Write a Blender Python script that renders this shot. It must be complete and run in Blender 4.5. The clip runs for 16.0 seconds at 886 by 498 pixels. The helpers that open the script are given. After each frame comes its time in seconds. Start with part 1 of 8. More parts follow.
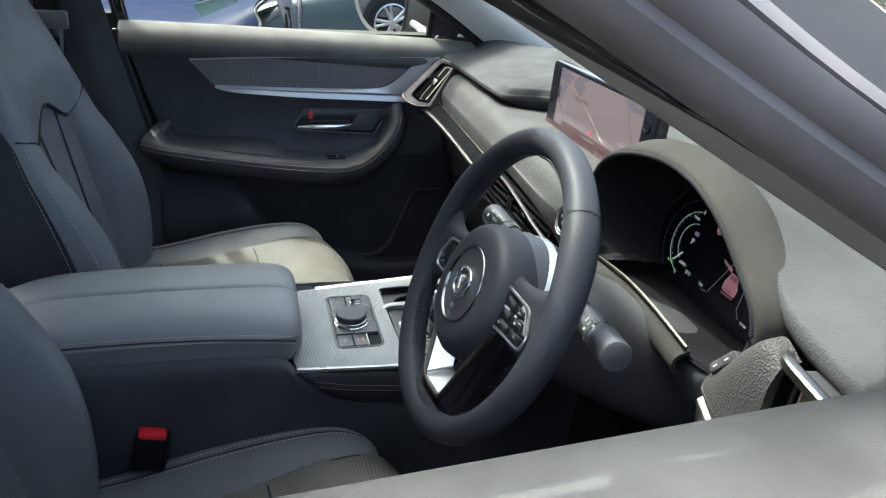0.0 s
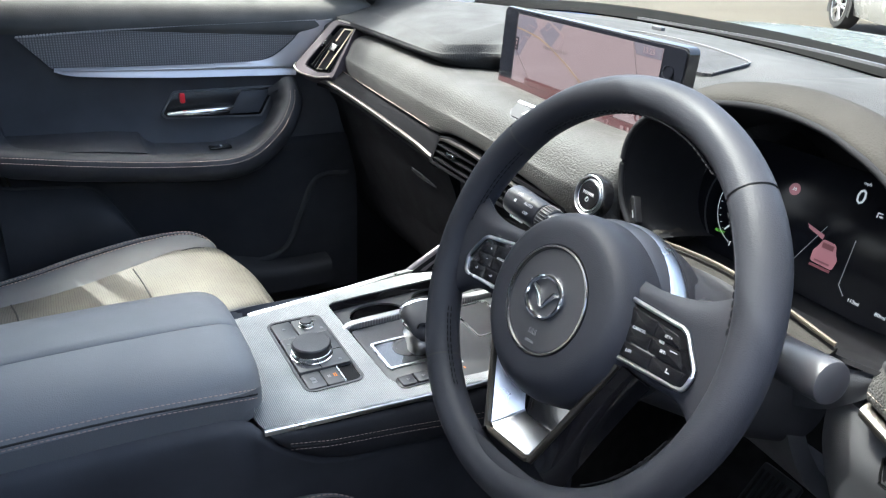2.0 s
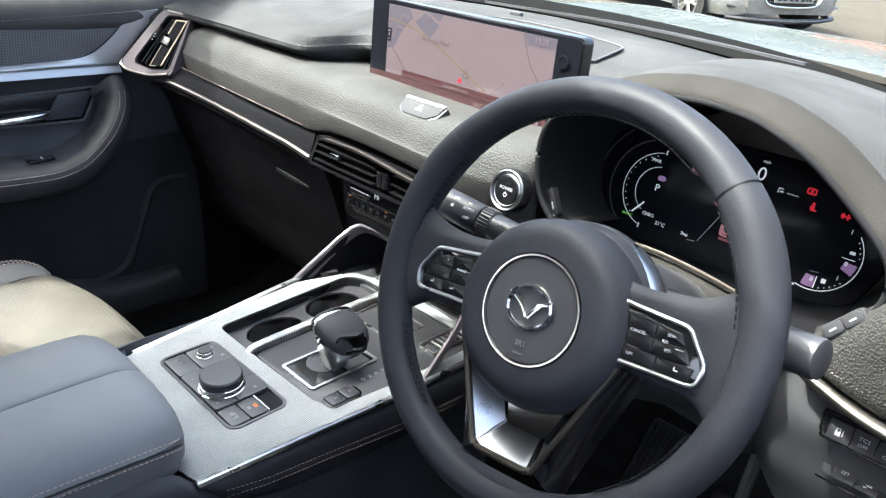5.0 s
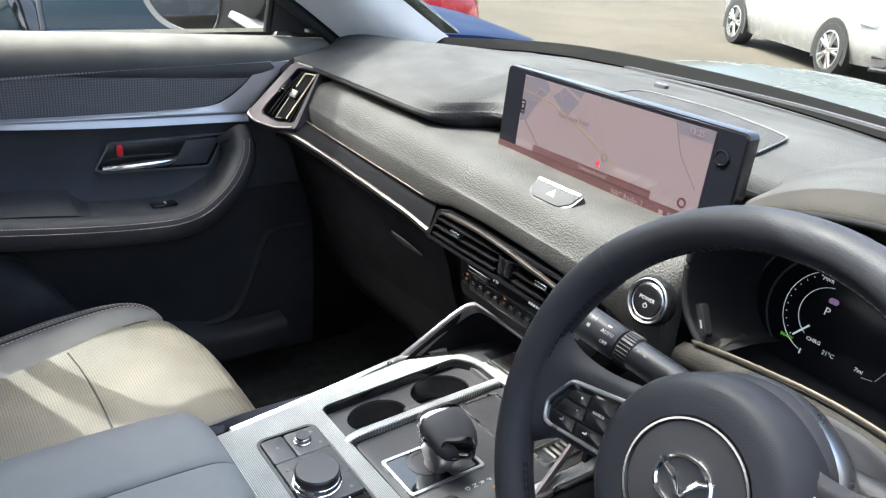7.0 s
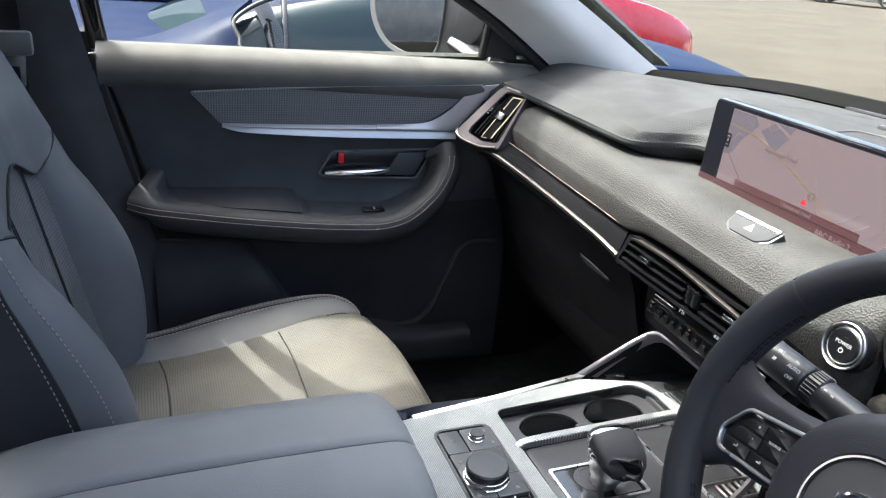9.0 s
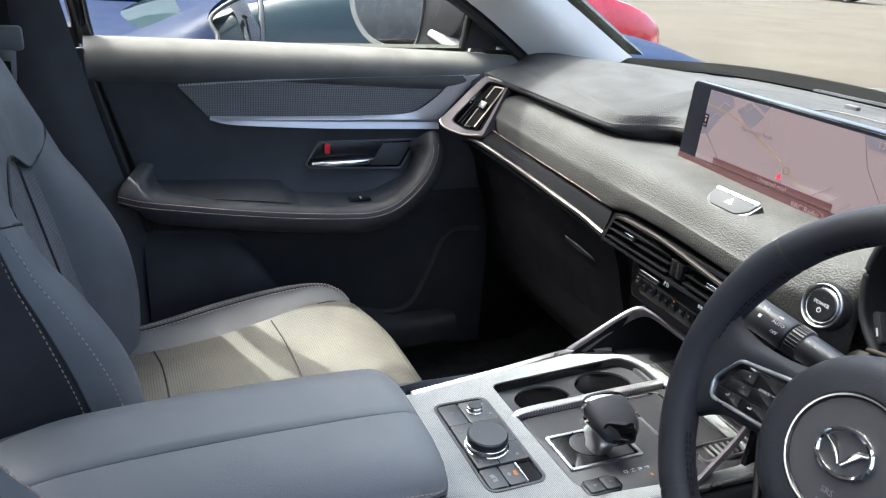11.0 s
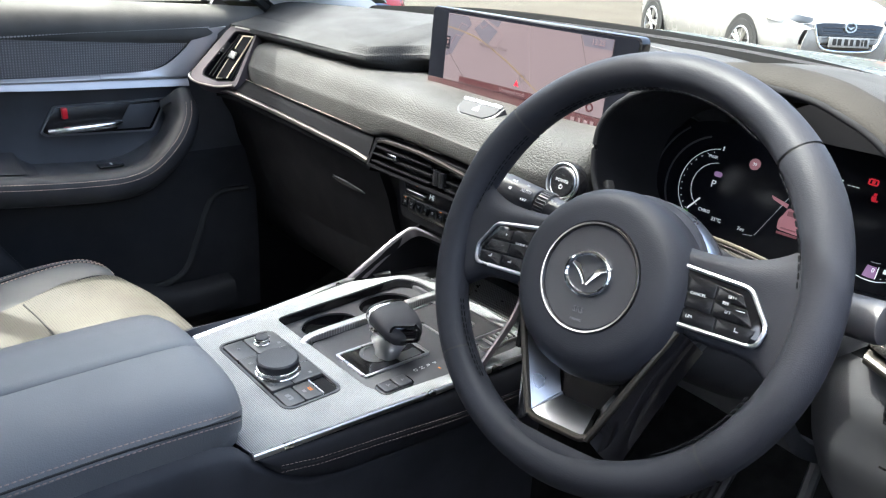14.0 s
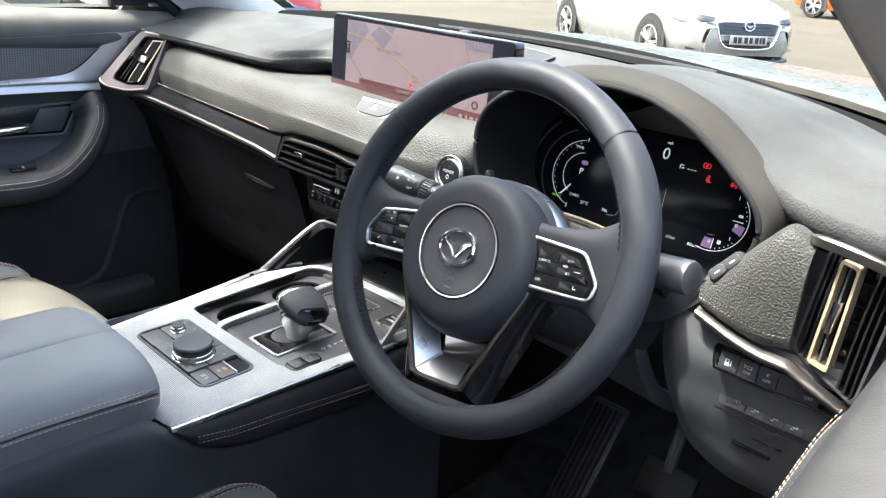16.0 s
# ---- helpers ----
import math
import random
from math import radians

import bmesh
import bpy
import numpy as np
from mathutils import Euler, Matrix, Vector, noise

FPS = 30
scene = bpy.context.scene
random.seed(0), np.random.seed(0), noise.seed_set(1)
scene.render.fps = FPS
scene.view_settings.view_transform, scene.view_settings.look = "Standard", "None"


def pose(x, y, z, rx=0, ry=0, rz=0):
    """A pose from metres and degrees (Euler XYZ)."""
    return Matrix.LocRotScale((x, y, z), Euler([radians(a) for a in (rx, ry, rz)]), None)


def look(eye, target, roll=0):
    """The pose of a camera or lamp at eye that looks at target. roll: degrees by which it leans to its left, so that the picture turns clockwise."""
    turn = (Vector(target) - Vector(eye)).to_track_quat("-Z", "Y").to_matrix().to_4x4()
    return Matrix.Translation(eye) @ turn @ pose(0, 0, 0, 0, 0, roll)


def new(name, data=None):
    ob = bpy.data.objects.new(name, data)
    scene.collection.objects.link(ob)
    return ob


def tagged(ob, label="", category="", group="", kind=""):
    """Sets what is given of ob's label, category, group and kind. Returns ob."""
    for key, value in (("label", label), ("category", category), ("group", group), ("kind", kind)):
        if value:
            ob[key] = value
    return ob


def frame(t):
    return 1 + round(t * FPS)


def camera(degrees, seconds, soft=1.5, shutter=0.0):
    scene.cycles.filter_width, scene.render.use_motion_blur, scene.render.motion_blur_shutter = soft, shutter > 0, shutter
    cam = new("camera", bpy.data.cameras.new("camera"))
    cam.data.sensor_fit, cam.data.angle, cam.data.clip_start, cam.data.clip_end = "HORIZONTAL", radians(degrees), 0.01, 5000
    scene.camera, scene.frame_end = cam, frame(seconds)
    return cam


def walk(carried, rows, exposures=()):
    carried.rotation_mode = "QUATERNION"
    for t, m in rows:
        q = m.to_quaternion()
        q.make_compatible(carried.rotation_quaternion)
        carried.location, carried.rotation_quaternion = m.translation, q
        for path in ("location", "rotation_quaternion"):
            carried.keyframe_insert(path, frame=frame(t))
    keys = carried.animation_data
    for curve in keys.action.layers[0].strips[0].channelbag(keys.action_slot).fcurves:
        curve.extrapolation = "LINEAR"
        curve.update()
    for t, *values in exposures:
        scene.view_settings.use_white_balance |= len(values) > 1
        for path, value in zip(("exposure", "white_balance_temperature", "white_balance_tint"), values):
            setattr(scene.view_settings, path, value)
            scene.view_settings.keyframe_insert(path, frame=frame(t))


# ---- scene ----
cam = camera(61.35, 16.0, soft=1.2)
# seconds, eye, turn about x, y, z; metres, x to the car's right, y ahead, z up from the tarmac
PATH = [
    (0.0, 1.0683, -0.2094, 1.3893, 66.49, -3.59, 75.62),
    (0.5, 0.9659, -0.2747, 1.3651, 66.86, -3.34, 73.36),
    (1.0, 0.8915, -0.3033, 1.3366, 66.65, -2.93, 69.89),
    (1.5, 0.8372, -0.3192, 1.3183, 66.07, -2.62, 66.00),
    (2.0, 0.7909, -0.3081, 1.3113, 65.42, -2.48, 61.61),
    (2.5, 0.7820, -0.3467, 1.3116, 64.82, -2.56, 57.11),
    (3.0, 0.7592, -0.3756, 1.3131, 64.49, -2.63, 52.85),
    (5.5, 0.6484, -0.3898, 1.3232, 64.54, -3.52, 45.31),
    (6.0, 0.6065, -0.3652, 1.3262, 65.00, -3.76, 47.18),
    (6.5, 0.5885, -0.3528, 1.3392, 65.55, -3.93, 50.40),
    (7.0, 0.5913, -0.3432, 1.3532, 66.22, -4.24, 54.61),
    (7.5, 0.5991, -0.3507, 1.3575, 66.63, -4.29, 59.29),
    (8.0, 0.6099, -0.3585, 1.3582, 67.02, -4.35, 63.74),
    (8.5, 0.6222, -0.3667, 1.3580, 67.15, -4.32, 67.37),
    (9.0, 0.6305, -0.3713, 1.3543, 67.27, -4.23, 70.01),
    (11.5, 0.6645, -0.4203, 1.3418, 67.36, -3.35, 65.10),
    (12.0, 0.6741, -0.4254, 1.3374, 67.42, -3.19, 61.30),
    (12.5, 0.6893, -0.4282, 1.3255, 67.43, -3.19, 57.56),
    (13.0, 0.6949, -0.4264, 1.3060, 67.45, -3.21, 54.29),
    (13.5, 0.6992, -0.4193, 1.2846, 67.45, -3.27, 51.48),
    (14.0, 0.7025, -0.4226, 1.2734, 67.50, -3.33, 49.13),
    (14.5, 0.7083, -0.4257, 1.2726, 67.52, -3.39, 47.20),
    (15.0, 0.7169, -0.4237, 1.2726, 67.59, -3.47, 45.67),
    (15.5, 0.7393, -0.4257, 1.2792, 67.68, -3.60, 44.39),
    (16.0, 0.7942, -0.4576, 1.2942, 67.80, -3.69, 43.41),
]
EXPOSURE = [(0.0, 2.88, 5890, -5), (0.5, 3.15, 5840, -1), (1.0, 3.30, 5840, 0), (2.5, 3.42, 5850, 0), (5.5, 3.40, 5950, 0), (9.0, 3.15, 6050, 2), (11.5, 3.30, 5950, 1), (14.5, 3.50, 5950, 1), (16.0, 3.58, 6050, 1)]
walk(cam, [(r[0], pose(*r[1:])) for r in PATH], EXPOSURE)

# ---- light ----
SUN_TO = Vector((-0.36, -0.40, 1.0)).normalized()
world = bpy.data.worlds.new("sky")
scene.world = world
world.use_nodes = True
wn = world.node_tree.nodes
sky = wn.new("ShaderNodeTexSky")
sky.sky_type, sky.sun_disc = "NISHITA", False
sky.sun_elevation = math.asin(SUN_TO.z)
sky.sun_rotation = math.atan2(SUN_TO.x, SUN_TO.y)
sky.air_density, sky.dust_density, sky.ozone_density = 0.6, 10.0, 0.5
world.node_tree.links.new(sky.outputs[0], wn["Background"].inputs[0])
wn["Background"].inputs[1].default_value = 0.15
sun = new("sun", bpy.data.lights.new("sun", "SUN"))
sun.data.energy, sun.data.angle, sun.data.color = 1.15, radians(0.6), (1.0, 0.95, 0.86)
sun.matrix_world = look(SUN_TO * 30, (0, 0, 0))


# ---- materials ----
def mat(name, color, rough=0.5, metal=0.0, spec=0.5, coat=0.0, emit=None, power=0.0):
    m = bpy.data.materials.new(name)
    m.use_nodes = True
    b = m.node_tree.nodes["Principled BSDF"]
    b.inputs["Base Color"].default_value = (*color, 1)
    b.inputs["Roughness"].default_value = rough
    b.inputs["Metallic"].default_value = metal
    b.inputs["Specular IOR Level"].default_value = spec
    b.inputs["Coat Weight"].default_value = coat
    b.inputs["Coat Roughness"].default_value = 0.05
    if emit:
        b.inputs["Emission Color"].default_value = (*emit, 1)
        b.inputs["Emission Strength"].default_value = power
    return m


def coords(m, scale=(1, 1, 1), rot=(0, 0, 0)):
    n, l = m.node_tree.nodes, m.node_tree.links
    tc, mp = n.new("ShaderNodeTexCoord"), n.new("ShaderNodeMapping")
    l.new(tc.outputs["Object"], mp.inputs[0])
    mp.inputs["Scale"].default_value = scale
    mp.inputs["Rotation"].default_value = [radians(a) for a in rot]
    return mp.outputs[0]


def bump(m, height, strength, distance):
    n, l = m.node_tree.nodes, m.node_tree.links
    b, p = n.new("ShaderNodeBump"), n["Principled BSDF"]
    b.inputs["Strength"].default_value, b.inputs["Distance"].default_value = strength, distance
    if p.inputs["Normal"].is_linked:
        l.new(p.inputs["Normal"].links[0].from_socket, b.inputs["Normal"])
    l.new(height, b.inputs["Height"])
    l.new(b.outputs[0], p.inputs["Normal"])


def tex_noise(m, scale, detail=3.0, vec=None):
    n, l = m.node_tree.nodes, m.node_tree.links
    t = n.new("ShaderNodeTexNoise")
    t.inputs["Scale"].default_value, t.inputs["Detail"].default_value = scale, detail
    l.new(vec or coords(m), t.inputs["Vector"])
    return t.outputs["Fac"]


def ramp(m, fac, lo, hi, a=0.3, b=0.7):
    n, l = m.node_tree.nodes, m.node_tree.links
    r = n.new("ShaderNodeValToRGB")
    r.color_ramp.elements[0].position, r.color_ramp.elements[1].position = a, b
    lo, hi = [(v, v, v) if isinstance(v, float) else v for v in (lo, hi)]
    r.color_ramp.elements[0].color, r.color_ramp.elements[1].color = (*lo, 1), (*hi, 1)
    l.new(fac, r.inputs[0])
    return r.outputs[0]


def wire(m, out, socket):
    m.node_tree.links.new(out, m.node_tree.nodes["Principled BSDF"].inputs[socket])


def math_node(m, op, a, b=0.0):
    n, l = m.node_tree.nodes, m.node_tree.links
    k = n.new("ShaderNodeMath")
    k.operation = op
    for i, v in enumerate((a, b)):
        if isinstance(v, (int, float)):
            k.inputs[i].default_value = v
        else:
            l.new(v, k.inputs[i])
    return k.outputs[0]


def grained(name, color, rough, cell, strength, dist=0.0006, vary=0.25, spec=0.5):
    """Grained leather or soft plastic: cells of the hide, wear in gloss and tone."""
    m = mat(name, color, rough, spec=spec)
    n, l = m.node_tree.nodes, m.node_tree.links
    v = n.new("ShaderNodeTexVoronoi")
    v.inputs["Scale"].default_value = 1 / cell
    v.inputs["Randomness"].default_value = 0.9
    l.new(coords(m), v.inputs["Vector"])
    bump(m, math_node(m, "POWER", v.outputs["Distance"], 0.7), strength, dist)
    bump(m, tex_noise(m, 14, 4), 0.06, 0.003)
    lo = tuple(c * (1 - vary) for c in color)
    hi = tuple(c * (1 + vary) for c in color)
    wire(m, ramp(m, tex_noise(m, 9, 5), lo, hi), "Base Color")
    wire(m, ramp(m, tex_noise(m, 23, 4), max(rough - 0.07, 0.05), rough + 0.07), "Roughness")
    return m


def ribbed(name, color, rough, pitch, turn, metal=1.0, strength=0.5, second=None):
    """Fine parallel ribs, optionally crossed by a second set."""
    m = mat(name, color, rough, metal)
    n, l = m.node_tree.nodes, m.node_tree.links
    w = n.new("ShaderNodeTexWave")
    w.wave_profile = "SIN"
    w.inputs["Scale"].default_value = 1 / pitch / 3.18
    l.new(coords(m, rot=turn), w.inputs["Vector"])
    h = w.outputs["Fac"]
    if second:
        w2 = n.new("ShaderNodeTexWave")
        w2.inputs["Scale"].default_value = 1 / pitch / 3.18
        l.new(coords(m, rot=second), w2.inputs["Vector"])
        h = math_node(m, "MULTIPLY", h, w2.outputs["Fac"])
    bump(m, h, strength, pitch * 0.35)
    dark = tuple(c * 0.6 for c in color)
    wire(m, ramp(m, h, dark, color, 0.1, 0.75), "Base Color")
    wire(m, ramp(m, tex_noise(m, 30), rough - 0.06, rough + 0.08), "Roughness")
    return m


def perforated(name, color, pitch):
    """Hide with a grid of small pierced holes."""
    m = grained(name, color, 0.5, 0.0016, 0.25)
    n, l = m.node_tree.nodes, m.node_tree.links
    sep = n.new("ShaderNodeSeparateXYZ")
    l.new(coords(m), sep.inputs[0])
    sx = math_node(m, "SINE", math_node(m, "MULTIPLY", sep.outputs[0], math.pi / pitch))
    sy = math_node(m, "SINE", math_node(m, "MULTIPLY", math_node(m, "ADD", sep.outputs[1], sep.outputs[2]), math.pi / pitch))
    hole = math_node(m, "ABSOLUTE", math_node(m, "MULTIPLY", sx, sy))
    pit = math_node(m, "GREATER_THAN", hole, 0.76)
    mix = n.new("ShaderNodeMix")
    mix.data_type = "RGBA"
    l.new(pit, mix.inputs["Factor"])
    l.new(n["Principled BSDF"].inputs["Base Color"].links[0].from_socket, mix.inputs["A"])
    mix.inputs["B"].default_value = (0.018, 0.017, 0.015, 1)
    wire(m, mix.outputs["Result"], "Base Color")
    bump(m, math_node(m, "MULTIPLY", pit, -1.0), 0.6, 0.0008)
    return m


def clear_glass(name, tint=(1, 1, 1), gloss=0.5):
    m = bpy.data.materials.new(name)
    m.use_nodes = True
    n, l = m.node_tree.nodes, m.node_tree.links
    n.remove(n["Principled BSDF"])
    tr, gl, lw, mx = n.new("ShaderNodeBsdfTransparent"), n.new("ShaderNodeBsdfGlossy"), n.new("ShaderNodeLayerWeight"), n.new("ShaderNodeMixShader")
    tr.inputs[0].default_value = (*tint, 1)
    gl.inputs["Roughness"].default_value = 0.02
    lw.inputs[0].default_value = 0.5
    k = math_node(m, "ADD", math_node(m, "MULTIPLY", math_node(m, "POWER", lw.outputs["Facing"], 5.0), gloss), 0.04)
    l.new(k, mx.inputs[0])
    l.new(tr.outputs[0], mx.inputs[1])
    l.new(gl.outputs[0], mx.inputs[2])
    l.new(mx.outputs[0], n["Material Output"].inputs[0])
    return m


LEATHER = grained("seat_leather", (0.125, 0.127, 0.132), 0.50, 0.0014, 0.25, vary=0.12, spec=0.22)
# cushion beige mixes dust and sunlight into the hide; the backrest copy stays grey
PERF = perforated("sunlit_dusty_perforated_leather", (0.104, 0.096, 0.081), 0.0042)
PERFD = perforated("unlit_perforated_leather", (0.115, 0.116, 0.120), 0.0042)
PAD = grained("grained_pad", (0.036, 0.0355, 0.0345), 0.60, 0.0023, 0.9, 0.0011, spec=0.2)
SOFT = grained("soft_plastic", (0.040, 0.0405, 0.0415), 0.78, 0.0024, 0.8, 0.0008, spec=0.08)
SILLPL = grained("sill_plastic", (0.092, 0.090, 0.086), 0.8, 0.0014, 0.25, spec=0.05)
# black plastic raised in tone to stand for window light on the driver's side
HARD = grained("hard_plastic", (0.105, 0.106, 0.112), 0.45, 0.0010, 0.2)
FRIT = mat("matt_black_frit", (0.006, 0.006, 0.006), 0.9, spec=0.02)
COWLPL = grained("weathered_cowl_plastic", (0.022, 0.020, 0.017), 0.8, 0.0020, 0.4, spec=0.1)
TRIMBLK = grained("satin_black_trim", (0.034, 0.034, 0.038), 0.36, 0.0008, 0.1)
WRAP = grained("wheel_leather", (0.027, 0.028, 0.034), 0.50, 0.0011, 0.18, spec=0.18)
PIANO = mat("gloss_black", (0.006, 0.006, 0.007), 0.08, spec=0.5, coat=0.5)
CHROME = mat("chrome", (0.82, 0.82, 0.82), 0.09, 1.0)
SATIN = mat("satin_metal", (0.66, 0.66, 0.67), 0.27, 1.0)
wire(SATIN, ramp(SATIN, tex_noise(SATIN, 40, 3), 0.26, 0.33), "Roughness")
DARKCHROME = mat("smoked_chrome", (0.30, 0.29, 0.28), 0.16, 1.0)
RIBALU = ribbed("ribbed_aluminium", (0.29, 0.30, 0.31), 0.50, 0.0021, (0, 0, 90), strength=0.6)
KNURL = ribbed("knurled_metal", (0.58, 0.58, 0.59), 0.32, 0.0026, (0, 0, 40), strength=0.8, second=(0, 0, -40))
MESHINS = ribbed("textured_insert", (0.26, 0.257, 0.262), 0.46, 0.0046, (0, 90, 0), 0.35, 0.9, second=(0, 0, 90))
KEYBLK = mat("black_key", (0.008, 0.008, 0.009), 0.24, spec=0.4)
DOORPL = grained("black_door_skin", (0.040, 0.042, 0.048), 0.50, 0.0012, 0.22, spec=0.4)
# black box leather, its colour raised to carry the light on the lids
BOXHIDE = grained("light_raised_box_leather", (0.178, 0.182, 0.188), 0.50, 0.0014, 0.25, vary=0.05, spec=0.35)
# much darker copy of the hard plastic, with deep shade in its colour
LOWPL = grained("shade_black_plastic", (0.009, 0.009, 0.0105), 0.62, 0.0010, 0.2, spec=0.10)
CONSIDE = grained("dark_console_side", (0.052, 0.054, 0.062), 0.55, 0.0010, 0.2, spec=0.3)
HOODIN = grained("matt_hood_lining", (0.014, 0.0142, 0.016), 0.75, 0.0010, 0.2, spec=0.08)
STRIPMET = mat("bronze_satin_strip", (0.135, 0.12, 0.10), 0.42, 1.0)
STRIPSAT = mat("satin_steel_strip", (0.20, 0.185, 0.17), 0.34, 1.0)
VENTBLK = mat("matt_vent_black", (0.006, 0.006, 0.007), 0.7, spec=0.03)
SMOKESAT = mat("smoked_satin_surround", (0.062, 0.054, 0.060), 0.6, 0.0, spec=0.05)
SILVERTRIM = mat("satin_silver_trim", (0.46, 0.45, 0.455), 0.36, 0.55, spec=0.4)
ARCHMET = mat("smoked_arch_metal", (0.19, 0.172, 0.185), 0.40, 0.8, spec=0.3)
DOORLOW = grained("black_door_lower", (0.022, 0.0228, 0.026), 0.60, 0.0012, 0.2, spec=0.25)
LIPHIDE = grained("brown_black_hide", (0.029, 0.0275, 0.0255), 0.85, 0.0022, 0.5, spec=0.04)
ARMHIDE = grained("armrest_hide", (0.034, 0.035, 0.039), 0.58, 0.0014, 0.25, spec=0.25)
PILLARPL = grained("dark_pillar_plastic", (0.046, 0.046, 0.050), 0.62, 0.0012, 0.2, spec=0.15)
SATINGREY = mat("satin_grey_metal", (0.44, 0.43, 0.44), 0.34, 1.0)
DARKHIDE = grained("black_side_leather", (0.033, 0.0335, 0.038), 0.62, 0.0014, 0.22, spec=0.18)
EMBOSS = mat("embossed_grey", (0.15, 0.15, 0.16), 0.35)
CHAMPAGNE = mat("champagne_metal", (0.42, 0.34, 0.23), 0.32, 0.4)
KEYGREY = grained("grey_key_plastic", (0.060, 0.061, 0.064), 0.42, 0.0008, 0.1)
BROWNBLK = grained("mauve_grey_frame", (0.105, 0.096, 0.100), 0.6, 0.0010, 0.1, spec=0.2)
CARPET = mat("black_carpet", (0.010, 0.010, 0.011), 0.95, spec=0.1)
bump(CARPET, tex_noise(CARPET, 700, 2), 0.9, 0.002)
wire(CARPET, ramp(CARPET, tex_noise(CARPET, 40, 5), 0.012, 0.026), "Base Color")
LINER = mat("pale_headliner", (0.60, 0.59, 0.57), 0.85, spec=0.2)
bump(LINER, tex_noise(LINER, 500, 2), 0.3, 0.0006)
wire(LINER, ramp(LINER, tex_noise(LINER, 6, 5), (0.56, 0.55, 0.53), (0.64, 0.63, 0.61)), "Base Color")
# the headliner cloth again, darkened for the shaded driver's pillar
PILCLOTH = mat("shaded_pillar_cloth", (0.30, 0.285, 0.28), 0.85, spec=0.2)
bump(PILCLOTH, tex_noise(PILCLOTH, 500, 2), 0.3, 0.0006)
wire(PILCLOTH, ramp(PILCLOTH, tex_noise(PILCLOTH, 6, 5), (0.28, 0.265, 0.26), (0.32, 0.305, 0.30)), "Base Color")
THREAD = mat("tan_thread", (0.38, 0.29, 0.25), 0.7)
BLACKT = mat("black_thread", (0.012, 0.012, 0.014), 0.7)
RUBBER = mat("rubber_seal", (0.012, 0.012, 0.012), 0.6)
bump(RUBBER, tex_noise(RUBBER, 300), 0.2, 0.0005)
RED = mat("red_plastic", (0.62, 0.015, 0.03), 0.3, coat=0.3)
BLUEPAINT = mat("dark_blue_paint", (0.003, 0.008, 0.028), 0.45, 0.0, spec=0.05)
WHITEPAINT = mat("white_paint", (0.18, 0.18, 0.174), 0.25, coat=0.8)
REDPAINT = mat("red_paint", (0.45, 0.01, 0.02), 0.25, 0.2, coat=1.0)
ORANGEPAINT = mat("orange_paint", (0.75, 0.10, 0.015), 0.25, coat=1.0)
SILVERPAINT = mat("silver_grey_paint", (0.33, 0.34, 0.36), 0.28, 0.6, coat=0.8)
# pale grey-green base stands in for trees and glare mirrored by the bonnet
GREENPAINT = mat("tree_reflection_paint", (0.046, 0.048, 0.037), 0.42, 0.1, spec=0.2, coat=0.12)
for m_ in (WHITEPAINT, REDPAINT, ORANGEPAINT, SILVERPAINT, GREENPAINT):
    wire(m_, ramp(m_, tex_noise(m_, 7, 6), 0.18, 0.34), "Roughness")
    bump(m_, tex_noise(m_, 3.0, 2), 0.015, 0.01)
wire(BLUEPAINT, ramp(BLUEPAINT, tex_noise(BLUEPAINT, 7, 6), 0.42, 0.52), "Roughness")
TYRE = mat("tyre_rubber", (0.018, 0.018, 0.018), 0.85, spec=0.2)
bump(TYRE, tex_noise(TYRE, 120), 0.5, 0.003)
ALLOY = mat("alloy_wheel", (0.62, 0.62, 0.63), 0.28, 1.0)
CARGLASS = mat("tinted_car_glass", (0.016, 0.026, 0.030), 0.05, spec=0.28)
LAMP = mat("clear_headlamp", (0.050, 0.054, 0.058), 0.12, 0.2, coat=0.6)
GLASS = clear_glass("window_glass", (0.93, 0.96, 0.94))
MIRROR = mat("mirror_glass", (0.88, 0.89, 0.9), 0.01, 1.0)
TARMAC = mat("pale_tarmac", (0.040, 0.035, 0.028), 0.9, spec=0.1)
wire(TARMAC, ramp(TARMAC, tex_noise(TARMAC, 0.7, 8), (0.040, 0.0355, 0.0285), (0.054, 0.048, 0.039)), "Base Color")
bump(TARMAC, tex_noise(TARMAC, 90, 4), 0.6, 0.01)
LIT_WHITE = mat("lit_white_mark", (0.8, 0.8, 0.8), 0.5, emit=(0.95, 0.97, 1.0), power=0.032)
PRINT = mat("white_print", (0.50, 0.50, 0.50), 0.5)
LIT_RED = mat("lit_red_mark", (0.3, 0.0, 0.01), 0.5, emit=(1.0, 0.02, 0.05), power=0.04)
LIT_ORANGE = mat("lit_orange_mark", (0.3, 0.1, 0.0), 0.5, emit=(1.0, 0.25, 0.03), power=0.0825)
LIT_PINK = mat("lit_pink_mark", (0.3, 0.1, 0.12), 0.5, emit=(0.9, 0.45, 0.5), power=0.018)
LIT_VIOLET = mat("lit_violet_mark", (0.2, 0.1, 0.2), 0.5, emit=(0.55, 0.32, 0.62), power=0.028)
LIT_DIM = mat("lit_grey_line", (0.3, 0.3, 0.3), 0.5, emit=(0.95, 0.97, 1.0), power=0.006)
LIT_ROSE = mat("lit_rose_mark", (0.15, 0.04, 0.05), 0.5, emit=(0.9, 0.35, 0.4), power=0.006)
LIT_GREEN = mat("lit_green_mark", (0.1, 0.3, 0.05), 0.5, emit=(0.35, 1.0, 0.1), power=0.0353)
MAP_BASE = mat("map_screen", (0.02, 0.015, 0.015), 0.12, emit=(0.61, 0.445, 0.465), power=0.056)
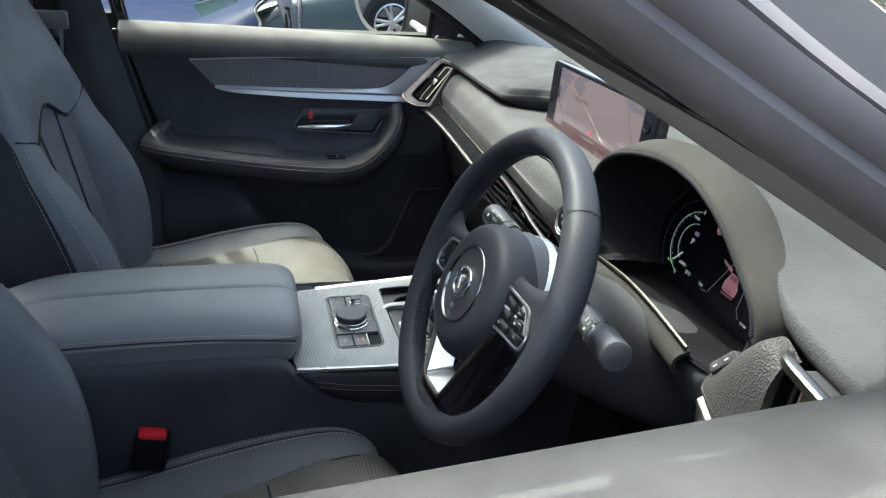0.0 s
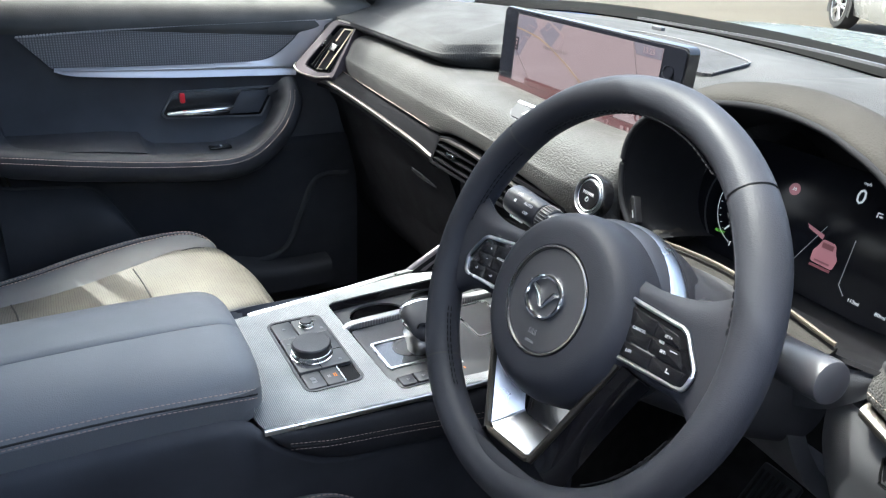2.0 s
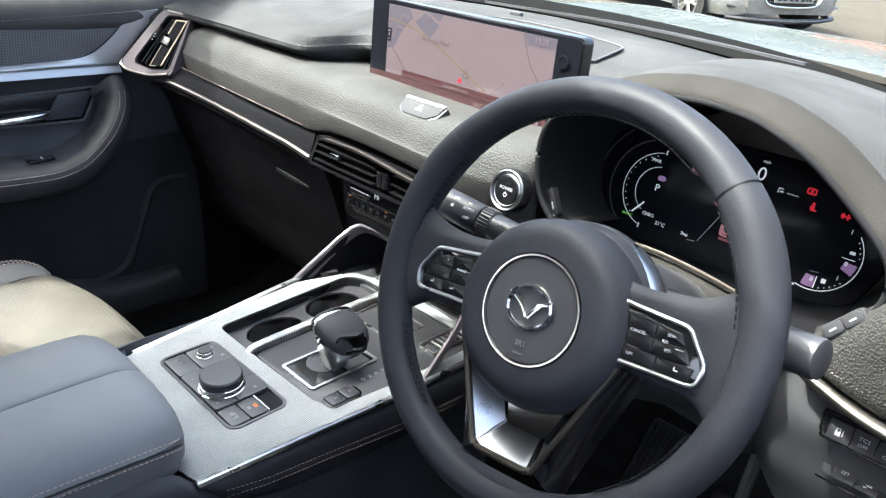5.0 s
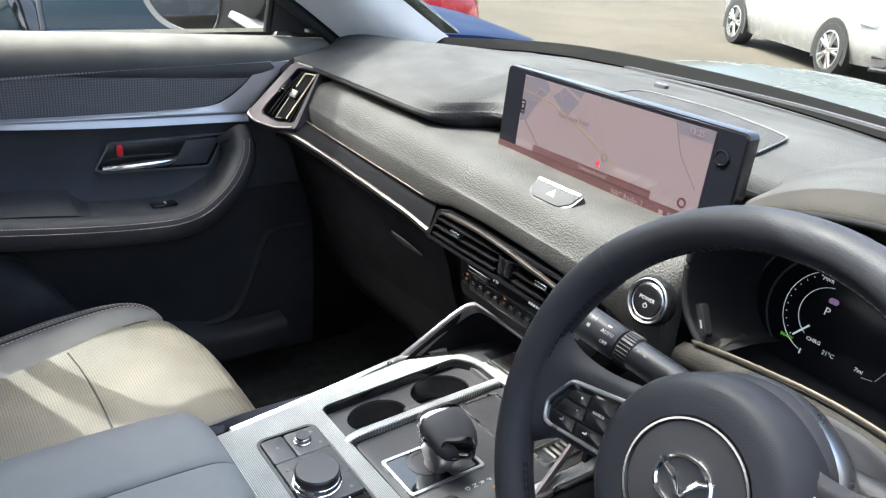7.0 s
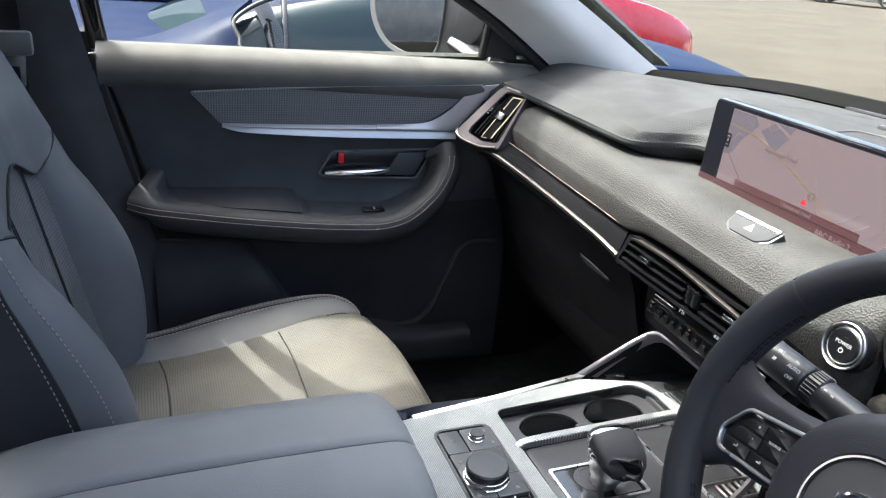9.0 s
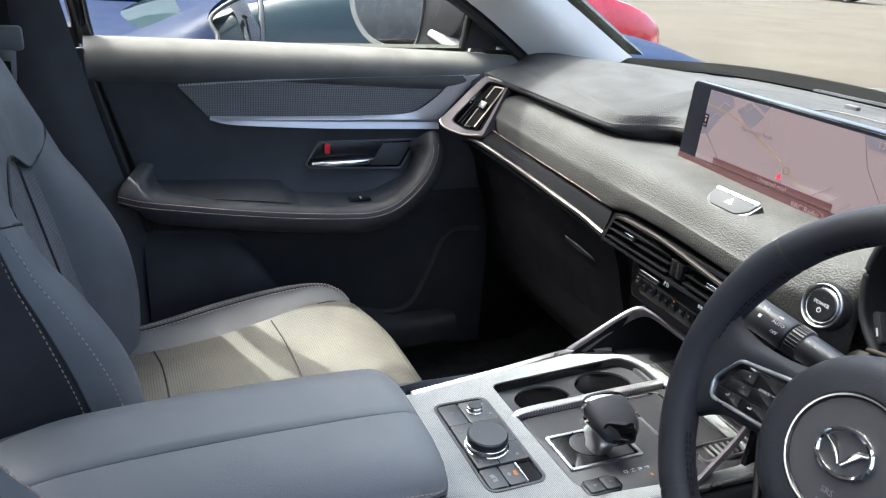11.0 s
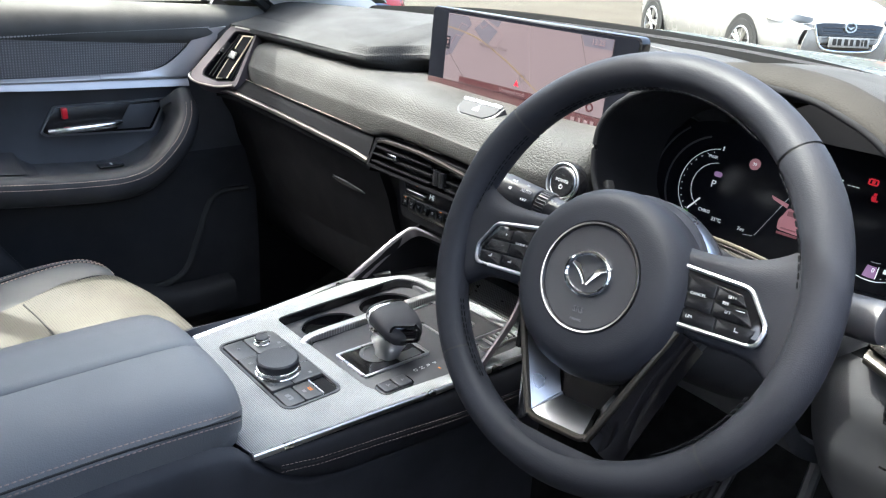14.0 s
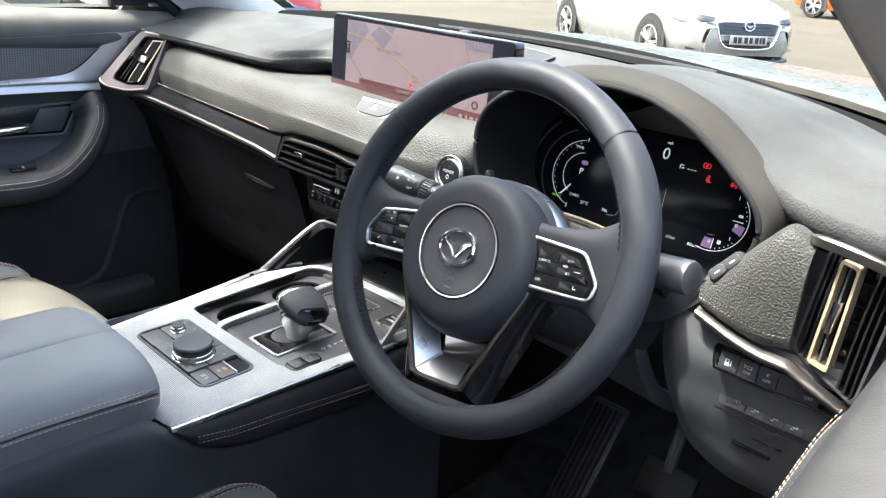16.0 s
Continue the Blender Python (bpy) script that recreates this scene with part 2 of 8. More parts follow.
MAP_GREY = mat("map_block", (0.02, 0.02, 0.02), 0.12, emit=(0.36, 0.28, 0.36), power=0.056)
MAP_ROAD = mat("map_road", (0.02, 0.02, 0.02), 0.12, emit=(0.66, 0.40, 0.20), power=0.058)
MAP_LINE = mat("map_line", (0.02, 0.02, 0.02), 0.12, emit=(0.28, 0.17, 0.18), power=0.058)
MAP_DARK = mat("map_bar", (0.02, 0.01, 0.01), 0.12, emit=(0.17, 0.055, 0.065), power=0.058)
MAP_TEXT = mat("map_lettering", (0.02, 0.01, 0.01), 0.12, emit=(0.7, 0.5, 0.5), power=0.058)
SCREENBLK = mat("black_screen_glass", (0.006, 0.0065, 0.009), 0.16, spec=0.12)


# ---- mesh helpers ----
def thing(name, at, label, category, group="", kind=""):
    ob = new(name)
    ob.location = at
    ob.empty_display_size = 0.05
    tagged(ob, label, category, group, kind)
    bpy.context.view_layer.update()
    return ob


WORLD = {}


def place(ob):
    m = ob.matrix_basis.copy()
    while ob.parent:
        ob = ob.parent
        m = ob.matrix_basis @ m
    return m


def part(name, bm, material, parent=None, label="", smooth=True):
    """Links a bmesh, given in the car's coordinates, as one mesh under a thing or part."""
    if parent:
        bm.transform(place(parent).inverted())
    bmesh.ops.recalc_face_normals(bm, faces=bm.faces)
    me = bpy.data.meshes.new(name)
    bm.to_mesh(me)
    bm.free()
    me.materials.append(material)
    for p in me.polygons:
        p.use_smooth = smooth
    if smooth:
        me.set_sharp_from_angle(angle=radians(38))
    ob = new(name, me)
    ob.parent = parent
    if label:
        ob["label"] = label
    return ob


def blank():
    return bmesh.new()


def merge(*bms):
    """One bmesh of several."""
    out = bms[0]
    for b in bms[1:]:
        me = bpy.data.meshes.new("tmp")
        b.to_mesh(me)
        b.free()
        out.from_mesh(me)
        bpy.data.meshes.remove(me)
    return out


def box(cx, cy, cz, sx, sy, sz, bevel=0.0, m=None, seg=2):
    bm = bmesh.new()
    bmesh.ops.create_cube(bm, size=1)
    bm.transform(Matrix.Diagonal((sx, sy, sz, 1)))
    if bevel:
        bmesh.ops.bevel(bm, geom=bm.edges[:], offset=bevel, segments=seg, affect="EDGES", profile=0.5)
    if m is not None:
        bm.transform(m)
    bm.transform(Matrix.Translation((cx, cy, cz)))
    return bm


def cyl(p, axis, r1, r2, depth, seg=32, bevel=0.0):
    """A cylinder or cone from p along axis."""
    bm = bmesh.new()
    bmesh.ops.create_cone(bm, cap_ends=True, segments=seg, radius1=r1, radius2=r2, depth=depth)
    if bevel:
        rims = [e for e in bm.edges if len(e.link_faces) == 2 and any(len(f.verts) > 4 for f in e.link_faces)]
        bmesh.ops.bevel(bm, geom=rims, offset=bevel, segments=2, affect="EDGES", profile=0.5)
    bm.transform(Matrix.Translation((0, 0, depth / 2)))
    bm.transform(Matrix.Translation(p) @ Vector(axis).to_track_quat("Z", "Y").to_matrix().to_4x4())
    return bm


def lathe(p, axis, profile, seg=40):
    """Turns (radius, height) pairs about an axis through p."""
    bm = bmesh.new()
    rings = []
    for r, h in profile:
        rings.append([bm.verts.new((r * math.cos(2 * math.pi * k / seg), r * math.sin(2 * math.pi * k / seg), h)) for k in range(seg)])
    for a, b in zip(rings, rings[1:]):
        for k in range(seg):
            bm.faces.new((a[k], a[(k + 1) % seg], b[(k + 1) % seg], b[k]))
    for r in (rings[0], rings[-1]):
        bm.faces.new(r)
    bm.transform(Matrix.Translation(p) @ Vector(axis).to_track_quat("Z", "Y").to_matrix().to_4x4())
    return bm


def spline(points, n):
    """Catmull-Rom through points, n steps a span."""
    P = [Vector(p) for p in points]
    if len(P) < 3:
        return [P[0].lerp(P[-1], k / n) for k in range(n + 1)]
    P = [2 * P[0] - P[1]] + P + [2 * P[-1] - P[-2]]
    out = []
    for a, b, c, d in zip(P, P[1:], P[2:], P[3:]):
        for k in range(n):
            t = k / n
            out.append(0.5 * (2 * b + (c - a) * t + (2 * a - 5 * b + 4 * c - d) * t * t + (3 * b - a - 3 * c + d) * t ** 3))
    return out + [P[-2]]


def skin(rows, nu=4, nv=4, thick=0.0, closed=False, seen=None):
    """A smooth sheet through rows of control points; thick: its depth behind."""
    rows = [spline(r, nu) for r in rows]
    cols = [spline(c, nv) for c in zip(*rows)]
    bm = bmesh.new()
    V = [[bm.verts.new(p) for p in c] for c in cols]
    n = len(V)
    for i in range(n if closed else n - 1):
        a, b = V[i], V[(i + 1) % n]
        for j in range(len(a) - 1):
            bm.faces.new((a[j], b[j], b[j + 1], a[j + 1]))
    return thicken(bm, thick, seen) if thick else bm


INSIDE = Vector((0.3, -0.35, 1.25))


def thicken(bm, t, seen=None):
    """Gives an open sheet depth on the side away from a point, by default the middle of the cabin."""
    seen = Vector(seen) if seen else INSIDE
    bm.normal_update()
    look_in = sum((f.normal.dot((seen - f.calc_center_median()).normalized()) * f.calc_area() for f in bm.faces))
    t = -t if look_in > 0 else t
    edge = [e for e in bm.edges if len(e.link_faces) == 1]
    vs = bm.verts[:]
    back = {v: bm.verts.new(v.co + v.normal * t) for v in vs}
    rim = [(e.verts[0], e.verts[1]) for e in edge]
    for f in bm.faces[:]:
        bm.faces.new([back[v] for v in reversed(f.verts)])
    for a, b in rim:
        bm.faces.new((a, b, back[b], back[a]))
    return bm


def rings(loops, caps=True):
    """Joins closed loops of equal length into a body."""
    bm = bmesh.new()
    V = [[bm.verts.new(p) for p in l] for l in loops]
    n = len(V[0])
    for a, b in zip(V, V[1:]):
        for k in range(n):
            bm.faces.new((a[k], a[(k + 1) % n], b[(k + 1) % n], b[k]))
    if caps:
        bm.faces.new(V[0])
        bm.faces.new(V[-1])
    return bm


def tube(points, r, seg=10, n=5, flat=1.0, up=(0, 0, 1), ends=True):
    """A round or flattened bar along a smooth path. r: one radius or one a point."""
    P = spline(points, n)
    rr = spline([(v, 0, 0) for v in r], n) if isinstance(r, (list, tuple)) else [Vector((r, 0, 0))] * len(P)
    loops = []
    for i, p in enumerate(P):
        d = (P[min(i + 1, len(P) - 1)] - P[max(i - 1, 0)]).normalized()
        s = d.cross(Vector(up)).normalized()
        w = s.cross(d)
        loops.append([p + rr[i].x * (s * math.cos(2 * math.pi * k / seg) + w * flat * math.sin(2 * math.pi * k / seg)) for k in range(seg)])
    return rings(loops, ends)


def sweep(points, profile, n=5, up=(0, 0, 1), scale=None):
    """A profile of (side, up) pairs carried along a smooth path."""
    P = spline(points, n)
    loops = []
    for i, p in enumerate(P):
        d = (P[min(i + 1, len(P) - 1)] - P[max(i - 1, 0)]).normalized()
        s = d.cross(Vector(up)).normalized()
        w = s.cross(d)
        k = scale(i / (len(P) - 1)) if scale else 1.0
        loops.append([p + k * (s * a + w * b) for a, b in profile])
    return rings(loops)


def rounded(w, h, r, n=5):
    """Corner-rounded rectangle as (x, y) pairs about the centre."""
    out = []
    for cx, cy, a0 in ((w / 2 - r, h / 2 - r, 0), (-w / 2 + r, h / 2 - r, 90), (-w / 2 + r, -h / 2 + r, 180), (w / 2 - r, -h / 2 + r, 270)):
        for k in range(n + 1):
            a = radians(a0 + 90 * k / n)
            out.append((cx + r * math.cos(a), cy + r * math.sin(a)))
    return out


def soften(poly, r, n=4):
    """Rounds the corners of a closed polygon of (x, y) pairs."""
    out = []
    for i, p in enumerate(poly):
        p, a, b = Vector(p), Vector(poly[i - 1]), Vector(poly[(i + 1) % len(poly)])
        ra, rb = min(r, (a - p).length * 0.45), min(r, (b - p).length * 0.45)
        s, e = p + (a - p).normalized() * ra, p + (b - p).normalized() * rb
        for k in range(n + 1):
            t = k / n
            out.append(tuple((1 - t) ** 2 * s + 2 * t * (1 - t) * p + t * t * e))
    return out


def plate(poly, m, depth, bevel=0.0):
    """A flat polygon in the plane of m (x right, y up, z out), depth deep behind its face."""
    def loop(z, inset):
        c = Vector((sum(p[0] for p in poly) / len(poly), sum(p[1] for p in poly) / len(poly)))
        res = []
        for i, p in enumerate(poly):
            a, b = Vector(poly[i - 1]), Vector(poly[(i + 1) % len(poly)])
            t = (b - a).normalized()
            nrm = Vector((-t.y, t.x))
            if nrm.dot(c - Vector(p)) < 0 and inset and len(poly) < 5:
                nrm = -nrm
            res.append(m @ Vector((p[0] + nrm.x * inset, p[1] + nrm.y * inset, z)))
        return res
    area = sum(poly[i - 1][0] * poly[i][1] - poly[i][0] * poly[i - 1][1] for i in range(len(poly)))
    if area < 0:
        poly = poly[::-1]
    if bevel:
        return rings([loop(-depth, 0), loop(-bevel, 0), loop(-bevel * 0.3, bevel * 0.3), loop(0, bevel)])
    return rings([loop(-depth, 0), loop(0, 0)])


def frame_ring(outer, inner, m, depth, lift=0.0):
    """A flat frame between two polygons of equal count."""
    L = lambda poly, z: [m @ Vector((p[0], p[1], z)) for p in poly]
    bm = bmesh.new()
    loops = [L(outer, -depth), L(outer, lift), L(inner, lift), L(inner, -depth)]
    V = [[bm.verts.new(p) for p in l] for l in loops]
    n = len(outer)
    for a, b in zip(V, V[1:] + V[:1]):
        for k in range(n):
            bm.faces.new((a[k], a[(k + 1) % n], b[(k + 1) % n], b[k]))
    return bm


def stitches(points, length=0.0045, gap=0.003, r=0.0006, n=12, up=(0, 0, 1)):
    """Small thread stitches along a smooth path."""
    P = spline(points, n)
    d = [0.0]
    for a, b in zip(P, P[1:]):
        d.append(d[-1] + (b - a).length)
    bm, s, i = bmesh.new(), 0.0, 0

    def at(q):
        for j in range(len(P) - 1):
            if d[j + 1] >= q:
                return P[j].lerp(P[j + 1], (q - d[j]) / max(d[j + 1] - d[j], 1e-9))
        return P[-1]
    while s + length < d[-1]:
        a, b = at(s), at(s + length)
        t = (b - a).normalized()
        u = t.cross(Vector(up)).normalized()
        w = u.cross(t)
        ring = lambda p, k: [bm.verts.new(p + k * r * (u * math.cos(x) + w * math.sin(x))) for x in (0, 1.57, 3.14, 4.71)]
        L = [ring(a, 0.4), ring(a.lerp(b, 0.25), 1.0), ring(a.lerp(b, 0.75), 1.0), ring(b, 0.4)]
        for x, y in zip(L, L[1:]):
            for k in range(4):
                bm.faces.new((x[k], x[(k + 1) % 4], y[(k + 1) % 4], y[k]))
        s += length + gap
    return bm


def lettering(name, text, m, size, material, parent, align="CENTER", extrude=0.0002):
    """Words as a mesh in the plane of m."""
    c = bpy.data.curves.new("tmp", "FONT")
    c.body, c.size, c.align_x, c.align_y, c.extrude, c.resolution_u = text, size, align, "CENTER", extrude, 2
    o = bpy.data.objects.new("tmp", c)
    scene.collection.objects.link(o)
    me = o.to_mesh()
    bm = bmesh.new()
    bm.from_mesh(me)
    o.to_mesh_clear()
    bpy.data.objects.remove(o)
    bpy.data.curves.remove(c)
    bm.transform(m)
    return part(name, bm, material, parent, smooth=False)


def bars(m, rects, depth=0.0004):
    """Small flat marks: (x, y, w, h) in the plane of m."""
    return merge(*[plate([(x - w / 2, y - h / 2), (x + w / 2, y - h / 2), (x + w / 2, y + h / 2), (x - w / 2, y + h / 2)], m, depth) for x, y, w, h in rects])


def facing(origin, out, up):
    """A plane at origin: z along out, y nearest to up, x to the right."""
    z = Vector(out).normalized()
    x = Vector(up).cross(z).normalized()
    y = z.cross(x)
    return Matrix.Translation(origin) @ Matrix((x, y, z)).transposed().to_4x4()


# ---- setting ----
def structure(name, bm, material, label="", category="", smooth=True):
    ob = part(name, bm, material, None, smooth=smooth)
    return tagged(ob, label, category, kind="structure")


def ground_z(x, y):
    """The lot is level but for slow undulation of a centimetre or two."""
    return 0.012 * math.sin(x * 0.31 + 1.0) * math.sin(y * 0.27)


gb = blank()
bmesh.ops.create_grid(gb, x_segments=60, y_segments=60, size=700)
for v in gb.verts:
    v.co.z = ground_z(v.co.x, v.co.y) if v.co.length < 60 else ground_z(*(v.co.xy.normalized() * 60))
structure("ground", gb, TARMAC, "sun-bleached pale tarmac of a car lot", "ground", smooth=False)

# the car's body around the cabin
structure("floor", merge(box(0, -0.6, 0.40, 1.86, 3.0, 0.04), skin([[(-0.9, 0.42, 0.41), (-0.9, 0.62, 0.52), (-0.9, 0.78, 0.80)], [(0.9, 0.42, 0.41), (0.9, 0.62, 0.52), (0.9, 0.78, 0.80)]], 4, 4, 0.02)), CARPET, "black carpeted car floor and toe board", "floor")
structure("trim_tunnel", box(0.01, 0.55, 0.58, 0.27, 0.52, 0.36, 0.03), CARPET, "black carpeted tunnel under the dash", "tunnel")
structure("firewall", box(0, 0.88, 0.74, 1.8, 0.03, 0.68), LOWPL, "black bulkhead behind the dashboard", "wall")
for s, n in ((-1, "wall_left"), (1, "wall_right")):
    structure(n, merge(box(s * 0.82, 0.62, 0.72, 0.06, 0.66, 0.70), box(s * 0.84, -1.35, 0.78, 0.06, 1.75, 0.76)), LOWPL, "dark inner side of the car body", "wall")
structure("wall_rear", merge(box(0, -2.05, 0.80, 1.5, 0.05, 0.8), box(0, -1.15, 0.72, 1.3, 0.25, 0.6, 0.04)), HARD, "dark rear end of the cabin", "wall")
# roof stays out of view; its front edge bows forward to block sun
roof_rows = [[(x, -0.34 + 0.33 * (1 - (x / 0.59) ** 2), 1.505 + 0.05 * (1 - (x / 0.59) ** 2)), (x, -0.48, 1.56 + 0.06 * (1 - (x / 0.59) ** 2)), (x, -1.0, 1.62 + 0.06 * (1 - (x / 0.59) ** 2)), (x, -2.05, 1.52 + 0.06 * (1 - (x / 0.59) ** 2))] for x in (-0.59, -0.4, 0.0, 0.4, 0.59)]
structure("ceiling", skin(roof_rows, 6, 3, 0.03), LINER, "pale cloth headliner of the unseen car roof, front edge shaped for shade", "ceiling")
for s, n in ((-1, "pillar_left"), (1, "pillar_right")):
    rear = [(s * 0.745, 0.42, 1.095), (s * 0.735, 0.36, 1.14), (s * 0.705, 0.21, 1.235), (s * 0.655, -0.02, 1.345), (s * 0.61, -0.22, 1.435), (s * 0.575, -0.42, 1.545)]
    mid = [(s * 0.70, 0.52, 1.10), (s * 0.685, 0.44, 1.16), (s * 0.655, 0.27, 1.262), (s * 0.60, 0.01, 1.385), (s * 0.56, -0.17, 1.45), (s * 0.53, -0.38, 1.555)]
    front = [(s * 0.70, 0.66, 1.10), (s * 0.70, 0.57, 1.155), (s * 0.67, 0.37, 1.268), (s * 0.61, 0.08, 1.405), (s * 0.57, -0.12, 1.462), (s * 0.54, -0.32, 1.562)]
    if s > 0:
        edge = [(0.690, 0.47, 1.055), (0.677, 0.38, 1.106), (0.650, 0.20, 1.206), (0.624, 0.021, 1.306), (0.598, -0.159, 1.405), (0.580, -0.28, 1.455), (0.556, -0.44, 1.548)]
        off = lambda a, b, c: [(x + a, y + b, z + c) for x, y, z in edge]
        trim_rows = [off(0.045, 0.20, 0.03), off(0.010, 0.10, 0.018), off(-0.002, 0.012, 0.004), edge, off(0.012, -0.006, -0.002), off(0.050, 0.002, 0.006), off(0.085, 0.014, 0.014)]
    else:
        trim_rows = [rear, mid, front]
    # driver's pillar carries its shade in the darker cloth
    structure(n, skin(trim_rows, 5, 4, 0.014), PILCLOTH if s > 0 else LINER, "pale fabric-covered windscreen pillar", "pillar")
    # outer skin of the pillar
    out = [[Vector(p) + Vector((s * o, 0.01, u)) for p in row] for row, o, u in ((rear, 0.075, 0.015), (mid, 0.10, 0.03), (front, 0.045, 0.03))]
    if s < 0:
        structure(n + "_outer", skin(out, 5, 5, 0.012), GREENPAINT, "painted outer skin of the windscreen pillar", "pillar")
    structure(n + "_seal", tube([Vector(p) + Vector((s * 0.02, -0.012, 0.0)) for p in rear], 0.013, 8, 4), RUBBER, "black rubber door seal", "seal")
    bp = [[(s * 0.72, -0.31, 0.45), (s * 0.73, -0.395, 0.8), (s * 0.728, -0.468, 1.1), (s * 0.61, -0.55, 1.56)], [(s * 0.68, -0.42, 0.45), (s * 0.69, -0.48, 0.8), (s * 0.69, -0.54, 1.1), (s * 0.57, -0.64, 1.57)], [(s * 0.70, -0.66, 0.45), (s * 0.715, -0.66, 0.8), (s * 0.715, -0.66, 1.1), (s * 0.60, -0.72, 1.57)]]
    structure("pillar_b_" + n[7:], skin(bp, 5, 4, 0.02), PILLARPL, "dark plastic trim of the door pillar", "pillar")
    cov = []
    for du, dx in ((0.0, 0.0), (0.10, 0.012), (0.28, 0.014), (0.34, -0.004), (0.42, -0.004), (0.48, 0.014), (0.70, 0.016), (0.75, 0.002), (0.82, 0.002), (0.87, 0.012), (1.0, -0.012)):
        lo_ = [(0.668, -0.278, 1.468), (0.682, -0.148, 1.412), (0.708, 0.032, 1.312), (0.734, 0.212, 1.212), (0.762, 0.39, 1.112)]
        hi_ = [(0.660, -0.16, 1.465), (0.700, -0.03, 1.403), (0.715, 0.105, 1.326), (0.735, 0.245, 1.256), (0.78, 0.48, 1.14)]
        cov.append([(s * (a[0] + (b[0] - a[0]) * du + dx + 0.012), a[1] + (b[1] - a[1]) * du, a[2] + (b[2] - a[2]) * du) for a, b in zip(lo_, hi_)])
    if s > 0:
        structure(n + "_cover", skin(cov, 5, 3, 0.010), BROWNBLK, "mauve-grey ridged cover of the windscreen pillar", "pillar")
    structure("roof_rail_" + n[7:], tube([(s * 0.615, -0.22, 1.445), (s * 0.60, -0.45, 1.55), (s * 0.605, -1.0, 1.585), (s * 0.62, -2.0, 1.52)], 0.035, 10, 5), LINER, "pale roof rail trim above the doors", "rail")

# windscreen
ws = [[(-0.70, 0.62, 1.125), (-0.66, 0.40, 1.262), (-0.60, 0.10, 1.41), (-0.57, -0.10, 1.462), (-0.55, -0.24, 1.510)], [(-0.38, 0.84, 1.125), (-0.36, 0.58, 1.29), (-0.33, 0.22, 1.45), (-0.31, 0.03, 1.50), (-0.30, -0.10, 1.545)], [(0, 0.90, 1.125), (0, 0.64, 1.295), (0, 0.26, 1.46), (0, 0.08, 1.515), (0, -0.03, 1.550)], [(0.38, 0.84, 1.125), (0.36, 0.58, 1.29), (0.33, 0.22, 1.45), (0.31, 0.03, 1.50), (0.30, -0.10, 1.545)], [(0.70, 0.62, 1.125), (0.66, 0.40, 1.262), (0.60, 0.10, 1.41), (0.57, -0.10, 1.462), (0.55, -0.24, 1.510)]]
win = structure("window_1", skin(ws, 5, 5), GLASS, "large clear curved windscreen", "windscreen")
win.visible_shadow = False
base = [(-0.72, 0.53, 1.112), (-0.64, 0.66, 1.116), (-0.56, 0.75, 1.119), (-0.426, 0.805, 1.120), (-0.21, 0.818, 1.121), (0, 0.795, 1.121), (0.215, 0.755, 1.116), (0.38, 0.715, 1.104), (0.58, 0.62, 1.089), (0.72, 0.50, 1.080)]


def glass_foot(x):
    """Where the windscreen band meets the dash, at x."""
    for a, b in zip(base, base[1:]):
        if a[0] <= x <= b[0]:
            k = (x - a[0]) / (b[0] - a[0])
            return a[1] + (b[1] - a[1]) * k, a[2] + (b[2] - a[2]) * k
    return (base[0] if x < 0 else base[-1])[1:]


structure("trim_windscreen", skin([[(x, y - 0.010, z + 0.001) for x, y, z in base], [(x, y, z + 0.006) for x, y, z in base], [(x, y + 0.040, z + 0.018) for x, y, z in base], [(x, y + 0.050, z + 0.004) for x, y, z in base]], 6, 3, 0.004), FRIT, "black edge band along the windscreen base", "trim")

# bonnet and scuttle
bn = [[(x, y, 1.048 + 0.035 * (1 - (x / 0.8) ** 2) - 0.10 * ((y - 0.92) / 1.1) ** 2 - 0.035 * (abs(x) > 0.7) + 0.012 * math.exp(-((abs(x) - 0.46) / 0.07) ** 2)) for y in (0.95 - 0.25 * abs(x / 0.8) ** 2, 1.2, 1.5, 1.8, 2.05)] for x in (-0.82, -0.62, -0.46, -0.3, 0, 0.3, 0.46, 0.62, 0.82)]
bonnet = thing("bonnet", (0, 1.4, 1.0), "glossy painted bonnet of the car, reflected green put into its colour", "bonnet")
part("panel", skin(bn, 5, 4, 0.02), GREENPAINT, bonnet)
part("cowl", skin([[(-0.72, 0.63, 1.10), (-0.4, 0.84, 1.105), (0, 0.89, 1.108), (0.4, 0.84, 1.105), (0.72, 0.63, 1.09)], [(-0.78, 0.72, 1.07), (-0.42, 0.92, 1.07), (0, 0.975, 1.075), (0.42, 0.92, 1.07), (0.78, 0.72, 1.06)]], 6, 3, 0.01), COWLPL, bonnet, "black plastic cowl below the windscreen")
for s in (-1, 1):
    part("wing", skin([[(s * 0.80, 0.5, 1.05), (s * 0.82, 0.9, 1.03), (s * 0.83, 1.5, 1.0), (s * 0.80, 2.05, 0.93)], [(s * 0.92, 0.5, 0.95), (s * 0.94, 0.9, 0.95), (s * 0.95, 1.5, 0.92), (s * 0.9, 2.05, 0.85)], [(s * 0.95, 0.5, 0.5), (s * 0.96, 0.9, 0.5), (s * 0.97, 1.5, 0.7), (s * 0.93, 2.05, 0.5)]], 4, 4, 0.01), GREENPAINT, bonnet)


# ---- dashboard ----
dash = thing("dashboard", (0, 0.5, 0.85), "dark grey soft-touch dashboard with grained leather pads", "dashboard")
